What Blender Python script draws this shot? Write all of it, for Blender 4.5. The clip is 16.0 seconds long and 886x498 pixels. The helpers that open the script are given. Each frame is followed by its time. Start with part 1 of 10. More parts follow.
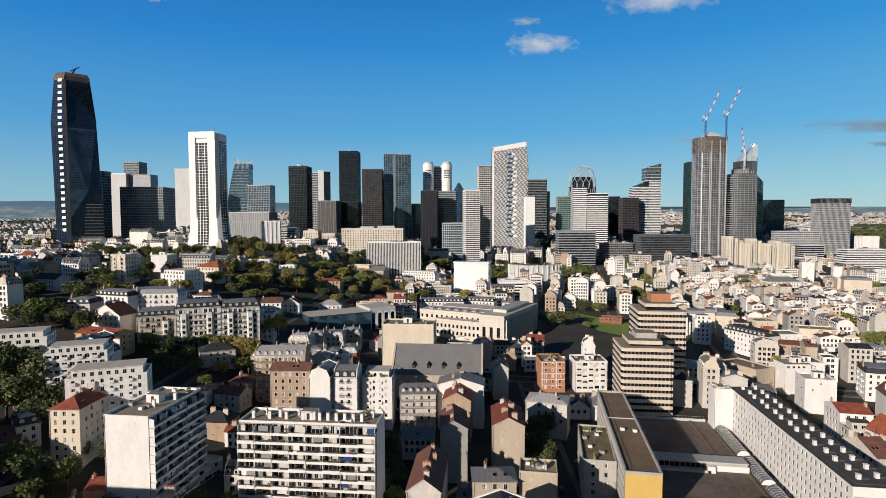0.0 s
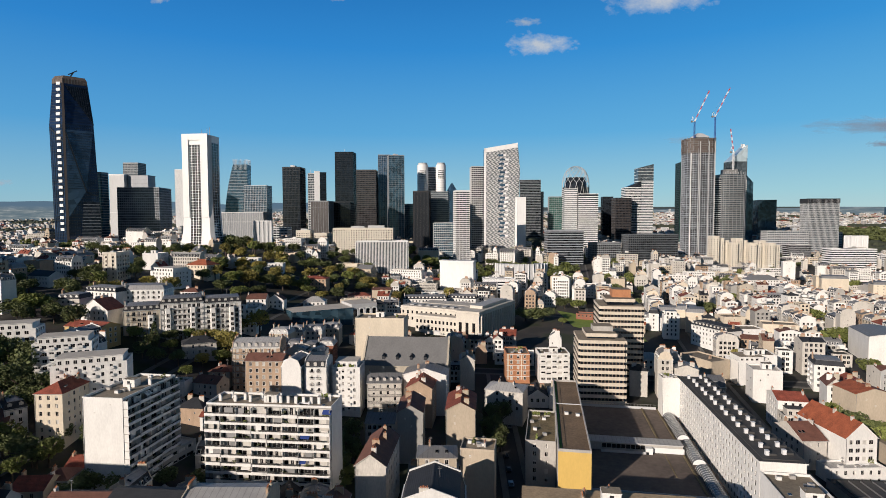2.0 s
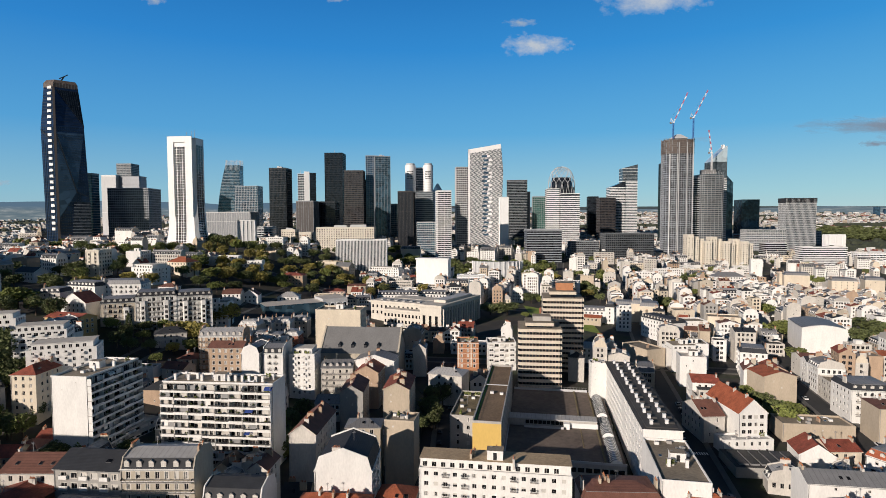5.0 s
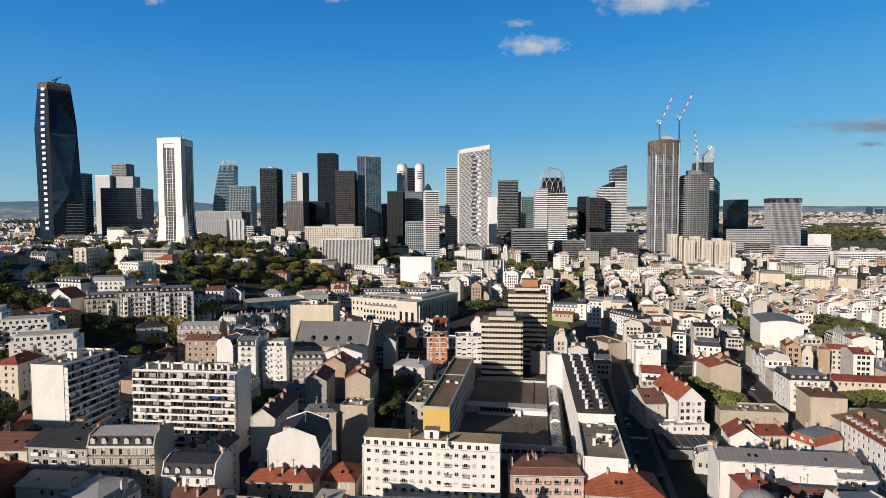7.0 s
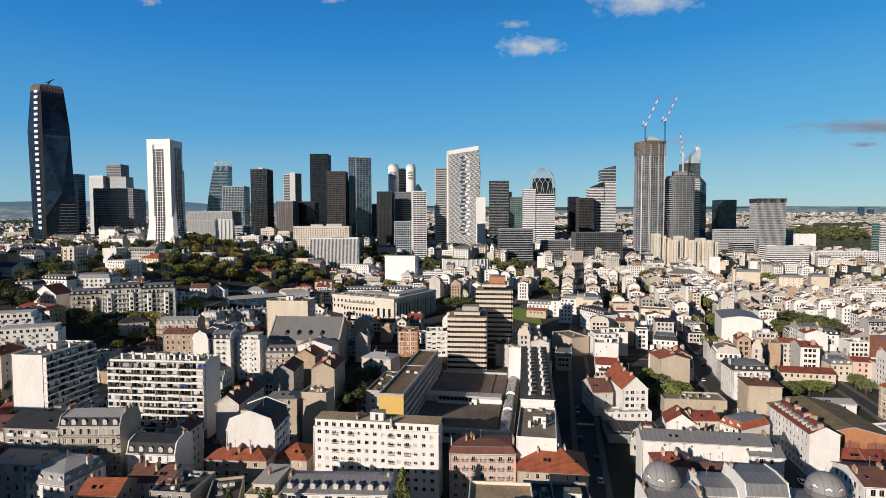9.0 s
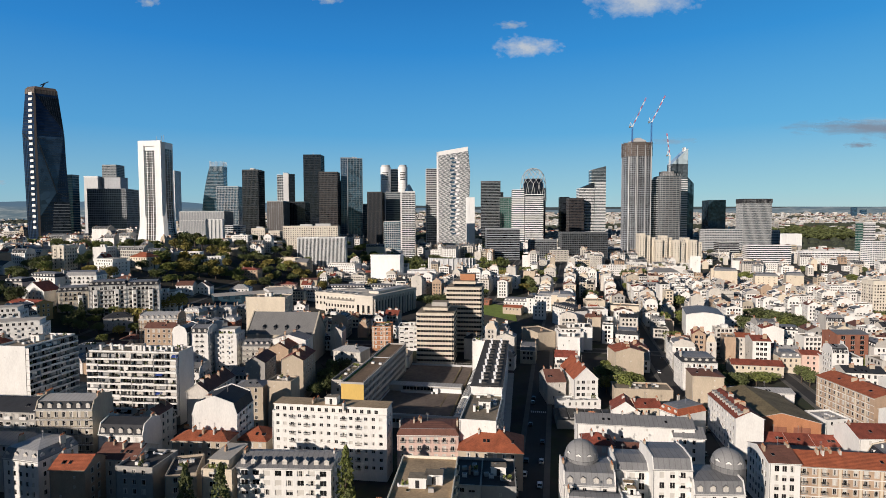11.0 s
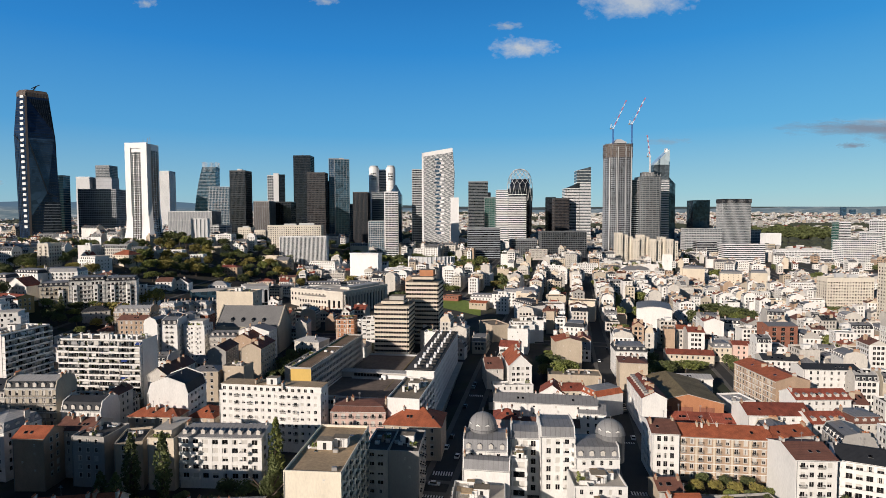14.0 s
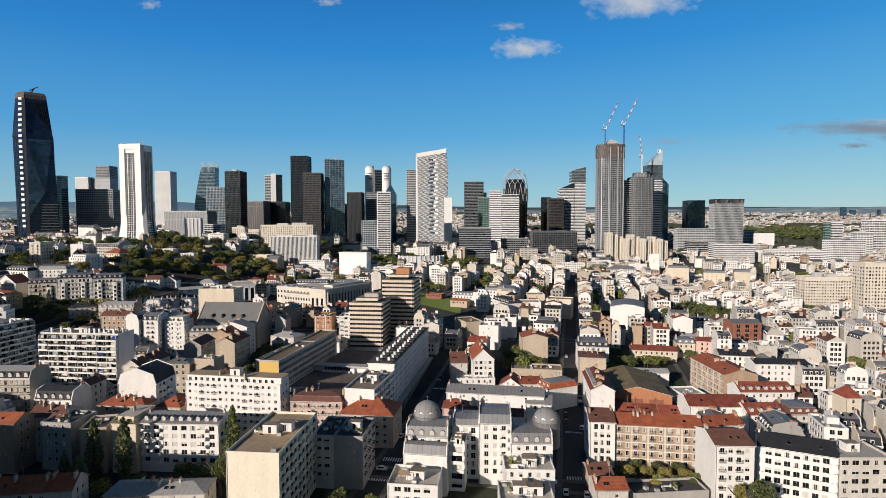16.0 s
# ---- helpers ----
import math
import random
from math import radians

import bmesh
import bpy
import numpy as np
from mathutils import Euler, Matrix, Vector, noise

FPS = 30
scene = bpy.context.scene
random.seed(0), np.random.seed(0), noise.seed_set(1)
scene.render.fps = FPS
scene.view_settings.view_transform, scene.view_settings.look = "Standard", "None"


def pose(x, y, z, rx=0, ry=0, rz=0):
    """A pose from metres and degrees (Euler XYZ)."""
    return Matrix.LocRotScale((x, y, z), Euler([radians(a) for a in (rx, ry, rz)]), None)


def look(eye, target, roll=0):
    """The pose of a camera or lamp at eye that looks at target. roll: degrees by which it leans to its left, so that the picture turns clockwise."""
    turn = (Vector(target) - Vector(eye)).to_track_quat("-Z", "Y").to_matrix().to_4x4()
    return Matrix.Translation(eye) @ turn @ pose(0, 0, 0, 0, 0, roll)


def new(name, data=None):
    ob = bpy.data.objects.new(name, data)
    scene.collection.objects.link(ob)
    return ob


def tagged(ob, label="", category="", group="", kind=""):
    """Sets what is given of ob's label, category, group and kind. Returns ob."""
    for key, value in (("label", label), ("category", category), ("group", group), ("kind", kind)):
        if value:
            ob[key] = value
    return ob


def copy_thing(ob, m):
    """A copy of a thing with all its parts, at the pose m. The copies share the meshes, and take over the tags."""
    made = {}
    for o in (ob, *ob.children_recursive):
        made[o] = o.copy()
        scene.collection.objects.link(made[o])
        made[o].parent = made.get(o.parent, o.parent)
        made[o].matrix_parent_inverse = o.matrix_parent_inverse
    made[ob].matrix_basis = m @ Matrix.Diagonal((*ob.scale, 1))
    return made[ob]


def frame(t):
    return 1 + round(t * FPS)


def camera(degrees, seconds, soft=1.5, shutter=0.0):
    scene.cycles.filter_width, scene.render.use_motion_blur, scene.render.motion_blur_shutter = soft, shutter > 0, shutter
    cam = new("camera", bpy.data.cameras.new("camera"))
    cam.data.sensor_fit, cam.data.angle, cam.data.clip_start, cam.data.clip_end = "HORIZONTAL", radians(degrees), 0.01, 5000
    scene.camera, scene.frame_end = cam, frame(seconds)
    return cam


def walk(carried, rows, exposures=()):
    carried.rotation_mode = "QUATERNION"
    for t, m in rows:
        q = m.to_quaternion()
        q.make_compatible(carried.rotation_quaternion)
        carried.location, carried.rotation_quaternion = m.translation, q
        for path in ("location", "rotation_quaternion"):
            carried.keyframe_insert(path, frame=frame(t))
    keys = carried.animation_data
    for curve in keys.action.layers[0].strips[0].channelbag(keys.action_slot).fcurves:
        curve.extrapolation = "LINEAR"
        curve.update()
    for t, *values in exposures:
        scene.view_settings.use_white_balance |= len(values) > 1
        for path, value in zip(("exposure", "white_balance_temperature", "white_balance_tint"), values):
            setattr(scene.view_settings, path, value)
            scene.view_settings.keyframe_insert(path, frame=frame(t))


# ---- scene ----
cam = camera(77.2, 16.0, soft=0.7)
METRES, EYE, TILT, LEAN, TURN = 184.0, 80.0, -1.0, 0.0, 9.8
ROWS = [
    (0.0, 0.0, 0.0, 0.0, -0.01, -1.96, 0.15),
    (0.5, 0.0233, -0.0202, -0.0008, 0.1, -1.96, 0.16),
    (1.0, 0.0465, -0.0401, -0.0023, 0.23, -1.95, 0.15),
    (1.5, 0.0697, -0.0598, -0.0033, 0.25, -1.94, 0.15),
    (2.0, 0.093, -0.0799, -0.0043, 0.25, -1.94, 0.15),
    (2.5, 0.1164, -0.1, -0.0053, 0.24, -1.94, 0.14),
    (3.0, 0.1397, -0.1198, -0.0069, 0.25, -1.93, 0.18),
    (3.5, 0.1631, -0.1399, -0.0079, 0.25, -1.94, 0.18),
    (4.0, 0.1864, -0.16, -0.0092, 0.23, -1.94, 0.21),
    (6.5, 0.3057, -0.2577, -0.0144, 0.18, -1.96, 0.2),
    (7.0, 0.3305, -0.2765, -0.0154, 0.17, -1.96, 0.19),
    (7.5, 0.3551, -0.2958, -0.0166, 0.15, -1.95, 0.19),
    (8.0, 0.3798, -0.3149, -0.0175, 0.13, -1.95, 0.19),
    (8.5, 0.4045, -0.3344, -0.0185, 0.12, -1.94, 0.19),
    (9.0, 0.4286, -0.3541, -0.0198, 0.09, -1.94, 0.19),
    (11.5, 0.5512, -0.4539, -0.024, 0.07, -1.93, 0.17),
    (12.0, 0.5757, -0.4735, -0.0248, 0.08, -1.95, 0.18),
    (12.5, 0.5999, -0.4933, -0.0261, 0.06, -1.92, 0.17),
    (13.0, 0.6241, -0.5129, -0.0272, 0.05, -1.93, 0.15),
    (13.5, 0.6508, -0.5345, -0.0287, 0.05, -1.93, 0.17),
    (14.0, 0.6767, -0.5524, -0.0296, 0.04, -1.93, 0.17),
    (14.5, 0.7036, -0.5687, -0.0306, 0.03, -1.94, 0.16),
    (15.0, 0.7313, -0.5839, -0.0314, 0.03, -1.93, 0.15),
    (15.5, 0.7596, -0.5974, -0.0323, 0.23, -1.92, 0.15),
    (16.0, 0.7884, -0.6096, -0.0334, 0.5, -1.92, 0.12),
]
walk(cam, [(t, pose(0, 0, EYE, TILT, LEAN, TURN) @ pose(METRES * x, METRES * y, METRES * z, 90 + pitch, roll, yaw)) for t, x, y, z, yaw, pitch, roll in ROWS], exposures=[(0.0, 0.0, 6500, 10), (16.0, 0.0, 6500, 10)])

# ---- light: late sun behind and to one side of the way, clear sky ----
SUN_TO = Vector((-0.485, -0.824, 0.300)).normalized()
world = bpy.data.worlds.new("world")
scene.world = world
world.use_nodes = True
wn = world.node_tree
sky = wn.nodes.new("ShaderNodeTexSky")
sky.sky_type = "NISHITA"
sky.sun_disc = False
sky.sun_elevation = math.asin(SUN_TO.z)
sky.sun_rotation = math.atan2(SUN_TO.x, SUN_TO.y)
sky.altitude = 100
sky.air_density = 1.0
sky.dust_density = 0.0
sky.ozone_density = 3.0
wn.nodes["Background"].inputs["Strength"].default_value = 0.042
deep = wn.nodes.new("ShaderNodeVectorMath")
deep.operation = "MULTIPLY"
deep.inputs[1].default_value = (0.84, 0.96, 1.03)
wn.links.new(sky.outputs[0], deep.inputs[0])
wn.links.new(deep.outputs[0], wn.nodes["Background"].inputs["Color"])
sun_data = bpy.data.lights.new("sun", "SUN")
sun_data.energy = 5.15
sun_data.angle = radians(0.5)
sun_data.color = (1.0, 0.875, 0.765)
sun = new("sun", sun_data)
sun.matrix_world = look((0, 0, 300), Vector((0, 0, 300)) - SUN_TO)
scene.view_settings.exposure = 0.0


# ---- materials ----
MATS = {}


def material(name, color, rough=0.8, metal=0.0, vary=0.12, scale=0.25, bump=0.0, bump_scale=6.0, pattern="", period=0.3, random_hue=0.0, spec=0.5):
    """A painted, tiled or metal surface: colour with stains at two scales, fine relief, rows of tiles or seams as relief."""
    m = bpy.data.materials.new(name)
    m.use_nodes = True
    n, l = m.node_tree.nodes, m.node_tree.links
    b = n["Principled BSDF"]
    b.inputs["Roughness"].default_value = rough
    b.inputs["Metallic"].default_value = metal
    b.inputs["Specular IOR Level"].default_value = spec
    geo = n.new("ShaderNodeNewGeometry")
    big, small = n.new("ShaderNodeTexNoise"), n.new("ShaderNodeTexNoise")
    big.inputs["Scale"].default_value, small.inputs["Scale"].default_value = scale, scale * 9
    big.inputs["Detail"].default_value, small.inputs["Detail"].default_value = 3, 4
    stretch = n.new("ShaderNodeMapping")
    stretch.inputs["Scale"].default_value = (1, 1, 0.4)
    l.new(geo.outputs["Position"], stretch.inputs["Vector"])
    l.new(stretch.outputs[0], big.inputs["Vector"])
    l.new(stretch.outputs[0], small.inputs["Vector"])
    mean = n.new("ShaderNodeMath")
    mean.operation = "ADD"
    l.new(big.outputs["Fac"], mean.inputs[0])
    l.new(small.outputs["Fac"], mean.inputs[1])
    ramp = n.new("ShaderNodeMapRange")
    ramp.inputs["From Min"].default_value, ramp.inputs["From Max"].default_value = 0.65, 1.35
    ramp.inputs["To Min"].default_value, ramp.inputs["To Max"].default_value = 1 - vary, 1 + vary * 0.6
    l.new(mean.outputs[0], ramp.inputs["Value"])
    last = ramp.outputs[0]
    if random_hue:
        info = n.new("ShaderNodeObjectInfo")
        r2 = n.new("ShaderNodeMapRange")
        r2.inputs["To Min"].default_value, r2.inputs["To Max"].default_value = 1 - random_hue, 1 + random_hue * 0.5
        l.new(info.outputs["Random"], r2.inputs["Value"])
        mul = n.new("ShaderNodeMath")
        mul.operation = "MULTIPLY"
        l.new(last, mul.inputs[0])
        l.new(r2.outputs[0], mul.inputs[1])
        last = mul.outputs[0]
    if pattern == "seams":
        # darker standing seams between the sheets
        coord, wave, line_range, seam = n.new("ShaderNodeTexCoord"), n.new("ShaderNodeTexWave"), n.new("ShaderNodeMapRange"), n.new("ShaderNodeMath")
        wave.wave_profile = "SAW"
        wave.inputs["Scale"].default_value = 0.157 / (period * 1.3)
        line_range.inputs["From Max"].default_value = 0.16
        line_range.inputs["To Min"].default_value = 0.6
        seam.operation = "MULTIPLY"
        l.new(coord.outputs["Object"], wave.inputs["Vector"])
        l.new(wave.outputs["Fac"], line_range.inputs["Value"])
        l.new(line_range.outputs[0], seam.inputs[0])
        l.new(last, seam.inputs[1])
        last = seam.outputs[0]
    tint = n.new("ShaderNodeVectorMath")
    tint.operation = "SCALE"
    tint.inputs[0].default_value = color
    l.new(last, tint.inputs["Scale"])
    l.new(tint.outputs[0], b.inputs["Base Color"])
    if bump or pattern:
        bm_node = n.new("ShaderNodeBump")
        bm_node.inputs["Strength"].default_value = bump or 0.5
        bm_node.inputs["Distance"].default_value = 0.05
        if pattern == "rows":
            w = n.new("ShaderNodeTexWave")
            w.bands_direction = "Z"
            w.inputs["Scale"].default_value = 0.314 / period
            w.inputs["Distortion"].default_value = 0.6
            l.new(geo.outputs["Position"], w.inputs["Vector"])
            l.new(w.outputs["Fac"], bm_node.inputs["Height"])
        elif pattern == "seams":
            w = n.new("ShaderNodeTexWave")
            w.bands_direction = "X"
            w.wave_profile = "SAW"
            w.inputs["Scale"].default_value = 0.157 / period
            tc = n.new("ShaderNodeTexCoord")
            l.new(tc.outputs["Object"], w.inputs["Vector"])
            l.new(w.outputs["Fac"], bm_node.inputs["Height"])
        else:
            fine = n.new("ShaderNodeTexNoise")
            fine.inputs["Scale"].default_value = bump_scale
            l.new(geo.outputs["Position"], fine.inputs["Vector"])
            l.new(fine.outputs["Fac"], bm_node.inputs["Height"])
        l.new(bm_node.outputs[0], b.inputs["Normal"])
    MATS[name] = m
    return m


# rendered and painted walls, stone and brick
material("white", (0.73, 0.72, 0.69), 0.85, vary=0.13, bump=0.15)
material("creamwall", (0.76, 0.69, 0.56), 0.88, vary=0.14, bump=0.2)
material("offwhite", (0.56, 0.53, 0.48), 0.88, vary=0.22, bump=0.2, random_hue=0.08)
material("cream", (0.63, 0.555, 0.44), 0.88, vary=0.14, bump=0.2, random_hue=0.08)
material("beige", (0.48, 0.405, 0.31), 0.9, vary=0.16, bump=0.2, random_hue=0.1)
material("ochre", (0.52, 0.36, 0.16), 0.88, vary=0.14, bump=0.2)
material("yellow", (0.62, 0.42, 0.12), 0.8, vary=0.08, bump=0.1)
material("stone", (0.46, 0.41, 0.33), 0.9, vary=0.2, bump=0.3, random_hue=0.1)
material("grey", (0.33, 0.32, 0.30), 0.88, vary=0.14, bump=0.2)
material("concrete", (0.42, 0.40, 0.37), 0.9, vary=0.18, bump=0.25)
material("pinkwall", (0.58, 0.42, 0.36), 0.88, vary=0.12, bump=0.2)
material("brick_red", (0.27, 0.11, 0.07), 0.9, vary=0.25, scale=0.5, pattern="rows", period=0.08, bump=0.3)
material("brick_orange", (0.44, 0.20, 0.10), 0.9, vary=0.2, scale=0.5, pattern="rows", period=0.08, bump=0.3)
material("brick_tan", (0.42, 0.305, 0.215), 0.9, vary=0.2, scale=0.5, pattern="rows", period=0.08, bump=0.3)
# roofs
material("tile_red", (0.28, 0.07, 0.042), 0.85, vary=0.55, scale=0.45, pattern="rows", period=0.22, bump=0.8, random_hue=0.25)
material("tile_orange", (0.36, 0.10, 0.045), 0.85, vary=0.45, scale=0.45, pattern="rows", period=0.22, bump=0.8, random_hue=0.15)
material("tile_brown", (0.16, 0.07, 0.05), 0.85, vary=0.35, scale=0.45, pattern="rows", period=0.22, bump=0.8, random_hue=0.2)
material("zinc", (0.215, 0.217, 0.222), 0.55, 0.12, vary=0.2, scale=0.5, pattern="seams", period=0.6, bump=0.5, random_hue=0.2)
material("zinc_pale", (0.43, 0.425, 0.415), 0.6, 0.1, vary=0.18, scale=0.5, pattern="seams", period=0.6, bump=0.5, random_hue=0.15)
material("slate", (0.036, 0.039, 0.045), 0.7, vary=0.3, spec=0.3, scale=0.5, pattern="rows", period=0.2, bump=0.4, random_hue=0.2)
material("bitumen", (0.06, 0.058, 0.056), 0.9, vary=0.3, scale=0.12, bump=0.3)
material("gravel", (0.27, 0.225, 0.165), 0.95, vary=0.35, scale=0.12, bump=0.4, random_hue=0.3)
material("tanroof", (0.42, 0.31, 0.19), 0.95, vary=0.35, scale=0.15, bump=0.4)
material("mossy", (0.19, 0.15, 0.08), 0.95, vary=0.5, scale=0.15, bump=0.4)
material("terrace_slab", (0.50, 0.46, 0.40), 0.9, vary=0.2, scale=0.3)
# small parts
material("window_frame", (0.72, 0.71, 0.68), 0.6, vary=0.05)
material("blind", (0.55, 0.53, 0.49), 0.8, vary=0.1)
material("dark_metal", (0.03, 0.03, 0.033), 0.5, 0.3, vary=0.1)
material("rail_dark", (0.045, 0.043, 0.04), 0.6, vary=0.5, scale=1.2)
material("rail_grey", (0.30, 0.30, 0.30), 0.5, 0.4, vary=0.1)
material("awning_blue", (0.02, 0.05, 0.22), 0.8, vary=0.1)
material("chimney_pot", (0.42, 0.17, 0.08), 0.9, vary=0.2)
material("bark", (0.08, 0.06, 0.045), 0.95, vary=0.3, scale=1)
material("leaf_green", (0.20, 0.23, 0.06), 0.75, vary=0.45, scale=0.35, random_hue=0.35)
material("leaf_dark", (0.135, 0.16, 0.055), 0.75, vary=0.4, scale=0.35, random_hue=0.3)
material("leaf_gold", (0.33, 0.285, 0.075), 0.75, vary=0.45, scale=0.35, random_hue=0.3)
material("lawn", (0.17, 0.235, 0.035), 0.9, vary=0.35, scale=0.3)
material("asphalt", (0.035, 0.035, 0.036), 0.9, vary=0.25, scale=0.2, bump=0.2)
material("paving", (0.12, 0.115, 0.105), 0.9, vary=0.2, scale=0.3)
material("road_paint", (0.7, 0.7, 0.68), 0.8, vary=0.15)
material("steel_white", (0.72, 0.72, 0.72), 0.5, vary=0.08)
material("steel_red", (0.50, 0.06, 0.04), 0.5, vary=0.08)
material("steel_blue", (0.05, 0.12, 0.35), 0.5, vary=0.08)
material("car_dark", (0.03, 0.03, 0.035), 0.3, 0.3, vary=0.05)
material("car_white", (0.7, 0.7, 0.7), 0.3, vary=0.05)
material("car_grey", (0.25, 0.26, 0.27), 0.3, 0.4, vary=0.05)
# towers
material("tw_white", (0.76, 0.765, 0.76), 0.6, vary=0.08, scale=0.05)
material("tw_pale", (0.50, 0.51, 0.515), 0.6, vary=0.1, scale=0.05)
material("tw_grey", (0.235, 0.25, 0.265), 0.6, vary=0.12, scale=0.05)
material("tw_rust", (0.125, 0.098, 0.085), 0.85, vary=0.5, scale=0.25)
material("tw_black", (0.010, 0.014, 0.020), 0.28, vary=0.2, scale=0.05)
material("tw_brown", (0.06, 0.052, 0.05), 0.4, vary=0.2, scale=0.05)
material("office_brown", (0.15, 0.105, 0.075), 0.7, vary=0.2)
material("tw_dim", (0.11, 0.12, 0.13), 0.5, vary=0.25, scale=0.1)
material("tw_slab", (0.30, 0.32, 0.35), 0.5, vary=0.15, scale=0.05)
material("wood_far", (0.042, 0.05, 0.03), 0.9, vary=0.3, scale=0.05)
material("tw_sand", (0.66, 0.61, 0.52), 0.8, vary=0.12, scale=0.05)
material("tw_concrete", (0.20, 0.20, 0.20), 0.8, vary=0.2, scale=0.08)


def glass(name, color, rough=0.12, metal=0.0, vary=0.5, cell=3.0, coat=0.0):
    """Window glass seen from outside: dark rooms behind, each pane a little different, with a sharp sky reflection."""
    m = bpy.data.materials.new(name)
    m.use_nodes = True
    n, l = m.node_tree.nodes, m.node_tree.links
    b = n["Principled BSDF"]
    b.inputs["Roughness"].default_value = rough
    b.inputs["Metallic"].default_value = metal
    b.inputs["IOR"].default_value = 1.52
    geo = n.new("ShaderNodeNewGeometry")
    v = n.new("ShaderNodeTexVoronoi")
    v.inputs["Scale"].default_value = 1.0 / cell
    l.new(geo.outputs["Position"], v.inputs["Vector"])
    sep = n.new("ShaderNodeSeparateColor")
    l.new(v.outputs["Color"], sep.inputs[0])
    r = n.new("ShaderNodeMapRange")
    r.inputs["To Min"].default_value, r.inputs["To Max"].default_value = 1 - vary, 1 + vary
    l.new(sep.outputs[0], r.inputs["Value"])
    tint = n.new("ShaderNodeVectorMath")
    tint.operation = "SCALE"
    tint.inputs[0].default_value = color
    l.new(r.outputs[0], tint.inputs["Scale"])
    l.new(tint.outputs[0], b.inputs["Base Color"])
    MATS[name] = m
    return m


glass("pane", (0.014, 0.014, 0.015), 0.16, vary=0.8, cell=1.6)
glass("gl_fold", (0.026, 0.055, 0.12), 0.10, 0.5, vary=0.35, cell=6)
# paler copy of the fold glass, mirrored sky put into its colour
glass("gl_fold_sky_sheen", (0.062, 0.108, 0.172), 0.10, 0.55, vary=0.3, cell=6)
glass("gl_sail", (0.42, 0.52, 0.57), 0.2, 0.1, vary=0.12, cell=8)
glass("gl_slab", (0.10, 0.11, 0.12), 0.2, 0.3, vary=0.6, cell=5)
glass("gl_dark", (0.018, 0.022, 0.028), 0.08, vary=0.6, cell=4)
glass("gl_blue", (0.045, 0.10, 0.165), 0.07, 0.35, vary=0.4, cell=5)
glass("gl_teal", (0.055, 0.115, 0.16), 0.08, 0.4, vary=0.5, cell=5)
glass("gl_grey", (0.085, 0.105, 0.12), 0.12, 0.2, vary=0.4, cell=4)
glass("gl_black", (0.007, 0.011, 0.017), 0.12, vary=0.6, cell=5)
glass("vault_glass", (0.13, 0.14, 0.145), 0.25, vary=0.25, cell=2)
glass("gl_green", (0.03, 0.10, 0.085), 0.1, 0.1, vary=0.3, cell=4)


# ---- building blocks ----
def smooth(a, b, v):
    k = min(1.0, max(0.0, (v - a) / (b - a)))
    return k * k * (3 - 2 * k)


def ground(x, y):
    """Height of the land: low at the river side, climbing to the slope on one hand and to the far hills."""
    g = -14 + 0.044 * max(0.0, y - 150)
    g += 44 * smooth(-60, -290, x) * smooth(-60, 300, y) * (1 - 0.8 * smooth(520, 1000, y))
    g -= 16 * math.exp(-((x - 410) / 170) ** 2 - ((y - 470) / 170) ** 2)
    g -= 13 * smooth(190, 320, x) * smooth(430, 700, y) * (1 - smooth(1000, 1500, y))
    if y > 1400:
        g += 30 * smooth(1500, 4200, y) * smooth(-300, -1500, x)
    return g


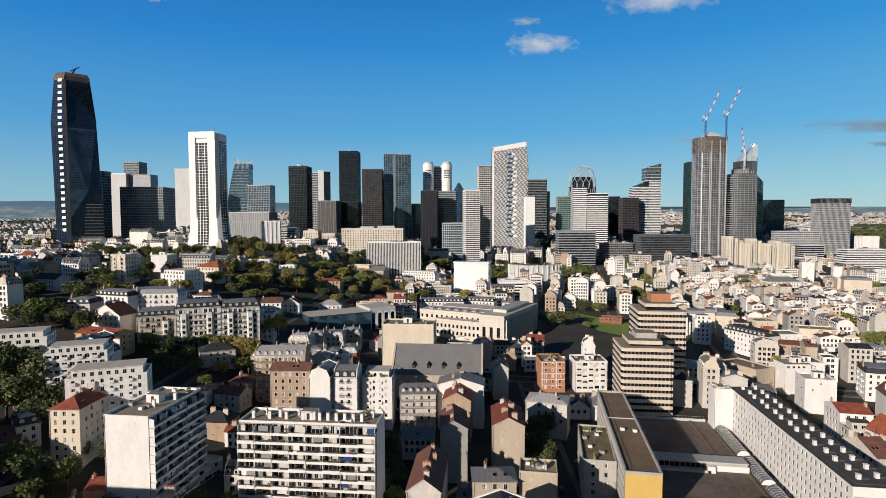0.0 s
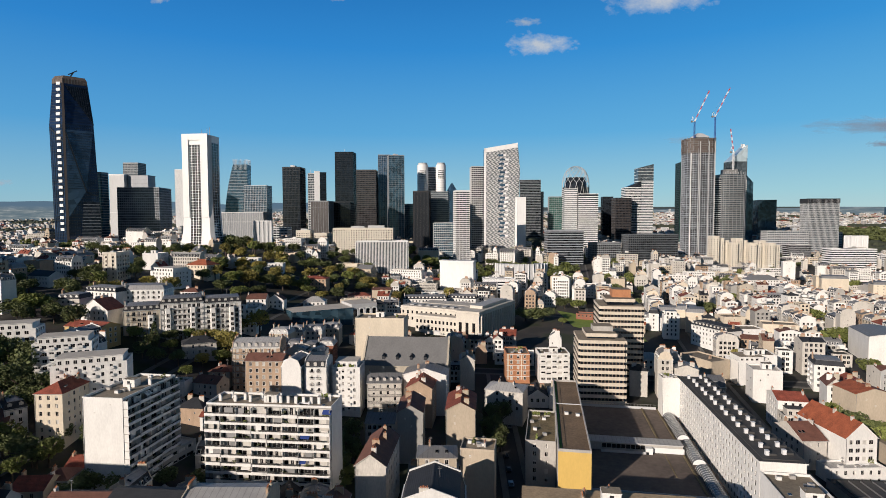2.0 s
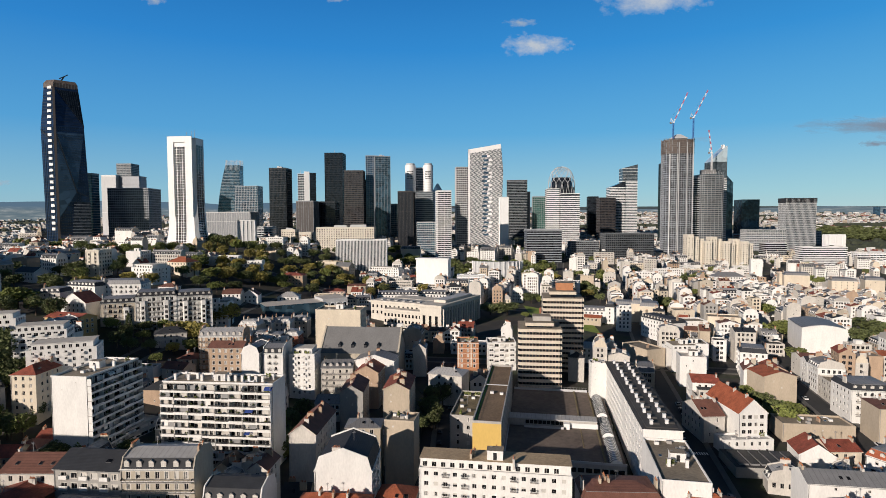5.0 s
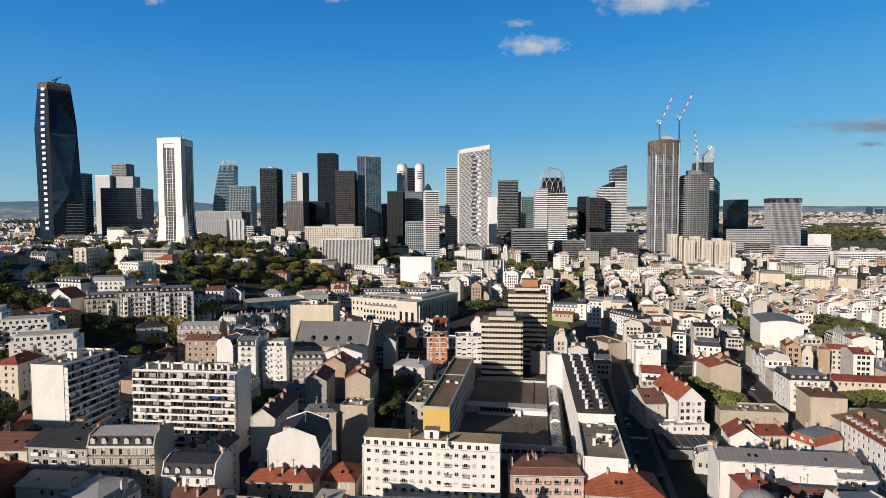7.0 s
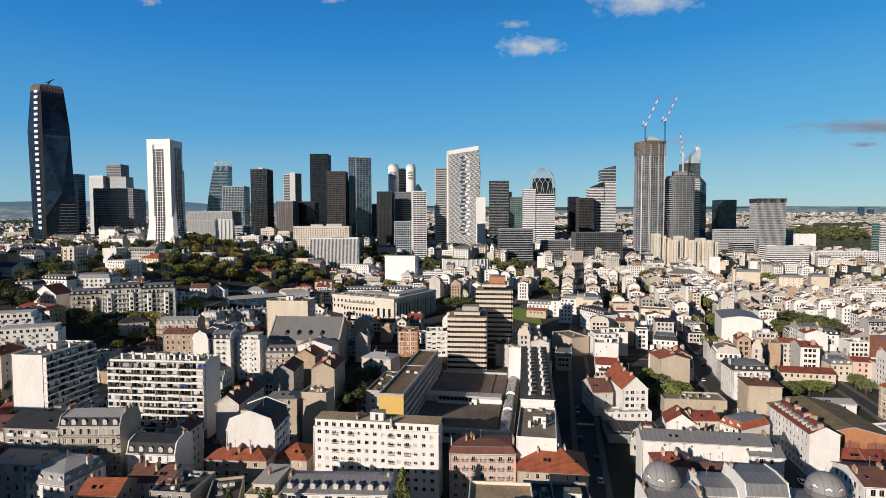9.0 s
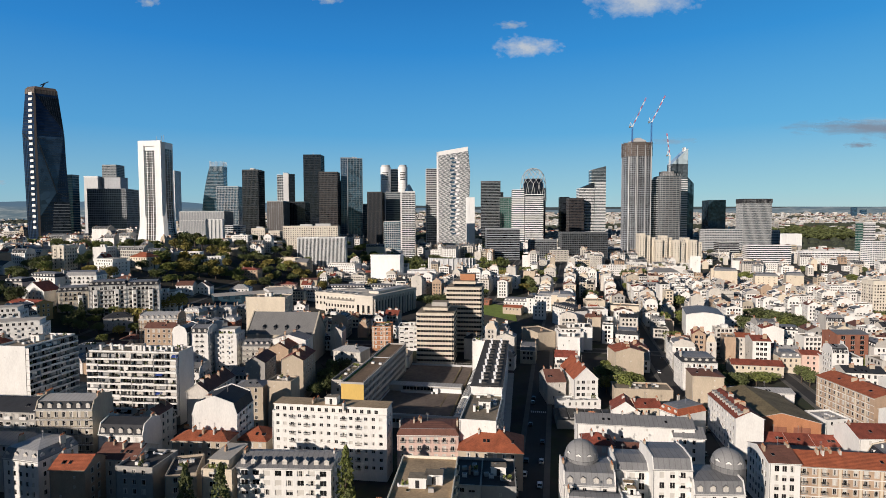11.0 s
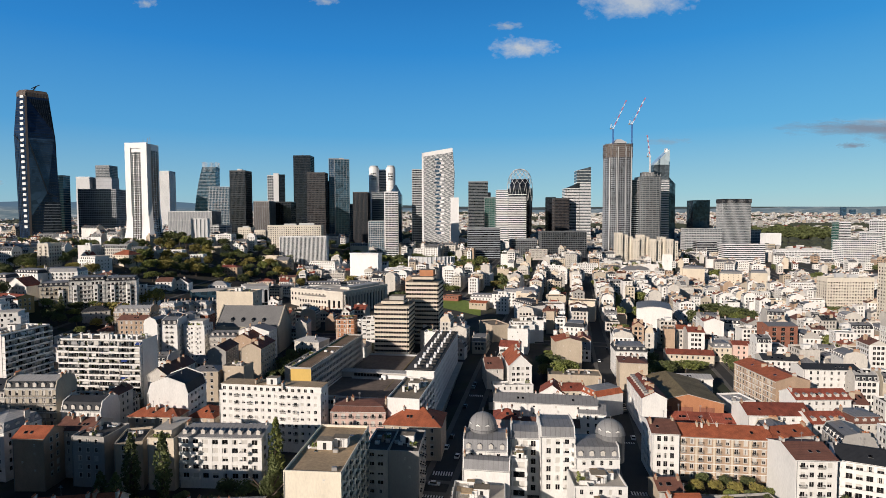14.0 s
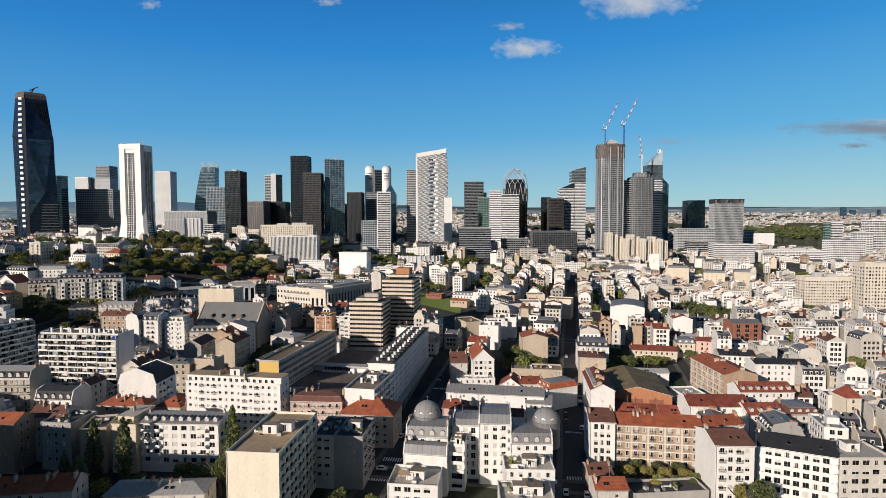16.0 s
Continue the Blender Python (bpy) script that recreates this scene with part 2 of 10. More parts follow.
class Build:
    """Collects faces of one mesh, each with its material."""

    def __init__(self):
        self.v, self.f, self.m, self.names = [], [], [], []

    def slot(self, name):
        if name not in self.names:
            self.names.append(name)
        return self.names.index(name)

    def face(self, pts, mat):
        k = len(self.v)
        self.v.extend(pts)
        self.f.append(tuple(range(k, k + len(pts))))
        self.m.append(self.slot(mat))

    def box(self, x0, y0, z0, x1, y1, z1, mat, bottom=False, top=None):
        p = [(x0, y0, z0), (x1, y0, z0), (x1, y1, z0), (x0, y1, z0), (x0, y0, z1), (x1, y0, z1), (x1, y1, z1), (x0, y1, z1)]
        for q in ((0, 1, 5, 4), (1, 2, 6, 5), (2, 3, 7, 6), (3, 0, 4, 7)):
            self.face([p[i] for i in q], mat)
        self.face([p[i] for i in (4, 5, 6, 7)], top or mat)
        if bottom:
            self.face([p[i] for i in (3, 2, 1, 0)], mat)

    def prism(self, pts, z0, z1, mat, top=None, pts_top=None, cap=True):
        """An upright body over a polygon (counter-clockwise); pts_top may differ from pts."""
        t = pts_top or pts
        n = len(pts)
        zt = z1 if callable(z1) else (lambda x, y: z1)
        for i in range(n):
            j = (i + 1) % n
            a, b, c, e = pts[i], pts[j], t[j], t[i]
            self.face([(a[0], a[1], z0), (b[0], b[1], z0), (c[0], c[1], zt(*c)), (e[0], e[1], zt(*e))], mat)
        if cap:
            self.face([(q[0], q[1], zt(*q)) for q in t], top or mat)

    def beam(self, a, b, r, mat):
        """A square bar from a to b."""
        a, b = Vector(a), Vector(b)
        d = (b - a).normalized()
        s = d.cross(Vector((0, 0, 1)) if abs(d.z) < 0.95 else Vector((1, 0, 0))).normalized() * r
        t = d.cross(s).normalized() * r
        ring = [(-s - t), (s - t), (s + t), (-s + t)]
        for i in range(4):
            j = (i + 1) % 4
            self.face([tuple(a + ring[i]), tuple(a + ring[j]), tuple(b + ring[j]), tuple(b + ring[i])], mat)

    def mesh(self, name):
        v, faces, mats = self.v, self.f, self.m
        if len(v) < 30000:
            # weld corners that meet, so that each body is one connected surface
            seen, v, at = {}, [], []
            for p in self.v:
                key = (round(p[0], 4), round(p[1], 4), round(p[2], 4))
                if key not in seen:
                    seen[key] = len(v)
                    v.append(p)
                at.append(seen[key])
            faces, mats = [], []
            for q, m in zip(self.f, self.m):
                q = tuple(dict.fromkeys(at[i] for i in q))
                if len(q) > 2:
                    faces.append(q)
                    mats.append(m)
        me = bpy.data.meshes.new(name)
        me.from_pydata(v, [], faces)
        for nme in self.names:
            me.materials.append(MATS[nme])
        me.polygons.foreach_set("material_index", mats)
        me.update()
        return me


def part(name, build, parent, label="", kind=""):
    """Links what was built as ONE mesh under a thing or a part."""
    ob = new(name, build.mesh(name) if isinstance(build, Build) else build)
    ob.parent = parent
    return tagged(ob, label, kind=kind)


def place(name, x, y, z, a, label, category, group="", kind=""):
    ob = new(name)
    ob.empty_display_size = 1
    ob.matrix_basis = pose(x, y, z, 0, 0, a)
    return tagged(ob, label, category, group, kind)


FOOT = []


def footprint(x, y, a, w, d, grow=1.5):
    c, s = math.cos(radians(a)), math.sin(radians(a))
    xs = [x + u * c - v * s for u, v in ((0, 0), (w, 0), (w, d), (0, d))]
    ys = [y + u * s + v * c for u, v in ((0, 0), (w, 0), (w, d), (0, d))]
    FOOT.append((min(xs) - grow, min(ys) - grow, max(xs) + grow, max(ys) + grow))


def is_free(x0, y0, x1, y1):
    return not any(x0 < f[2] and x1 > f[0] and y0 < f[3] and y1 > f[1] for f in FOOT)


WINDOWS = {}


def window_mesh(w, h, frame_mat="window_frame", surround="", blind=0):
    """A two-leaf casement: frame, middle post, glass set back."""
    key = (round(w, 2), round(h, 2), frame_mat, surround, blind)
    if key not in WINDOWS:
        b = Build()
        add_window(b, key[0], key[1], frame_mat, lambda x, y, z: (x, y, z))
        u, v = key[0] / 2, key[1]
        if blind == 1:
            b.box(-u + 0.05, 0.005, v * 0.55, u - 0.05, 0.04, v - 0.05, "blind", True)
        elif blind == 2:
            b.box(-u + 0.05, 0.005, 0.05, u - 0.05, 0.04, v - 0.05, "blind", True)
        elif blind == 3:
            b.box(-u + 0.05, 0.02, 0.05, -u + 0.05 + u * 0.55, 0.045, v - 0.05, "blind", True)
            b.box(u - 0.05 - u * 0.55, 0.02, 0.05, u - 0.05, 0.045, v - 0.05, "blind", True)
        if surround:
            b.box(-u - 0.22, -0.2, -0.16, u + 0.22, -0.15, 0, surround, True)
            b.box(-u - 0.18, -0.19, 0, -u, -0.15, v, surround, True)
            b.box(u, -0.19, 0, u + 0.18, -0.15, v, surround, True)
            b.box(-u - 0.18, -0.2, v, u + 0.18, -0.15, v + 0.24, surround, True)
        WINDOWS[key] = b.mesh("window")
    return WINDOWS[key]


def add_window(b, w, h, frame_mat, at):
    e = 0.05
    h2 = w / 2

    def q(x0, x1, z0, z1, y, mat):
        b.face([at(x0, y, z0), at(x1, y, z0), at(x1, y, z1), at(x0, y, z1)], mat)
    q(-h2, -h2 + e, 0, h, 0.0, frame_mat)
    q(h2 - e, h2, 0, h, 0.0, frame_mat)
    q(-h2 + e, h2 - e, 0, e, 0.0, frame_mat)
    q(-h2 + e, h2 - e, h - e, h, 0.0, frame_mat)
    q(-e / 2, e / 2, e, h - e, 0.005, frame_mat)
    q(-h2 + e, h2 - e, e, h - e, 0.05, "pane")


def sides(w, d):
    """Front, right, rear and left: origin, direction along, way out, length."""
    return {"f": ((0, 0), (1, 0), (0, -1), w, 0), "r": ((w, 0), (0, 1), (1, 0), d, 90), "b": ((w, d), (-1, 0), (0, 1), w, 180), "l": ((0, d), (0, -1), (-1, 0), d, 270)}


def facade(b, side, z0, z1, mat, rows, cols, deep=0.18):
    """A wall with real openings. rows: (z, height) of the openings; cols: (middle, width)."""
    (ox, oy), (ux, uy), (nx, ny), length, _ = side

    def at(u, v, z):
        return (ox + ux * u - nx * v, oy + uy * u - ny * v, z)

    def q(u0, u1, za, zb):
        if u1 - u0 > 1e-4 and zb - za > 1e-4:
            b.face([at(u0, 0, za), at(u1, 0, za), at(u1, 0, zb), at(u0, 0, zb)], mat)
    jambs = [u for c, cw in cols for u in (c - cw / 2, c + cw / 2)]

    def strip(za, zb, low, high):
        """A band of wall across the side, cut where openings touch it."""
        if zb - za > 1e-4:
            b.face([at(u, 0, za) for u in [0] + (jambs if low else []) + [length]] + [at(u, 0, zb) for u in [length] + (jambs[::-1] if high else []) + [0]], mat)
    z, open_below = z0, False
    for wz, wh in rows:
        strip(z, wz, open_below, bool(cols))
        u = 0
        for c, cw in cols:
            a, e = c - cw / 2, c + cw / 2
            q(u, a, wz, wz + wh)
            for p0, p1 in (((a, wz), (a, wz + wh)), ((a, wz + wh), (e, wz + wh)), ((e, wz + wh), (e, wz)), ((e, wz), (a, wz))):
                b.face([at(p0[0], 0, p0[1]), at(p1[0], 0, p1[1]), at(p1[0], deep, p1[1]), at(p0[0], deep, p0[1])], mat)
            u = e
        q(u, length, wz, wz + wh)
        z, open_below = wz + wh, bool(cols)
    strip(z, z1, open_below, False)
    return at


CHIMNEYS = {}


def chimney_mesh(n, wall, tall, pots=True):
    key = (n, wall, tall, pots)
    if key not in CHIMNEYS:
        b = Build()
        length = 0.42 * n + 0.3
        b.box(-length / 2, -0.28, -1.6, length / 2, 0.28, tall, wall)
        b.box(-length / 2 - 0.06, -0.34, tall, length / 2 + 0.06, 0.34, tall + 0.12, wall, True)
        for i in range(n if pots else 0):
            cx = (i - (n - 1) / 2) * 0.42
            hh = 0.4 + 0.12 * ((i * 7) % 3)
            pts = [(cx + 0.13 * math.cos(k * math.pi / 3), 0.13 * math.sin(k * math.pi / 3)) for k in range(6)]
            b.prism(pts, tall + 0.12, tall + 0.12 + hh, "chimney_pot")
        CHIMNEYS[key] = b.mesh("chimney")
    return CHIMNEYS[key]


def pot_mesh():
    if "pot" not in CHIMNEYS:
        b = Build()
        pts = [(0.13 * math.cos(k * math.pi / 4), 0.13 * math.sin(k * math.pi / 4)) for k in range(8)]
        b.prism(pts, 0, 0.5, "chimney_pot")
        b.prism([(q[0] * 1.25, q[1] * 1.25) for q in pts], 0.42, 0.52, "chimney_pot")
        CHIMNEYS["pot"] = b.mesh("chimney_pot")
    return CHIMNEYS["pot"]


def gable_roof(b, w, d, h, rise, tile, axis="x", over=0.35, thick=0.22, side="white"):
    def add(p):
        b.face(p, tile)
        b.face([(q[0], q[1], q[2] - thick) for q in reversed(p)], side)
        for i in range(4):
            j = (i + 1) % 4
            b.face([p[i], (p[i][0], p[i][1], p[i][2] - thick), (p[j][0], p[j][1], p[j][2] - thick), p[j]], side)
    o = over
    if axis == "x":
        k = rise / (d / 2)
        e = h - k * o + thick
        add([(-o, -o, e), (w + o, -o, e), (w + o, d / 2, h + rise + thick), (-o, d / 2, h + rise + thick)])
        add([(w + o, d + o, e), (-o, d + o, e), (-o, d / 2, h + rise + thick), (w + o, d / 2, h + rise + thick)])
    else:
        k = rise / (w / 2)
        e = h - k * o + thick
        add([(-o, d + o, e), (-o, -o, e), (w / 2, -o, h + rise + thick), (w / 2, d + o, h + rise + thick)])
        add([(w + o, -o, e), (w + o, d + o, e), (w / 2, d + o, h + rise + thick), (w / 2, -o, h + rise + thick)])


def hip_roof(b, w, d, h, rise, tile, over=0.4, side="white"):
    o, t = over, 0.2
    p = [(-o, -o), (w + o, -o), (w + o, d + o), (-o, d + o)]
    if w >= d:
        r0, r1 = (d / 2, d / 2, h + rise), (w - d / 2, d / 2, h + rise)
        quads = [(p[0], p[1], r1, r0), (p[1], p[2], r1), (p[2], p[3], r0, r1), (p[3], p[0], r0)]
    else:
        r0, r1 = (w / 2, w / 2, h + rise), (w / 2, d - w / 2, h + rise)
        quads = [(p[0], p[1], r0), (p[1], p[2], r1, r0), (p[2], p[3], r1), (p[3], p[0], r0, r1)]
    for qd in quads:
        b.face([(c[0], c[1], c[2] if len(c) > 2 else h) for c in qd], tile)
    for i in range(4):
        a, c = p[i], p[(i + 1) % 4]
        b.face([(a[0], a[1], h - t), (c[0], c[1], h - t), (c[0], c[1], h), (a[0], a[1], h)], side)
    b.face([(c[0], c[1], h - t) for c in reversed(p)], side)


def mansard_roof(b, w, d, h, steep, tile, crown, rise, inset=1.1):
    i = inset
    lo = [(-0.2, -0.2), (w + 0.2, -0.2), (w + 0.2, d + 0.2), (-0.2, d + 0.2)]
    hi = [(i, i), (w - i, i), (w - i, d - i), (i, d - i)]
    b.prism(lo, h, h + 0.15, "window_frame", cap=True)
    b.prism(lo, h + 0.15, h + steep, tile, pts_top=hi, cap=False)
    ww, dd = w - 2 * i, d - 2 * i
    c = Build()
    hip_roof(c, ww, dd, 0, rise, crown, 0.1, "zinc")
    for f, m in zip(c.f, c.m):
        b.face([(c.v[k][0] + i, c.v[k][1] + i, c.v[k][2] + h + steep) for k in f], c.names[m])


def gambrel_roof(b, rb, w, d, h, steep, tile, crown, rise, axis, wall, inset=1.25):
    """A broken roof between two fire walls that stand a little above it."""
    span, ln = (d, w) if axis == "x" else (w, d)
    top = h + steep
    prof = [(0, h), (inset, top), (span / 2, top + rise), (span - inset, top), (span, h)]

    def at(u, v, z):
        return (u, v, z) if axis == "x" else (v, u, z)
    for (v0, z0), (v1, z1), m in zip(prof, prof[1:], (tile, crown, crown, tile)):
        rb.face([at(0.3, v0, z0), at(ln - 0.3, v0, z0), at(ln - 0.3, v1, z1), at(0.3, v1, z1)], m)
    for v0, v1 in ((-0.3, 0.12), (span - 0.12, span + 0.3)):
        (x0, y0, _), (x1, y1, _) = at(0, v0, 0), at(ln, v1, 0)
        rb.box(x0, y0, h - 0.25, x1, y1, h + 0.08, "window_frame", True)
    up = [(v, z + (0.1 if v in (0, span) else 0.4)) for v, z in prof]
    for u0, u1 in ((0, 0.35), (ln - 0.35, ln)):
        for u in (u0, u1):
            b.face([at(u, 0, h)] + [at(u, v, z) for v, z in up] + [at(u, span, h)], wall)
        for (v0, z0), (v1, z1) in zip(up, up[1:]):
            b.face([at(u0, v0, z0), at(u1, v0, z0), at(u1, v1, z1), at(u0, v1, z1)], wall)


DORMERS = {}


def dormer_mesh(kind="white"):
    """A small window house for a steep roof, facing local -y."""
    if kind not in DORMERS:
        b = Build()
        b.box(-0.7, 0.0, 0, 0.7, 1.6, 1.5, kind)
        b.face([(-0.85, -0.12, 1.5), (0, -0.12, 2.05), (0, 1.9, 2.05), (-0.85, 1.9, 1.5)], "zinc")
        b.face([(0.85, 1.9, 1.5), (0, 1.9, 2.05), (0, -0.12, 2.05), (0.85, -0.12, 1.5)], "zinc")
        b.face([(-0.85, -0.1, 1.5), (0.85, -0.1, 1.5), (0, -0.1, 2.05)], kind)
        if kind == "white":
            add_window(b, 0.95, 1.2, "window_frame", lambda x, y, z: (x, y - 0.03, z + 0.2))
        DORMERS[kind] = b.mesh("dormer")
    return DORMERS[kind]


VENTS = {}


def vent_mesh(kind, mat):
    key = (kind, mat)
    if key not in VENTS:
        b = Build()
        if kind == "stack":
            b.box(-0.45, -0.35, -0.2, 0.45, 0.35, 2.2, mat)
            b.box(-0.55, -0.45, 2.2, 0.55, 0.45, 2.35, "concrete", True)
        elif kind == "hut":
            b.box(-2.2, -1.6, -0.2, 2.2, 1.6, 2.4, mat, top="gravel")
            b.box(-2.35, -1.75, 2.4, 2.35, 1.75, 2.6, mat, True, "gravel")
            b.face([(-0.5, -1.62, 0), (0.5, -1.62, 0), (0.5, -1.62, 2), (-0.5, -1.62, 2)], "dark_metal")
        elif kind == "unit":
            b.box(-0.7, -0.6, 0, 0.7, 0.6, 0.9, mat)
            b.box(-0.5, -0.4, 0.9, 0.5, 0.4, 1.0, "rail_grey")
        elif kind == "duct":
            b.beam((-1.8, 0, 0.35), (1.2, 0, 0.35), 0.2, "steel_white")
            b.beam((1.2, 0, 0.35), (1.2, 1.6, 0.35), 0.2, "steel_white")
            b.beam((-1.8, 0, 0.0), (-1.8, 0, 0.9), 0.22, "steel_white")
            b.box(0.9, 1.4, 0, 1.6, 2.1, 0.8, "rail_grey")
        elif kind == "planter":
            rr = random.Random(4)
            b.box(-1.1, -0.3, 0, 1.1, 0.3, 0.5, "concrete")
            for q in range(40):
                c = Vector((rr.uniform(-1.1, 1.1), rr.uniform(-0.35, 0.35), rr.uniform(0.5, 1.6)))
                u = Vector((rr.uniform(-1, 1), rr.uniform(-1, 1), rr.uniform(-1, 1))).normalized() * 0.3
                v = u.cross(Vector((rr.uniform(-1, 1), rr.uniform(-1, 1), 0.3))).normalized() * 0.3
                b.face([tuple(c - u), tuple(c - v), tuple(c + u), tuple(c + v)], "leaf_green")
        elif kind == "divider":
            b.box(-2.2, -0.1, 0, 2.2, 0.1, 1.25, mat)
            b.box(-0.1, 0.1, 0, 0.1, 2.6, 1.0, mat)
            b.box(-2.25, -0.14, 1.25, 2.25, 0.14, 1.32, "concrete", True)
        elif kind == "shed":
            b.box(-1.1, -0.8, 0, 1.1, 0.8, 2.1, mat, top="tanroof")
            b.box(-1.2, -0.9, 2.1, 1.2, 0.9, 2.25, mat, True, "tanroof")
            b.face([(-0.4, -0.82, 0.1), (0.4, -0.82, 0.1), (0.4, -0.82, 1.9), (-0.4, -0.82, 1.9)], "pane")
        elif kind == "canopy":
            b.face([(-1.6, -1.2, 2.0), (1.6, -1.2, 2.0), (1.6, 1.2, 2.5), (-1.6, 1.2, 2.5)], "tanroof")
            b.box(-1.6, -1.22, 1.85, 1.6, -1.18, 2.02, "tanroof", True)
            for u in (-1.5, 1.5):
                b.beam((u, -1.1, 0), (u, -1.1, 2.0), 0.05, "rail_grey")
                b.beam((u, 1.1, 0), (u, 1.1, 2.45), 0.05, "rail_grey")
        elif kind == "skylight":
            b.box(-0.45, -0.6, -0.1, 0.45, 0.6, 0.12, "rail_grey", top="pane")
        elif kind == "mast":
            b.beam((0, 0, -0.2), (0, 0, 3.2), 0.04, "rail_grey")
            b.beam((-0.6, 0, 2.6), (0.6, 0, 2.6), 0.03, "rail_grey")
            b.beam((-0.45, 0, 3.0), (0.45, 0, 3.0), 0.03, "rail_grey")
            b.beam((0, -0.4, 2.8), (0, 0.4, 2.8), 0.03, "rail_grey")
        VENTS[key] = b.mesh(kind)
    return VENTS[key]


def attach(name, mesh, parent, x, y, z, a=0, label=""):
    ob = new(name, mesh)
    ob.parent = parent
    ob.matrix_basis = pose(x, y, z, 0, 0, a)
    if label:
        ob["label"] = label
    return ob


RAILS = {}
STUFF = {}


def balcony_mesh(kind, k):
    """What stands on the balconies: shrubs in boxes, pale screens, rolled-out awnings."""
    if (kind, k) not in STUFF:
        b = Build()
        rr = random.Random(k + 5)
        if kind == "plant":
            b.box(-0.7, -0.15, 0, 0.7, 0.15, 0.45, "concrete")
            for q in range(14):
                c = Vector((rr.uniform(-0.7, 0.7), rr.uniform(-0.2, 0.2), rr.uniform(0.45, 1.2 + 0.3 * k)))
                u = Vector((rr.uniform(-1, 1), rr.uniform(-1, 1), rr.uniform(-1, 1))).normalized() * 0.3
                v = u.cross(Vector((rr.uniform(-1, 1), rr.uniform(-1, 1), 0.3))).normalized() * 0.3
                b.face([tuple(c - u), tuple(c - v), tuple(c + u), tuple(c + v)], "leaf_dark" if k else "leaf_green")
        elif kind == "screen":
            b.box(-0.9 - 0.4 * k, -0.05, 0, 0.9 + 0.2 * k, 0.05, 2.3, ("offwhite", "white", "rail_grey")[k], True)
        else:
            m = ("awning_blue", "white", "offwhite")[k]
            b.face([(-1.5, -0.3, 1.5), (1.5, -0.3, 1.5), (1.5, 1.1, 2.35), (-1.5, 1.1, 2.35)], m)
            b.face([(-1.5, -0.3, 1.3), (1.5, -0.3, 1.3), (1.5, -0.3, 1.5), (-1.5, -0.3, 1.5)], m)
        STUFF[kind, k] = b.mesh(kind)
    return STUFF[kind, k]



def rail_balcony(w, deep, style, turn=0):
    key = (round(w, 1), deep, style, turn)
    if key not in RAILS:
        b = Build()
        b.box(-w / 2, -deep, -0.16, w / 2, 0, 0, "concrete" if style != "white" else "white", True)
        if style == "mixed":
            # continuous white parapet under a dark rail, some bays standing proud, and party screens
            b.box(-w / 2, -deep - 0.09, -0.3, w / 2, -deep, 0.5, "white", True)
            b.box(-w / 2, -deep - 0.06, 0.92, w / 2, -deep - 0.01, 0.98, "dark_metal", True)
            n = int(w / 2.6)
            for k in range(n):
                u0, u1 = -w / 2 + w * k / n, -w / 2 + w * (k + 1) / n
                if (k // 2 * 5 + turn * 3) % 7 in (0, 3):
                    b.box(u0, -deep - 0.3, -0.2, u1, -deep - 0.02, 0.8, "white", True)
                elif (k + turn) % 3:
                    b.box(u0, -deep - 0.05, 0.5, u1, -deep - 0.03, 0.9, "rail_dark", True)
            for k in range(int(w / 5.2) + 1):
                u = -w / 2 + 0.1 + k * (w - 0.2) / int(w / 5.2)
                b.box(u - 0.06, -deep, 0, u + 0.06, 0, 2.5, "white", True)
        elif style in ("white", "cream"):
            m = "white" if style == "white" else "cream"
            b.box(-w / 2, -deep - 0.09, -0.16, w / 2, -deep, 0.95, m, True)
            b.box(-w / 2, -deep, 0, -w / 2 + 0.09, 0, 0.95, m, True)
            b.box(w / 2 - 0.09, -deep, 0, w / 2, 0, 0.95, m, True)
        else:
            b.box(-w / 2, -deep, 0.92, w / 2, -deep + 0.05, 0.98, "dark_metal", True)
            k = max(2, int(w / 0.22))
            for i in range(k + 1):
                u = -w / 2 + w * i / k
                b.face([(u - 0.025, -deep + 0.02, 0), (u + 0.025, -deep + 0.02, 0), (u + 0.025, -deep + 0.02, 0.95), (u - 0.025, -deep + 0.02, 0.95)], "dark_metal")
            for s in (-1, 1):
                b.face([(s * w / 2, -deep, 0.45), (s * w / 2, 0, 0.45), (s * w / 2, 0, 0.95), (s * w / 2, -deep, 0.95)], "dark_metal")
        RAILS[key] = b.mesh("balcony")
    return RAILS[key]


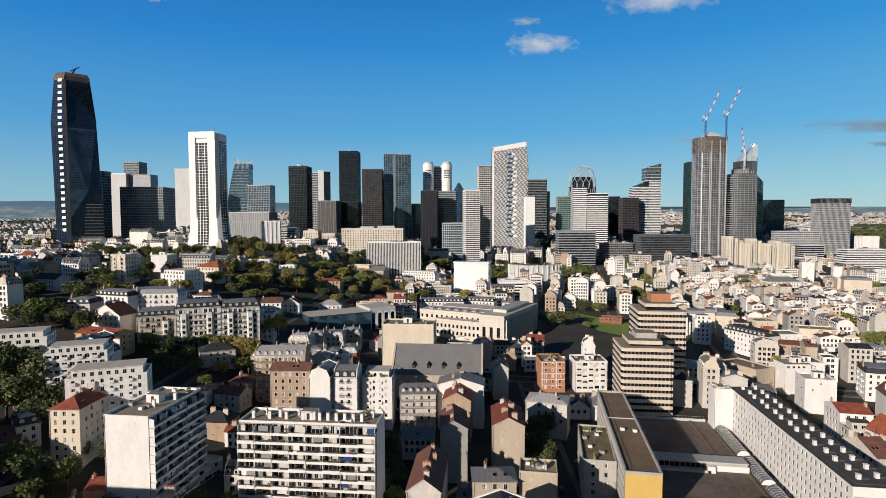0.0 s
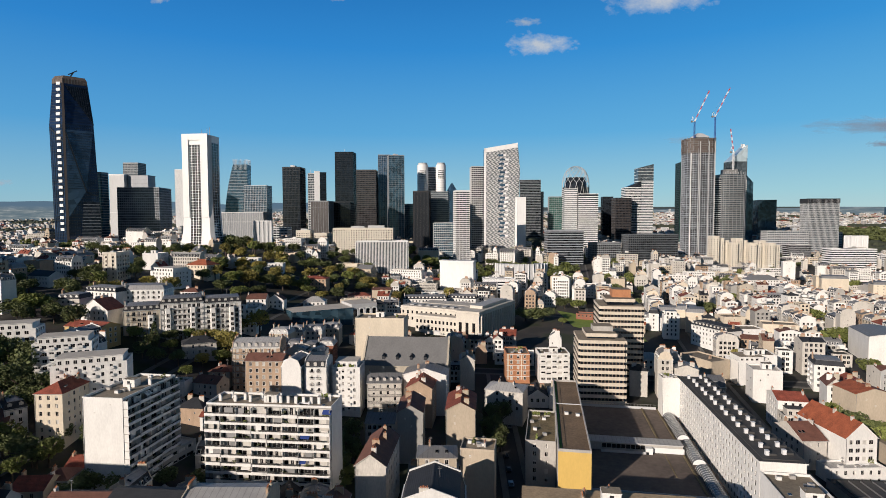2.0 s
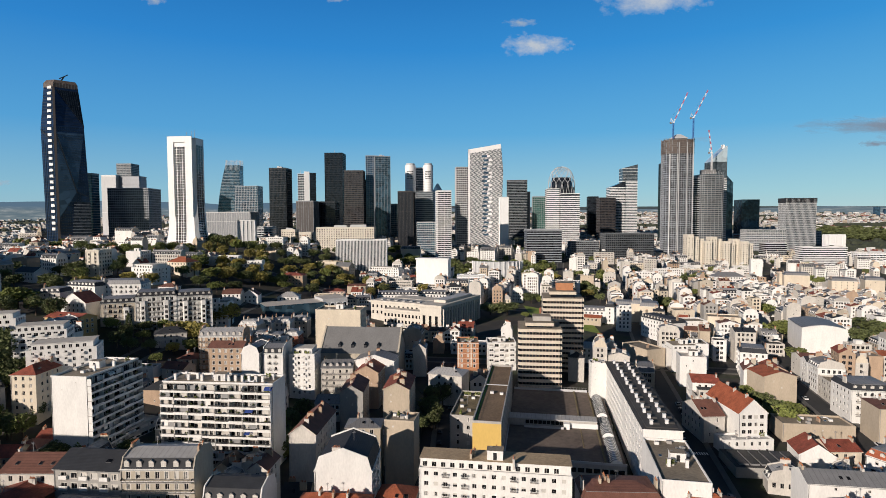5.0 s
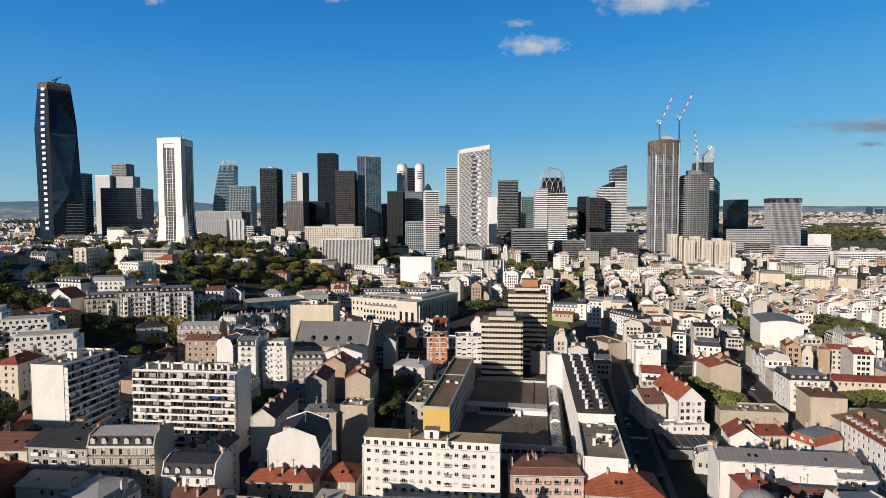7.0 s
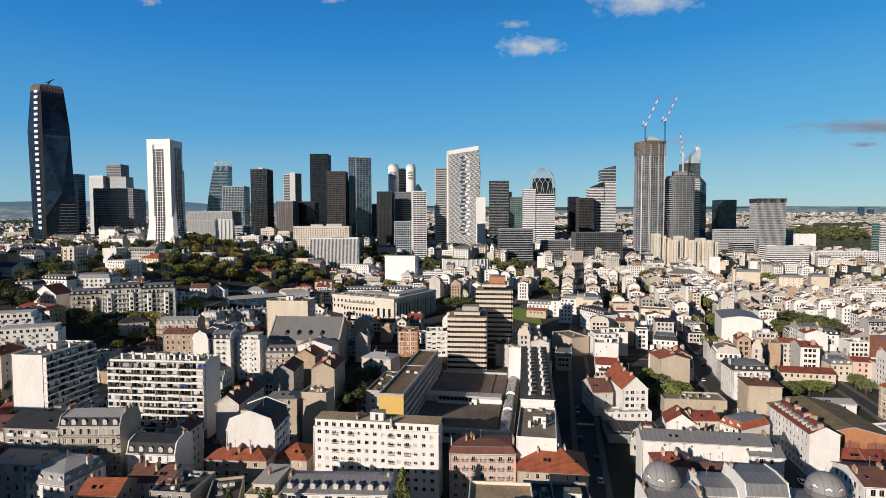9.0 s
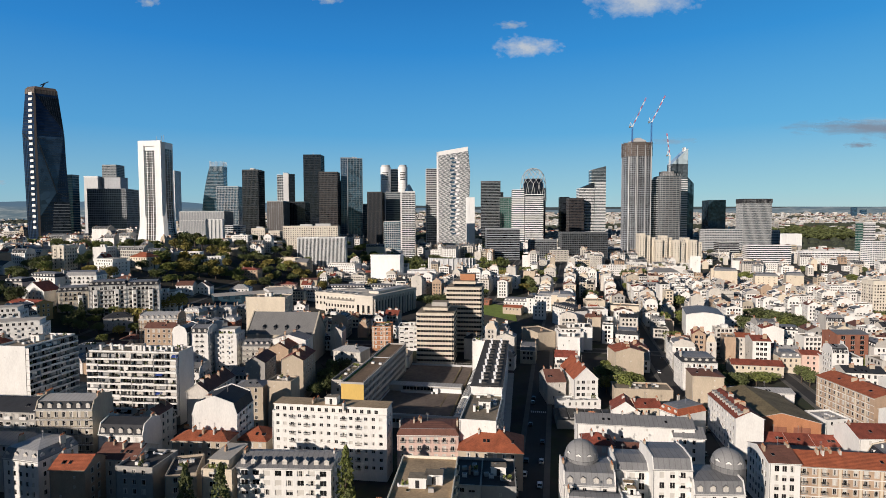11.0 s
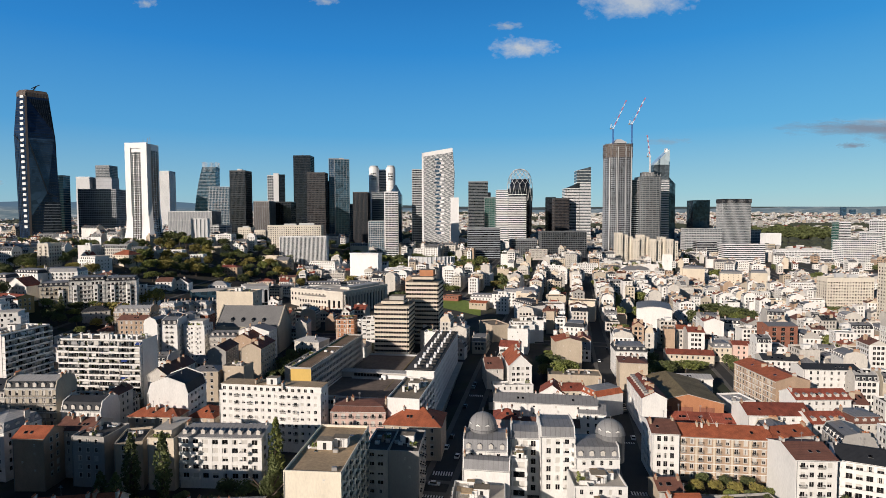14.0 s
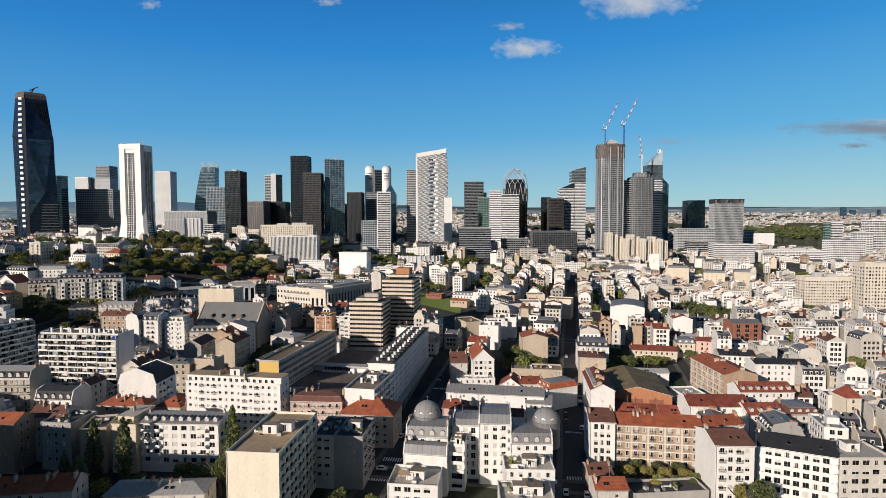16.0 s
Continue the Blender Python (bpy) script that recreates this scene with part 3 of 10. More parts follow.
def house(x, y, a, w, d, top, wall="cream", roof="gable", tile="tile_red", axis="x", win="frbl", bay=3.0, near=True, chim=2, dorm="", balc="", rail="iron", rise=None,
          label="", cat="house", name="house", win_w=1.05, win_h=1.55, storey=2.95, base=None, seed=0, attic=0.0, hut=0, stacks=0, group="", crown="zinc", trim="", sink=None, back=(1.6, 1.6, 1.6, 1.6), steep=2.6):
    """A street house or apartment block; x, y is the corner of its front, top the height of its eaves."""
    rnd = random.Random(seed + int(x * 13) + int(y * 7))
    c, s = math.cos(radians(a)), math.sin(radians(a))
    corners = [(x + u * c - v * s, y + u * s + v * c) for u, v in ((0, 0), (w, 0), (w, d), (0, d))]
    g = base if base is not None else min(ground(*q) for q in corners) - 0.3
    h = top - g
    footprint(x, y, a, w, d)
    root = place(name, x, y, g, a, label or "rendered town house with a pitched roof", cat, group) if sink is None else None
    b = Build()
    sd = sides(w, d)
    nf = max(1, int((h - 0.9) / storey))
    rows = [(h - 0.75 - storey * (nf - k) + storey - win_h - 0.35 + 0.35, win_h) for k in range(nf)]
    rows = [(z, hh) for z, hh in rows if z > 0.5]
    joined = Build()
    ends = "lr" if axis == "x" else "fb"
    fire = wall
    if not near and roof in ("gambrel", "gable") and wall in ("white", "offwhite", "cream"):
        fire = rnd.choice((wall, wall, wall, "white", "offwhite", "offwhite", "concrete", "cream"))
    for key, side in sd.items():
        length = side[3]
        n = int((length - 1.2) / bay)
        cols = [(length / 2 + (i - (n - 1) / 2) * bay, win_w) for i in range(n)] if key in win and n > 0 else []
        # mixed-balcony sides go grey, loggia shade put into the wall colour
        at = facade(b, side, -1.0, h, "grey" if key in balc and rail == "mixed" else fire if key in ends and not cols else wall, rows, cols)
        if not near and not cols and key in "fl" and h > 6:
            # a few small windows in the blank walls
            for q in range(rnd.choice((0, 0, 2, 3, 4))):
                add_window(joined, 0.6, 0.9, "window_frame", lambda ax, ay, az, u=length * rnd.choice((0.25, 0.5, 0.7)), z=h - 2.4 - 2.9 * q: at(u + ax, -0.03 + ay * 0.3, z + az))
        for wz, wh in rows:
            for cm, cw in cols:
                if near and key in "frl":
                    px, py, pz = at(cm, 0.15, wz)
                    attach("window", window_mesh(cw, wh, "window_frame", "offwhite" if wall in ("brick_tan", "brick_orange", "brick_red", "stone", "pinkwall", "ochre", "beige", "grey") else "", rnd.choice((0, 0, 0, 1, 2, 3))), root, px, py, pz, side[4])
                else:
                    add_window(joined, cw, wh, "window_frame", lambda ax, ay, az, cm=cm, wz=wz: at(cm + ax, 0.15 + ay, wz + az))
        if key in trim:
            # string courses between the storeys
            (ox, oy), (ux, uy), (nx, ny), ln, _ = side
            if "brick" in wall:
                # pale stone strips between every second bay
                for k in range(0, n + 1, 2):
                    u = length / 2 + (k - n / 2) * bay
                    pb = Build()
                    pb.prism([(ox + ux * (u + e) + nx * f, oy + uy * (u + e) + ny * f) for e, f in ((-0.35, 0.08), (0.35, 0.08), (0.35, 0), (-0.35, 0))], 2.5, h - 0.1, "cream")
                    part("stone_strip", pb, root, "pale stone strip")
            for z in [h - 0.5 - storey * k for k in range(nf)]:
                pb = Build()
                p0, p1 = (ox, oy), (ox + ux * ln, oy + uy * ln)
                pb.prism([(p0[0] + nx * 0.12, p0[1] + ny * 0.12), (p1[0] + nx * 0.12, p1[1] + ny * 0.12), p1, p0], z, z + 0.22, "white")
                part("string_course", pb, root, "white string course")
        if key in balc:
            for k, (wz, wh) in enumerate(rows):
                if wz < 2.5:
                    continue
                if rail in ("band", "mixed"):
                    px, py, pz = at(length / 2, 0, wz - 0.2)
                    attach("balcony", rail_balcony(length - 0.3, 1.3 if rail == "band" else 1.7, "white" if rail == "band" else "mixed", k % 4), root, px, py, pz, side[4])
                    for q in range(int(length / 4.5) if rail == "mixed" else 0):
                        # pots, screens and awnings on the balconies
                        u = rnd.uniform(1, length - 1)
                        kind = rnd.choice(("plant", "plant", "plant", "plant", "plant", "screen", "screen", "screen", "screen", "screen", "screen", "awning"))
                        px, py, pz = at(u, -1.45 if kind != "screen" else -0.8, wz - 0.18)
                        attach("balcony_" + kind, balcony_mesh(kind, rnd.randint(0, 2)), root, px, py, pz, side[4])
                elif rail == "long":
                    px, py, pz = at(length / 2, 0, wz - 0.75)
                    attach("balcony", rail_balcony(length - 1.0, 0.9, "iron"), root, px, py, pz, side[4])
                else:
                    for i, (cm, cw) in enumerate(cols):
                        if rail == "all" or (i in (2, 4, 9, 11) if rail == "few" else i in (0, 1, n - 2) if rail == "stack" else i == n - 1 if rail == "end" else i % 2 == 0):
                            px, py, pz = at(cm, 0, wz - 0.1)
                            attach("balcony", rail_balcony(cw + 0.7 if rail not in ("stack", "end") else bay - 0.2, 0.55 if rail not in ("stack", "end") else 1.2, rail if rail not in ("stack", "end") else "white"), root, px, py, pz, side[4])
    rb = Build()
    if roof == "gable":
        span = d if axis == "x" else w
        rise = rise if rise is not None else span * 0.32
        gable_roof(rb, w, d, h, rise, tile, axis, side=fire)
        if axis == "x":
            for gx, order in ((0, -1), (w, 1)):
                tri = [(gx, 0, h), (gx, d, h), (gx, d / 2, h + rise)]
                b.face(tri if order > 0 else tri[::-1], fire)
        else:
            for gy, order in ((0, 1), (d, -1)):
                tri = [(0, gy, h), (w, gy, h), (w / 2, gy, h + rise)]
                b.face(tri if order > 0 else tri[::-1], fire)
        ridge_z = h + rise
    elif roof == "hip":
        rise = rise if rise is not None else min(w, d) * 0.3
        hip_roof(rb, w, d, h, rise, tile, side=wall)
        ridge_z = h + rise * 0.8
    elif roof == "mansard":
        steep = 2.7 if rise is None else rise
        mansard_roof(rb, w, d, h, steep, tile, crown, 0.9)
        ridge_z = h + steep + 0.7
    elif roof == "gambrel":
        rise = 1.3 if rise is None else rise
        gambrel_roof(b, rb, w, d, h, steep, tile, crown, rise, axis, fire)
        ridge_z = h + steep + rise * 0.7
    else:
        rb.face([(0, 0, h - 0.5), (w, 0, h - 0.5), (w, d, h - 0.5), (0, d, h - 0.5)], tile)
        ring = rb if sink is not None else Build()
        outer = [(-0.02, -0.02), (w + 0.02, -0.02), (w + 0.02, d + 0.02), (-0.02, d + 0.02)]
        inner = [(0.25, 0.25), (w - 0.25, 0.25), (w - 0.25, d - 0.25), (0.25, d - 0.25)]
        for i in range(4):
            j = (i + 1) % 4
            o0, o1, i0, i1 = outer[i], outer[j], inner[i], inner[j]
            ring.face([(*o0, h - 0.4), (*o1, h - 0.4), (*o1, h + 0.25), (*o0, h + 0.25)], wall)
            ring.face([(*o0, h + 0.25), (*o1, h + 0.25), (*i1, h + 0.25), (*i0, h + 0.25)], wall)
            ring.face([(*i1, h - 0.5), (*i0, h - 0.5), (*i0, h + 0.25), (*i1, h + 0.25)], wall)
        if sink is None:
            part("parapet", ring, root)
        ridge_z = h - 0.5
        if attic:
            # set-back top storey
            b2 = Build()
            il, jf, ir, jb = back
            b2.box(il, jf, h - 0.5, w - ir, d - jb, h + attic, wall, top=tile)
            for k in range(int((w - il - ir) / 2.6)):
                u = il + 1.3 + k * 2.6
                add_window(b2, 1.3, attic - 0.9, "window_frame", lambda ax, ay, az, u=u: (u + ax, jf - 0.06 + ay * 0.5, h + 0.1 + az))
            b2.box(il - 0.3, jf - 0.4, h + attic, w - ir + 0.3, d - jb + 0.3, h + attic + 0.2, wall, True, tile)
            if sink is None:
                part("attic_storey", b2, root)
            ridge_z = h + attic + 0.2
    if sink is not None:
        # houses far off are joined into one body of the distant town
        for q in range(chim if roof != "gambrel" else 0):
            u = w * (0.25 + 0.5 * q)
            cm = rnd.choice(("offwhite", "beige", "brick_tan", "white", "stone"))
            v = d * rnd.uniform(0.2, 0.8)
            rb.box(u - 1.1, v - 0.3, ridge_z - 1.5, u + 1.1, v + 0.3, ridge_z + 1.2, cm)
            for e in (-0.8, -0.3, 0.2, 0.7):
                rb.box(u + e, v - 0.12, ridge_z + 1.2, u + e + 0.24, v + 0.12, ridge_z + 1.75, "chimney_pot")
        if roof in ("gambrel", "gable"):
            # roof lights and small outlets on the slopes
            sp = d if axis == "x" else w
            z0, v0, k = (h + steep, 1.25, rise / (sp / 2 - 1.25)) if roof == "gambrel" else (h, 0.0, rise / (sp / 2))
            for q in range(rnd.randint(1, 4)):
                u, v = rnd.uniform(0.15, 0.8) * (w if axis == "x" else d), v0 + (sp / 2 - v0) * rnd.uniform(0.15, 0.6)
                side2 = rnd.random() < 0.5 and axis == "y"
                quad = [(u, v), (u + 0.9, v), (u + 0.9, v + 1.2), (u, v + 1.2)]
                pts = [(pu, sp - pv if side2 else pv, z0 + (pv - v0) * k + 0.3) for pu, pv in quad]
                rb.face([p if axis == "x" else (p[1], p[0], p[2]) for p in pts], "pane")
            u = rnd.uniform(0.2, 0.8) * w
            v = rnd.uniform(0.3, 0.7) * d
            rb.box(u, v, ridge_z - 1.4, u + 0.5, v + 0.5, ridge_z + 0.7, rnd.choice(("rail_grey", "brick_tan", "white")))
        if roof == "gambrel":
            ln = w if axis == "x" else d
            for q in range(int(ln / 2.6)):
                u = 0.9 + q * 2.6
                for v0, v1 in ((0.12, 1.3),) if axis == "x" else ((0.12, 1.3), (w - 1.3, w - 0.12)):
                    p = (u, v0, u + 1.1, v1) if axis == "x" else (v0, u, v1, u + 1.1)
                    rb.box(p[0], p[1], h + 0.3, p[2], p[3], h + 1.85, "white", top="zinc")
                    if axis == "x":
                        rb.face([(u + 0.15, v0 - 0.03, h + 0.5), (u + 0.95, v0 - 0.03, h + 0.5), (u + 0.95, v0 - 0.03, h + 1.6), (u + 0.15, v0 - 0.03, h + 1.6)], "pane")
                    else:
                        vv = v0 - 0.03 if v0 < 1 else v1 + 0.03
                        rb.face([(vv, u + 0.15, h + 0.5), (vv, u + 0.95, h + 0.5), (vv, u + 0.95, h + 1.6), (vv, u + 0.15, h + 1.6)], "pane")
            for e in (0, 1):
                cm = rnd.choice((wall, wall, "beige", "brick_tan", "offwhite"))
                v, cl = (d if axis == "x" else w) * rnd.uniform(0.2, 0.6), rnd.uniform(1.4, 3.4)
                u = 0.02 if e == 0 else ln - 0.52
                p = (u, v, u + 0.5, v + cl) if axis == "x" else (v, u, v + cl, u + 0.5)
                zt = h + steep + rise + rnd.uniform(0.5, 1.5)
                rb.box(p[0], p[1], h + 1, p[2], p[3], zt, cm)
                for k in range(int(cl / 0.45)):
                    c0 = v + 0.1 + 0.45 * k
                    p = (u + 0.12, c0, u + 0.38, c0 + 0.26) if axis == "x" else (c0, u + 0.12, c0 + 0.26, u + 0.38)
                    rb.box(p[0], p[1], zt, p[2], p[3], zt + 0.5 + 0.1 * (k % 3), "chimney_pot")
        if roof == "mansard":
            for q in range(int(w / 2.8)):
                rb.box(1.2 + q * 2.8, 0.1, h + 0.3, 2.3 + q * 2.8, 1.2, h + 1.9, "white", top="zinc")
                rb.face([(1.35 + q * 2.8, 0.06, h + 0.5), (2.15 + q * 2.8, 0.06, h + 0.5), (2.15 + q * 2.8, 0.06, h + 1.6), (1.35 + q * 2.8, 0.06, h + 1.6)], "pane")
            for q in range(int(d / 2.8)):
                rb.box(0.1, 1.2 + q * 2.8, h + 0.3, 1.2, 2.3 + q * 2.8, h + 1.9, "white", top="zinc")
                rb.face([(0.06, 2.15 + q * 2.8, h + 0.5), (0.06, 1.35 + q * 2.8, h + 0.5), (0.06, 1.35 + q * 2.8, h + 1.6), (0.06, 2.15 + q * 2.8, h + 1.6)], "pane")
        if roof == "flat":
            for q in range(4):
                u, v, e = rnd.uniform(0.8, max(1, w - 2)), rnd.uniform(0.8, max(1, d - 2)), rnd.uniform(0.6, 1.4)
                rb.box(u, v, ridge_z, u + e, v + rnd.uniform(0.6, 1.4), ridge_z + rnd.uniform(0.8, 1.8), rnd.choice(("white", "concrete", "offwhite", "rail_grey")))
        if roof == "flat" and w > 13:
            # balconies along the storeys
            for wz, wh in rows:
                if wz > 2.5:
                    b.box(0.5, -1.15, wz - 0.3, w - 0.5, -0.01, wz - 0.15, wall, True)
                    b.box(0.5, -1.2, wz - 0.3, w - 0.5, -1.1, wz + 0.75, wall, True)
        if hut:
            rb.box(w * 0.4, d * 0.4, ridge_z, w * 0.4 + 4, d * 0.4 + 3, ridge_z + 2.4, "white")
        m = pose(x, y, g, 0, 0, a)
        for part_build in (b, joined, rb):
            k = len(sink.v)
            sink.v.extend([tuple(m @ Vector(p)) for p in part_build.v])
            sink.f.extend([tuple(i + k for i in f) for f in part_build.f])
            slots = [sink.slot(nme) for nme in part_build.names]
            sink.m.extend([slots[i] for i in part_build.m])
        return None
    part("wall", b, root)
    if near:
        gb = Build()
        for v in (-0.42,) if roof != "flat" and axis == "x" or roof in ("hip", "mansard") else ():
            gb.box(-0.2, v, h - 0.2, w + 0.2, v + 0.14, h - 0.06, "rail_grey", True)
        if gb.f:
            part("gutter", gb, root, "grey zinc gutter")
        gb = Build()
        gb.beam((0.25, -0.1, 0), (0.25, -0.1, h - 0.2), 0.07, "rail_grey")
        part("downpipe", gb, root, "grey downpipe")
        if "f" not in win and h > 7:
            for k in range(rnd.randint(2, 4)):
                attach("small_window", window_mesh(0.6, 0.8, "window_frame", "", rnd.choice((0, 1))), root, w * rnd.choice((0.3, 0.55, 0.7)), -0.03, h - 2.6 - 2.9 * k, 0)
    if joined.f:
        part("windows", joined, root, kind="stuff")
    part("roof", rb, root)
    for k in range(chim):
        n = rnd.choice((2, 3, 4, 5))
        close = near and y < 112
        mm = chimney_mesh(n if near else 3, rnd.choice(("brick_tan", "beige", "offwhite", "brick_tan", "offwhite")), 1.1, not close)
        if roof in ("gable", "hip") and axis == "x" or roof == "mansard":
            u = (0.5 if k == 0 else w - 0.5) if k < 2 else w * rnd.uniform(0.25, 0.75)
            v = d * rnd.uniform(0.35, 0.65)
        else:
            u, v = w * rnd.uniform(0.3, 0.7), (d * (k + 0.5) / chim)
        if roof == "gambrel" and axis == "x":
            u, v = (0.4 if k % 2 == 0 else w - 0.4), d * rnd.uniform(0.3, 0.7)
        elif roof == "gambrel":
            u, v = w * rnd.uniform(0.3, 0.7), (0.4 if k % 2 == 0 else d - 0.4)
        if roof == "hip":
            u = w * (0.3 + 0.4 * k / max(1, chim - 1))
        zc = ridge_z if roof != "flat" else ridge_z + 0.2
        ch = attach("chimney", mm, root, u, v, zc + (0.0 if roof != "gable" else -0.3), 90 if axis == "x" else 0)
        for q in range(n if close else 0):
            attach("chimney_pot", pot_mesh(), ch, (q - (n - 1) / 2) * 0.42, 0, 1.22)
    for k in range(stacks):
        u = 1.5 + (w - 3) * (k + 0.5) / stacks
        attach("vent_stack", vent_mesh("stack", "white"), root, u, d * rnd.choice((0.35, 0.5, 0.62)), ridge_z + 0.1)
    for k in range(hut):
        u = w * (0.5 + 0.25 * (k - (hut - 1) / 2)) + rnd.uniform(-1, 1)
        attach("lift_hut" if near else "roof_hut", vent_mesh("hut", "white"), root, u, d * rnd.uniform(0.4, 0.6), ridge_z + 0.1)
    if roof == "flat" and near and not attic:
        for k in range(8 if tile == "terrace_slab" else 0):
            # dividing walls, sheds and canopies of the roof terraces
            q = rnd.choice((("divider", "terrace_wall"), ("shed", "roof_shed"), ("canopy", "canopy"), ("planter", "planter")))
            attach(q[1], vent_mesh(q[0], "white"), root, rnd.uniform(2.3, max(2.4, w - 2.3)), rnd.uniform(1.4, max(1.5, d - 2.6)), ridge_z + 0.02, rnd.choice((0, 90, 180)))
        for k in range(rnd.randint(3, 6)):
            q = rnd.choice((("duct", "roof_duct"), ("planter", "planter"), ("skylight", "skylight"), ("unit", "roof_unit")))
            attach(q[1], vent_mesh(q[0], "white"), root, rnd.uniform(2, max(2.1, w - 2)), rnd.uniform(2, max(2.1, d - 2)), ridge_z + 0.02, rnd.choice((0, 90, 180)))
        for k in range(2):
            attach("roof_unit", vent_mesh("unit", "concrete"), root, rnd.uniform(1.5, max(1.6, w - 1.5)), rnd.uniform(1.5, max(1.6, d - 1.5)), ridge_z + 0.02, rnd.uniform(0, 20))
    if near and attic and tile == "terrace_slab":
        for k in range(max(2, int(w / 5))):
            attach("planter", vent_mesh("planter", "white"), root, 1.2 + (w - 2.4) * (k + 0.5) / max(2, int(w / 5)), 0.8, h - 0.48)
    if near and roof in ("gable", "hip") and w > 6:
        # roof windows lying in the slope
        sl = math.degrees(math.atan2(rise, (d if axis == "x" else w) / 2))
        for k in range(rnd.randint(1, 3)):
            if axis == "x":
                v = d * 0.22
                sk = attach("roof_window", vent_mesh("skylight", "white"), root, rnd.uniform(0.15, 0.85) * w, v, 0)
                sk.matrix_basis = pose(sk.matrix_basis.translation.x, v, h + rise * v / (d / 2) + 0.22, sl, 0, 0)
    if near and rnd.random() < 0.7:
        attach("aerial", vent_mesh("mast", "rail_grey"), root, rnd.uniform(0.3, 0.7) * w, d * 0.5, ridge_z)
    if dorm:
        for key in dorm:
            (ox, oy), (ux, uy), (nx, ny), ln, rz = sd[key]
            n = max(1, int(ln / 3.0))
            for k in range(n):
                u = ln * (k + 0.5) / n
                inset = 0.25 if roof in ("mansard", "gambrel") else 1.2
                zz = h + 0.35
                dm = attach("dormer", dormer_mesh("offwhite" if near else "white"), root, ox + ux * u - nx * inset, oy + uy * u - ny * inset, zz, rz)
                if near:
                    attach("window", window_mesh(0.95, 1.2), dm, 0, -0.03, 0.2)
    return root


# ---- the land ----
def land():
    xs = sorted(set([-7000, -6200, -5400, -4600, -3800, -3100, -2500, -2000, -1600] + list(range(-1300, 1301, 40)) + [1600, 2000, 2500, 3100, 3800, 4600]))
    ys = sorted(set([-900, -700, -500, -350] + list(range(-250, 1301, 40)) + list(range(1400, 4901, 175))))
    b = Build()
    idx = {}
    for j, yy in enumerate(ys):
        for i, xx in enumerate(xs):
            idx[i, j] = len(b.v)
            b.v.append((xx, yy, ground(xx, yy)))
    for j in range(len(ys) - 1):
        for i in range(len(xs) - 1):
            b.f.append((idx[i, j], idx[i + 1, j], idx[i + 1, j + 1], idx[i, j + 1]))
            b.m.append(0)
    b.names = ["land"]
    ob = new("ground", b.mesh("ground"))
    tagged(ob, "dark asphalt and garden ground climbing to far wooded hills", "ground", kind="structure")


def land_material():
    m = bpy.data.materials.new("land")
    m.use_nodes = True
    n, l = m.node_tree.nodes, m.node_tree.links
    b = n["Principled BSDF"]
    b.inputs["Roughness"].default_value = 0.95
    geo = n.new("ShaderNodeNewGeometry")
    t1, t2 = n.new("ShaderNodeTexNoise"), n.new("ShaderNodeTexNoise")
    t1.inputs["Scale"].default_value, t2.inputs["Scale"].default_value = 0.03, 0.4
    t1.inputs["Detail"].default_value = 6
    l.new(geo.outputs["Position"], t1.inputs["Vector"])
    l.new(geo.outputs["Position"], t2.inputs["Vector"])
    r = n.new("ShaderNodeValToRGB")
    r.color_ramp.elements[0].position, r.color_ramp.elements[0].color = 0.42, (0.032, 0.031, 0.03, 1)
    r.color_ramp.elements[1].position, r.color_ramp.elements[1].color = 0.60, (0.03, 0.04, 0.014, 1)
    mid = r.color_ramp.elements.new(0.5)
    mid.color = (0.055, 0.05, 0.042, 1)
    l.new(t1.outputs["Fac"], r.inputs["Fac"])
    mix = n.new("ShaderNodeMix")
    mix.data_type = "RGBA"
    mix.blend_type = "MULTIPLY"
    mix.inputs["Factor"].default_value = 0.5
    l.new(r.outputs["Color"], mix.inputs["A"])
    l.new(t2.outputs["Color"], mix.inputs["B"])
    l.new(mix.outputs["Result"], b.inputs["Base Color"])
    MATS["land"] = m


land_material()
land()


# ---- towers of the business quarter ----
def ring_at(rings, z):
    for (z0, p0), (z1, p1) in zip(rings, rings[1:]):
        if z0 <= z <= z1:
            k = (z - z0) / (z1 - z0)
            return [(a[0] + (c[0] - a[0]) * k, a[1] + (c[1] - a[1]) * k) for a, c in zip(p0, p1)]
    return rings[-1][1]


def loft(b, rings, mat, top=None):
    for (z0, p0), (z1, p1) in zip(rings, rings[1:]):
        b.prism(p0, z0, z1, mat, pts_top=p1, cap=False)
    b.face([(q[0], q[1], rings[-1][0]) for q in rings[-1][1]], top or mat)


def swell(pts, out):
    cx, cy = sum(p[0] for p in pts) / len(pts), sum(p[1] for p in pts) / len(pts)
    res = []
    for p in pts:
        dx, dy = p[0] - cx, p[1] - cy
        r = math.hypot(dx, dy)
        res.append((p[0] + dx / r * out, p[1] + dy / r * out))
    return res


def bands(b, rings, z0, z1, step, high, mat, out=0.3):
    z = z0
    while z + high < z1:
        lo, hi = swell(ring_at(rings, z), out), swell(ring_at(rings, z + high), out)
        b.prism(lo, z, z + high, mat, pts_top=hi)
        z += step


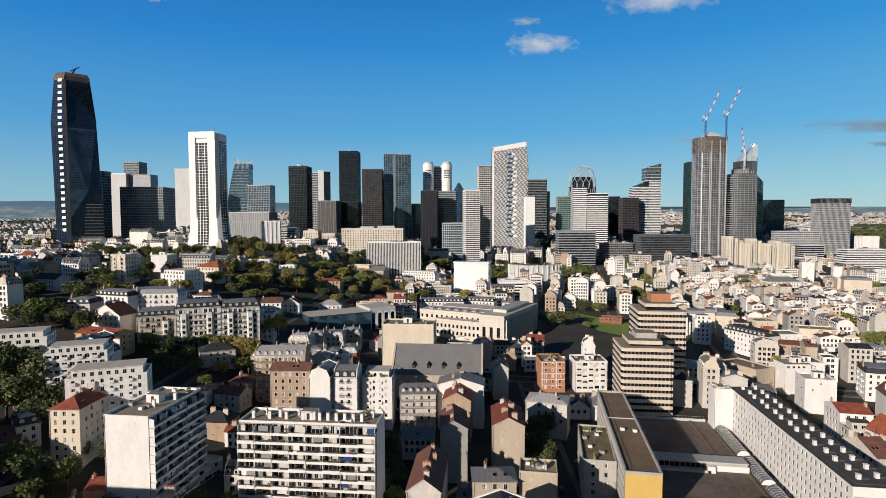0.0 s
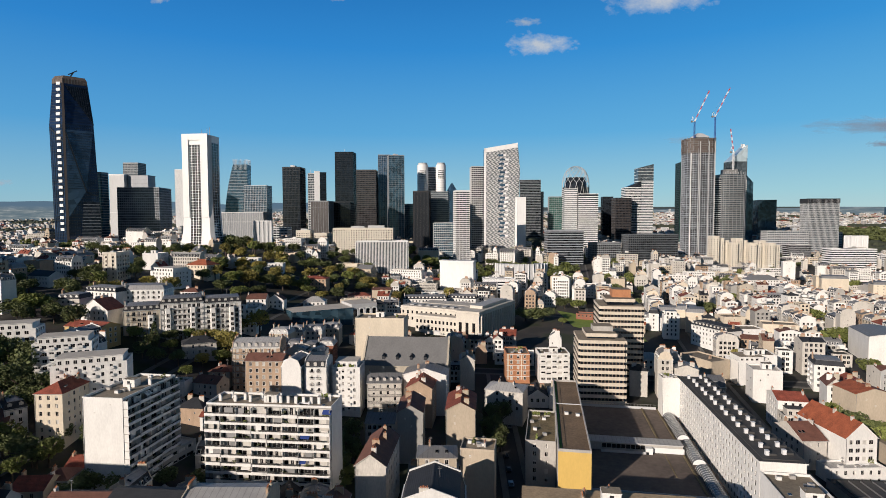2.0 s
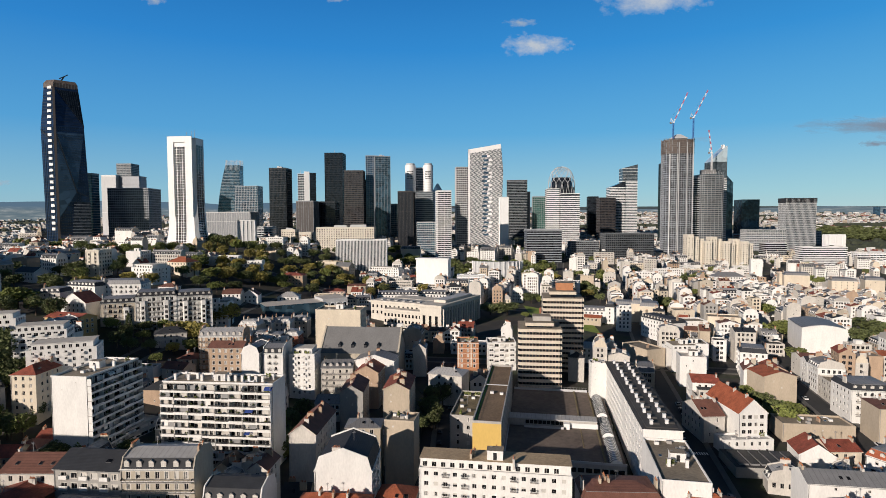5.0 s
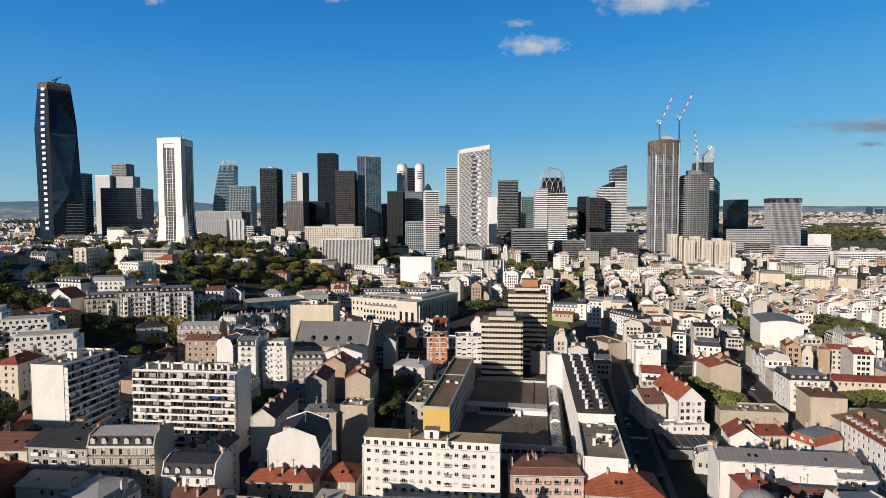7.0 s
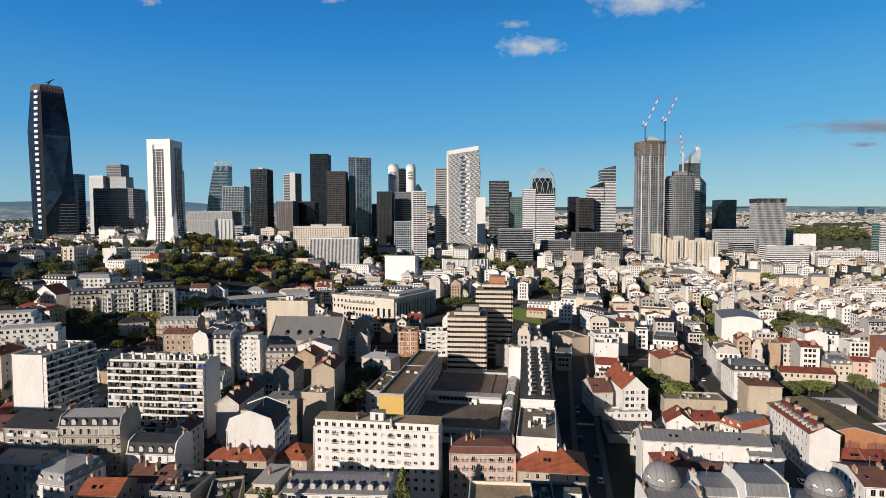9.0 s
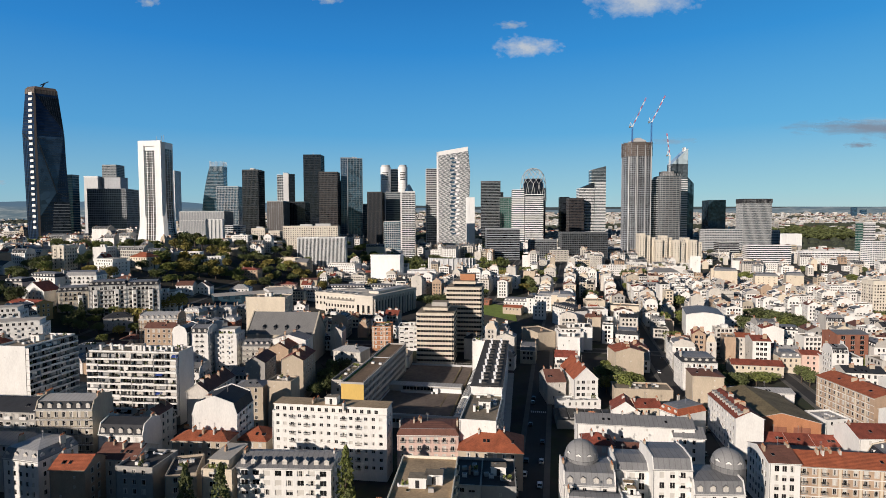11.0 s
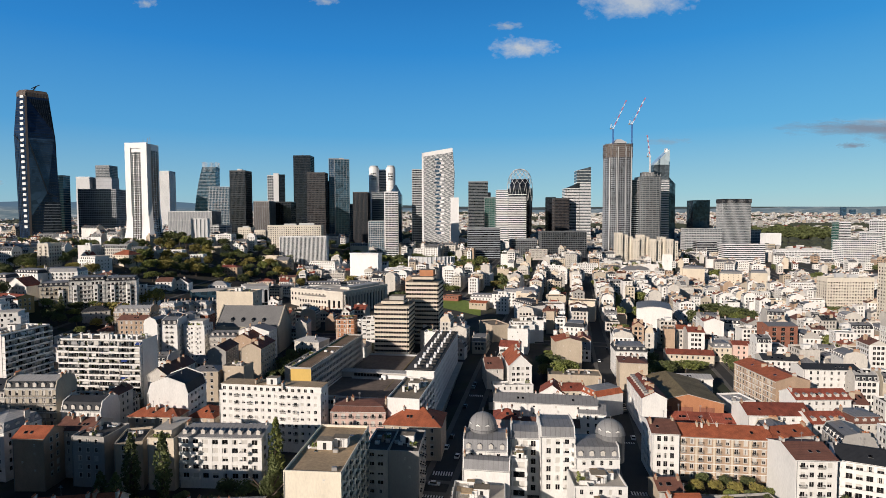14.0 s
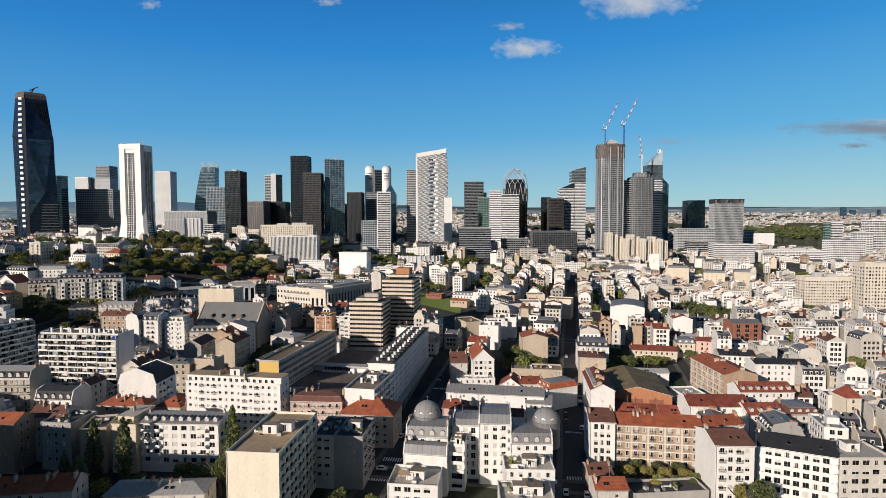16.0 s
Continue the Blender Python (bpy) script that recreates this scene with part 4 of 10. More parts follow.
def fins(b, rings, z0, z1, step, wide, mat, out=0.35):
    lo, hi = ring_at(rings, z0), ring_at(rings, z1)
    n = len(lo)
    for i in range(n):
        j = (i + 1) % n
        a0, a1, c0, c1 = lo[i], lo[j], hi[i], hi[j]
        ln = math.hypot(a1[0] - a0[0], a1[1] - a0[1])
        k = max(1, int(ln / step))
        nx, ny = (a1[1] - a0[1]) / ln, -(a1[0] - a0[0]) / ln
        ux, uy = (a1[0] - a0[0]) / ln, (a1[1] - a0[1]) / ln
        for q in range(k + 1):
            f = q / k
            p0 = (a0[0] + (a1[0] - a0[0]) * f, a0[1] + (a1[1] - a0[1]) * f)
            p1 = (c0[0] + (c1[0] - c0[0]) * f, c0[1] + (c1[1] - c0[1]) * f)

            def at(p, u, v, z):
                return (p[0] + ux * u + nx * v, p[1] + uy * u + ny * v, z)
            h = wide / 2
            b.face([at(p0, -h, out, z0), at(p0, h, out, z0), at(p1, h, out, z1), at(p1, -h, out, z1)], mat)
            b.face([at(p0, h, out, z0), at(p0, h, -0.1, z0), at(p1, h, -0.1, z1), at(p1, h, out, z1)], mat)
            b.face([at(p0, -h, -0.1, z0), at(p0, -h, out, z0), at(p1, -h, out, z1), at(p1, -h, -0.1, z1)], mat)


def tower(x, y, a, w, d, top, body, band, floor, high, mull, label="", hut=False, mast=False, cap=False, edge=False, windows=False, name="office_tower"):
    g = ground(x + w / 2, y + d / 2) - 3
    footprint(x, y, a, w, d, 4)
    name = "housing_block" if "housing" in label or "apartment" in label else name
    root = place(name, x, y, g, a, label, "tower block" if top - g > 40 else "office building")
    h = top - g
    pts = [(0, 0), (w, 0), (w, d), (0, d)]
    rings = [(0, pts), (h, pts)]
    b = Build()
    loft(b, rings, body, "bitumen")
    part("body", b, root)
    if high and floor < h:
        fb = Build()
        bands(fb, rings, 1.0, h + 0.2, floor, high, band)
        part("floor_bands", fb, root, kind="stuff")
    if mull:
        mb = Build()
        fins(mb, rings, 0, h + (0 if high and floor < h else 0.4), mull, 0.35 if floor < h else mull * 0.42, band, 0.36 if floor < h else 0.6)
        part("mullions", mb, root, kind="stuff")
    if windows:
        wb = Build()
        for key, side in sides(w, d).items():
            (ox, oy), (ux, uy), (nx, ny), ln, _ = side
            n = int(ln / (2.4 if ln > 30 and h < 60 and x > 400 else 4.2 if ln < 16 else 3.1))
            rw = random.Random(int(x + y))
            for z in [1.2 + 2.9 * k for k in range(int((h - 1) / 2.9))]:
                for k in range(n):
                    u, e, low = ln * (k + 0.5) / n, rw.choice((0.35, 0.5, 0.6, 0.75)), rw.choice((0.0, 0.0, 0.4))
                    q = [(u - e, z + low), (u + e, z + low), (u + e, z + 1.5), (u - e, z + 1.5)]
                    wb.face([(ox + ux * p[0] + nx * 0.34, oy + uy * p[0] + ny * 0.34, p[1]) for p in q], "pane")
        part("windows", wb, root, kind="stuff")
    pb = Build()
    e = min(w, d) * 0.05
    pb.box(-0.3, -0.3, h, w + 0.3, e, h + 1.2, band, True)
    pb.box(-0.3, d - e, h, w + 0.3, d + 0.3, h + 1.2, band, True)
    pb.box(-0.3, e, h, e, d - e, h + 1.2, band, True)
    pb.box(w - e, e, h, w + 0.3, d - e, h + 1.2, band, True)
    part("parapet", pb, root)
    rnd = random.Random(int(x))
    for k in range(2):
        vb = Build()
        cw, cd = w * rnd.uniform(0.12, 0.3), d * rnd.uniform(0.2, 0.4)
        cx, cy = w * rnd.uniform(0.15, 0.6), d * rnd.uniform(0.2, 0.5)
        vb.box(cx, cy, h, cx + cw, cy + cd, h + (rnd.uniform(3, 5) if hut else rnd.uniform(1.0, 1.8)), "tw_pale" if windows or hut else "tw_grey")
        part("roof_plant", vb, root)
    if mast:
        vb = Build()
        vb.beam((w * 0.45, d * 0.5, h), (w * 0.45, d * 0.5, h + 9), 0.3, "tw_pale")
        part("mast", vb, root)
    if cap:
        vb = Build()
        loft(vb, [(h - 7, swell(pts, 0.9)), (h + 1.3, swell(pts, 0.9))], "tw_black")
        fins(vb, [(h - 7, swell(pts, 0.9)), (h + 1.3, swell(pts, 0.9))], h - 7, h + 1.3, 2.4, 0.4, "tw_brown", 0.3)
        part("top_storey", vb, root)
    if edge:
        vb = Build()
        vb.box(-7, 2, 0, -0.2, d - 2, h - 2, "tw_white")
        part("stair_shaft", vb, root)
        vb = Build()
        bands(vb, [(0, [(-7, 2), (-0.2, 2), (-0.2, d - 2), (-7, d - 2)]), (h, [(-7, 2), (-0.2, 2), (-0.2, d - 2), (-7, d - 2)])], 3, h - 4, 3.4, 1.1, "tw_grey", 0.12)
        part("shaft_bands", vb, root, kind="stuff")
    return root


def local(x, y, a, label, cat="tower block", name="office_tower", w=30, d=30):
    g = ground(x, y) - 3
    footprint(x, y, a, w, d, 4)
    return place(name, x, y, g, a, label, cat), g


def folded_tower():
    """Tallest tower, dark folded glass with a column of bright loggias."""
    r, g = local(-581, 583, 36, "very tall folded dark blue glass tower with bright loggias", w=58, d=48)
    h1, h2, h3 = 202 - g, 254 - g, 266 - g
    lo = [(2, 16), (18, 0), (54, 8), (48, 44), (14, 44)]
    mid = [(0, 15), (18, 0), (48, 8), (44, 42), (10, 42)]
    hi = [(5, 14), (17, 4), (42, 12), (38, 38), (12, 38)]
    rings = [(0, lo), (h1, mid), (h2, hi)]
    b = Build()
    loft(b, rings, "gl_fold", "bitumen")
    part("body", b, r)
    fb = Build()
    bands(fb, rings, 4, h2, 4.0, 0.45, "tw_black", 0.15)
    part("floor_bands", fb, r, kind="stuff")
    mb = Build()
    fins(mb, rings[:2], 0, h1, 2.6, 0.16, "tw_black", 0.2)
    part("mullions", mb, r, kind="stuff")
    # two tilted main-face facets: ribbed upper, broad lower with painted-in sky sheen
    up, low, rib = Build(), Build(), Build()
    up.face([(20, 3.2, h2 - 5), (42.2, 10.6, h2 - 5), (48.4, 6.6, h1 + 2)], "gl_dark")
    for k in range(9):
        f = 0.1 + 0.1 * k
        a, c = Vector((20, 3.1, h2 - 5)).lerp(Vector((42.2, 10.5, h2 - 5)), f), Vector((20, 3.1, h2 - 5)).lerp(Vector((48.4, 6.5, h1 + 2)), f)
        rib.beam(tuple(a), tuple(c), 0.22, "tw_black")
    part("upper_facet", up, r, "ribbed dark upper facet")
    low.face([(19.5, -1.6, 40), (38.5, 3.2, 118 - g), (47.6, 6.4, h1 - 8), (18.6, -1.0, h1 - 8)], "gl_fold_sky_sheen")
    for k in range(1, 24):
        z = 118 - g + (h1 - 8 - 118 + g) * k / 24
        f = (z - 118 + g) / (h1 - 8 - 118 + g)
        rib.beam((19.2, -1.45, z), (38.5 + 9.3 * f, 3.0 + 3.0 * f, z), 0.16, "tw_black")
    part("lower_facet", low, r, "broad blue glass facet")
    part("facet_ribs", rib, r, kind="stuff")
    for p, q in (((19, -1.9, h1 - 10), (38.6, 2.6, 118 - g)), ((20, 4.4, h2 - 4), (47.4, 7.6, h1 + 4)), ((18, -0.3, 2), (18, -0.3, h1)), ((37, 4.4, 118 - g), (50, 7.4, 112 - g)), ((48, 7.8, h1), (42, 11.6, h2)), ((0, 15, h1 - 4), (17, 0.4, 178 - g))):
        c = Build()
        c.beam(p, q, 0.55, "tw_black")
        part("fold_edge", c, r)
    for k in range(25):
        z = h2 - 4 - k * 7.6
        if z < 8:
            break
        c = Build()
        f = 0.62
        rg = ring_at(rings, z)
        px, py = rg[0][0] + (rg[1][0] - rg[0][0]) * f, rg[0][1] + (rg[1][1] - rg[0][1]) * f
        dx, dy = rg[1][0] - rg[0][0], rg[1][1] - rg[0][1]
        ln = math.hypot(dx, dy)
        ux, uy = dx / ln, dy / ln
        nx, ny = uy, -ux
        q = [(px - ux * 3 + nx * 0.9, py - uy * 3 + ny * 0.9), (px + ux * 3 + nx * 0.9, py + uy * 3 + ny * 0.9), (px + ux * 3 - nx, py + uy * 3 - ny), (px - ux * 3 - nx, py - uy * 3 - ny)]
        c.prism(q, z, z + 3.6, "tw_white")
        part("loggia", c, r)
    c = Build()
    loft(c, [(h2 - 2, swell(hi, 0.4)), (h2 + 4, swell(hi, 0.0)), (h2 + 8, [(q[0] * 0.86 + 3.6, q[1] * 0.86 + 3.2) for q in hi])], "tw_rust")
    fins(c, [(h2 - 2, swell(hi, 0.4)), (h2 + 4, hi)], h2 - 2, h2 + 4, 3, 0.4, "tw_concrete", 0.12)
    part("crown", c, r, "rusty screen round the roof")
    c = Build()
    c.beam((18.0, 0.2, 2), (17.6, 0.0, h1), 1.3, "tw_brown")
    c.beam((17.6, 0.0, h1), (17.0, 4.0, h2 - 2), 1.3, "tw_brown")
    part("corner_strip", c, r, "dark bronze strip up the folded corner")
    c = Build()
    c.beam((24, 14, h2 + 8), (28, 14, h2 + 15), 0.7, "tw_black")
    c.beam((22, 14, h2 + 11), (32, 14, h2 + 17), 0.5, "tw_black")
    part("cleaning_crane", c, r)
    c = Build()
    q = [(32, -8), (54, -2), (52, 16), (30, 12)]
    loft(c, [(0, q), (104 - g, [(36, -3), (53, 1), (52, 14), (34, 12)])], "gl_dark", "bitumen")
    part("lower_wing", c, r)
    c = Build()
    bands(c, [(0, q), (104 - g, [(36, -3), (53, 1), (52, 14), (34, 12)])], 4, 102 - g, 4, 0.8, "tw_grey", 0.3)
    part("wing_bands", c, r, kind="stuff")


def flared_tower():
    r, g = local(-355.5, 524, 3, "white housing tower with a flared foot and window columns", name="housing_tower", w=36, d=26)
    h = 170 - g
    base = [(0, 0), (28, 0), (31, 3), (31, 18), (0, 18)]
    rings = [(0, swell(base, 8)), (10, swell(base, 4.5)), (24, swell(base, 1.8)), (45, swell(base, 0.4)), (60, base), (h, base)]
    b = Build()
    loft(b, rings, "tw_white", "gravel")
    part("body", b, r)
    c = Build()
    for z in [6 + 2.85 * k for k in range(int((h - 14) / 2.85))]:
        for u, wd in ((10.5, 5.4), (16.8, 5.4)):
            off = swell(ring_at(rings, z), 0)[0][1]
            c.box(u - wd / 2, off - 0.5, z, u + wd / 2, off + 0.4, z + 2.85, "gl_black")
            c.box(u - wd / 2, off - 0.9, z + 2.2, u + wd / 2, off + 0.4, z + 2.75, "tw_white", True)
            c.box(u - 0.3, off - 0.8, z, u + 0.3, off + 0.4, z + 2.85, "tw_white", True)
    part("window_column", c, r, "dark window column with white balconies", kind="stuff")
    c = Build()
    for z in [8 + 2.85 * k for k in range(int((h - 14) / 2.85))]:
        for v in (4.6, 9.2, 13.8):
            off = ring_at(rings, z)[3][0]
            c.face([(off + 0.12, v - 1.9, z), (off + 0.12, v + 1.9, z), (off + 0.12, v + 1.9, z + 2.5), (off + 0.12, v - 1.9, z + 2.5)], "gl_black")
    part("windows", c, r, kind="stuff")
    for u0, u1, z0 in ((-0.3, 6.8, 40), (20.2, 28.3, 40), (6.9, 20.1, h - 5)):
        c = Build()
        c.box(u0, -1.3, z0, u1, 0.3, h + 1.5, "tw_white", True)
        part("pier", c, r)
    for k, u in enumerate((15, 21, 24)):
        c = Build()
        c.beam((u, 12, h), (u, 12, h + 8 + k), 0.16, "tw_grey")
        part("mast", c, r)


def slanted_tower():
    r, g = local(-78.5, 951, 9.8, "white patterned glass tower with a slanted white top", w=60, d=30)
    h0 = 166 - g
    lo = [(0, 0), (57, 0), (57, 30), (0, 30)]
    kn = [(0, 0), (61.5, 0), (61.5, 30), (0, 30)]
    tp = [(0, 0), (57.5, 0), (57.5, 30), (0, 30)]
    b = Build()
    loft(b, [(0, lo), (h0, kn)], "gl_grey")
    zt = 203 - g
    b.prism(kn, h0, lambda x, y: zt + x * 0.17, "gl_grey", pts_top=tp)
    part("body", b, r)
    c = Build()
    k = 0
    z = 2.0
    while z < 210 - g:
        wd = ring_at([(0, lo), (h0, kn), (215 - g, tp)], z)[1][0]
        lean = 1 if k % 2 else -1
        u = 1.0 + (k * 7 % 5) * 0.4
        if z + 3.5 < zt - 3:
            c.face([(0.5, -0.28, z + 3.0), (min(wd - 0.5, 56), -0.28, z + 3.0), (min(wd - 0.5, 56), -0.28, z + 3.5), (0.5, -0.28, z + 3.5)], "tw_grey")
        while u < wd - 0.8:
            if z + 3.6 < zt + u * 0.17 - 4:
                c.face([(u - 0.5 * lean, -0.3, z), (u + 0.95 - 0.5 * lean, -0.3, z), (u + 0.95 + 0.5 * lean, -0.3, z + 3.0), (u + 0.5 * lean, -0.3, z + 3.0)], "tw_white")
            u += 2.3
        for v in [1 + 2.7 * q + (1.3 if k % 2 else 0) for q in range(10)]:
            c.face([(wd + 0.3, v, z), (wd + 0.3, v + 0.9, z), (wd + 0.3, v + 1.3, z + 3.6), (wd + 0.3, v + 0.4, z + 3.6)], "tw_white")
        z += 3.6
        k += 1
    part("facade_fins", c, r, "white slanting fins", kind="stuff")
    c = Build()
    c.face([(-0.3, -0.4, zt - 7), (57.6, -0.4, zt + 2), (57.6, -0.4, zt + 10), (-0.3, -0.4, zt + 0.3)], "tw_white")
    c.face([(-0.3, -0.4, 0), (3, -0.4, 0), (3, -0.4, zt), (-0.3, -0.4, zt)], "tw_white")
    part("top_frame", c, r, "white frame round the slanted top")
    for q in range(20):
        z = 190 - g - q * 7.3
        c = Build()
        u = 24 + (q * 5 % 3) * 1.5
        c.box(u, -0.6, z, u + 13, 1.0, z + 3.2, "gl_blue", True)
        c.box(u + 9, -0.9, z, u + 14 + q % 3, 1.0, z + 3.4, "tw_white", True)
        part("hanging_garden", c, r, "dark recessed garden with a white box")


def crane(x, y, z0, z1, tipx, tipz, mast, jib, name="tower_crane", label="tower crane with a raised red and white jib", foot=None):
    r = place(name, x, y, z0, 9.8, label, "crane")
    b = Build()
    h = z1 - z0
    for sx, sy in ((-0.9, -0.9), (0.9, -0.9), (0.9, 0.9), (-0.9, 0.9)):
        b.beam((sx, sy, 0), (sx, sy, h), 0.22, mast)
    for k in range(int(h / 3)):
        s = 1 if k % 2 else -1
        b.beam((-0.9 * s, -0.9, 3 * k), (0.9 * s, -0.9, 3 * k + 3), 0.14, mast)
        b.beam((0.9, -0.9 * s, 3 * k), (0.9, 0.9 * s, 3 * k + 3), 0.14, mast)
    part("mast", b, r)
    b = Build()
    n = 8
    for k in range(n):
        f0, f1 = k / n, (k + 1) / n
        m = jib[k % 2]
        for off in (-0.7, 0.7):
            b.beam((tipx * f0 + off, 0, h + tipz * f0), (tipx * f1 + off, 0, h + tipz * f1), 0.26, m)
        b.beam((tipx * f0 - 0.7, 0, h + tipz * f0), (tipx * f1 + 0.7, 0, h + tipz * f1), 0.16, m)
    part("jib", b, r)
    b = Build()
    b.box(-6, -1, h - 0.4, 1.5, 1, h + 0.6, "steel_white", True)
    b.box(-6, -1.2, h - 1.6, -3.4, 1.2, h + 1.4, "tw_concrete", True)
    b.beam((-5, 0, h), (-4, 0, h + 8), 0.3, "steel_white")
    b.beam((0.5, 0, h), (-4, 0, h + 8), 0.3, "steel_white")
    part("counterweight", b, r)
    b = Build()
    b.beam((-4, 0, h + 8), (tipx * 0.9, 0, h + tipz * 0.9), 0.07, "tw_grey")
    part("stay_cable", b, r)


def round_pts(w, d, n=20, p=3.2):
    out = []
    for k in range(n):
        t = 2 * math.pi * (k + 0.5) / n - math.pi / 2
        c, s = math.cos(t), math.sin(t)
        out.append((w / 2 + w / 2 * math.copysign(abs(c) ** (2 / p), c), d / 2 + d / 2 * math.copysign(abs(s) ** (2 / p), s)))
    return out


def unfinished_tower():
    r, g = local(263, 990, 9.8, "tall unfinished round-edged tower with glass and open concrete floors", w=52, d=40)
    h = 217.5 - g
    p = round_pts(50, 38)
    rings = [(0, p), (h, p)]
    b = Build()
    loft(b, rings, "gl_slab", "tw_concrete")
    part("body", b, r)
    c = Build()
    bands(c, rings, 2, h - 24, 3.8, 0.8, "tw_slab", 0.6)
    part("floor_bands", c, r, kind="stuff")
    c = Build()
    loft(c, [(h - 25, swell(p, 0.25)), (h - 0.4, swell(p, 0.25))], "tw_rust")
    part("core", c, r, "rust-coloured scaffold sheeting")
    for k in range(7):
        c = Build()
        bands(c, rings, h - 25 + 3.8 * k, h - 23 + 3.8 * k, 3.8, 0.7, "tw_concrete", 1.2)
        for q in range(0, 20):
            a0 = swell(p, 1.0)[q]
            c.box(a0[0] - 0.35, a0[1] - 0.35, h - 24.3 + 3.8 * k, a0[0] + 0.35, a0[1] + 0.35, h - 21.2 + 3.8 * k, "tw_grey" if (q + k) % 3 else "tw_rust")
        part("open_floor", c, r, "open concrete top floor")
    c = Build()
    fins(c, rings, 0, h - 24, 3.4, 0.3, "tw_slab", 0.65)
    part("mullions", c, r, kind="stuff")
    for u, v in ((4.5, 0.2), (17, -0.8), (19.5, -0.8), (34, -0.8), (45, 0.4)):
        c = Build()
        c.box(u, v - 0.4, 0, u + 0.9, v + 1.4, h - (6 if u > 18 else 26), "tw_pale" if u > 5 else "tw_white", True)
        part("hoist_strip", c, r, "pale hoist strip")
    c = Build()
    q = [(16, 10), (36, 10), (36, 30), (16, 30)]
    loft(c, [(h, q), (h + 3, q)], "tw_concrete")
    loft(c, [(h + 2, swell(q, 3)), (h + 3.5, swell(q, 3)), (h + 10, [(22, 16), (30, 16), (30, 24), (22, 24)])], "tw_pale")
    part("crown", c, r)
    crane(274, 999, 213, 246, 24, 52, "steel_blue", ("steel_white", "steel_red"))
    crane(308, 1004, 130, 254, 24, 48, "steel_blue", ("steel_white", "steel_red"))
    r, g = local(312, 1012, 9.8, "unfinished tower with concrete floors and glass bands", w=58, d=40)
    h = 158 - g
    p = round_pts(42, 38, 20, 5)
    p = [(q[0] + 14, q[1]) for q in p]
    rings = [(0, p), (h, p)]
    b = Build()
    loft(b, rings, "gl_grey", "tw_concrete")
    b.box(0, 6, 0, 13, 34, h - 6, "gl_dark")
    part("body", b, r)
    c = Build()
    bands(c, rings, 2, h, 3.7, 1.5, "tw_concrete", 0.5)
    q = [(0, 6), (13.4, 6), (13.4, 34), (0, 34)]
    bands(c, [(0, q), (h, q)], 2, h - 5, 3.7, 1.3, "tw_pale", 0.6)
    part("floor_bands", c, r, kind="stuff")
    c = Build()
    fins(c, rings, 0, h - 1, 5.2, 0.35, "tw_grey", 0.7)
    part("mullions", c, r, kind="stuff")
    c = Build()
    q = [(24, 10), (44, 10), (44, 30), (24, 30)]
    loft(c, [(h, q), (h + 9, q)], "tw_concrete")
    for k in range(14):
        u = 16 + k * 2.8
        c.beam((u, 2, h), (u, 2, h + 3 + (k * 5 % 4)), 0.18, "tw_pale")
    part("crown", c, r)
    crane(345, 1026, 165, 196, -6, 40, "steel_white", ("steel_white", "steel_red"))
    # glass tower with a raking spire behind
    r, g = local(372, 1128, 9.8, "pale glass tower with a raking top and stepped shoulder", w=60, d=30)
    b = Build()
    h = 190 - g
    q = [(0, 0), (32, 0), (32, 26), (0, 26)]
    loft(b, [(0, q), (h, q)], "gl_grey")
    b.prism(q, h, lambda x, y: h + 1 + x * 0.95, "gl_sail")
    b.box(32, 3, 0, 46, 26, 150 - g, "gl_teal")
    b.prism([(32, 3), (46, 3), (46, 26), (32, 26)], 150 - g, lambda x, y: 150 - g + (46 - x) * 1.1, "gl_teal")
    part("body", b, r)
    c = Build()
    bands(c, [(0, q), (h - 30, q)], 2, h - 30, 3.6, 1.4, "tw_white", 0.3)
    part("floor_bands", c, r, kind="stuff")
    c = Build()
    c.box(26, 8, h + 22, 31, 14, h + 34, "tw_white")
    part("spire", c, r)


def round_pair():
    for x, y, w in ((-232, 1104, 22.5), (-194, 1110, 20.5)):
        r, g = local(x, y, 9.8, "white cylindrical office tower with window slots", w=w, d=w)
        h = 194 - g
        p = [(w / 2 + w / 2 * math.cos(2 * math.pi * k / 28), w / 2 + w / 2 * math.sin(2 * math.pi * k / 28)) for k in range(28)]
        b = Build()
        loft(b, [(0, p), (h, p)], "tw_white", "tw_pale")
        part("body", b, r)
        c = Build()
        bands(c, [(0, p), (h, p)], 4, h - 30, 3.5, 0.5, "tw_pale", 0.15)
        part("floor_bands", c, r, kind="stuff")
        for k in range(5):
            c = Build()
            for q in (-2, -1, 0, 1, 2):
                t = -math.pi / 2 + q * 0.24
                cx, cy = w / 2 + (w / 2 + 0.1) * math.cos(t), w / 2 + (w / 2 + 0.1) * math.sin(t)
                ux, uy = -math.sin(t), math.cos(t)
                z = h - 14 - k * 3.6
                c.face([(cx - ux, cy - uy, z), (cx + ux, cy + uy, z), (cx + ux, cy + uy, z + 1.8), (cx - ux, cy - uy, z + 1.8)], "gl_black")
            part("window_slots", c, r)
        c = Build()
        pp = [(w / 2 + (w / 2 - 2) * math.cos(2 * math.pi * k / 20), w / 2 + (w / 2 - 2) * math.sin(2 * math.pi * k / 20)) for k in range(20)]
        loft(c, [(h, pp), (h + 4, pp)], "tw_pale")
        part("roof_plant", c, r)


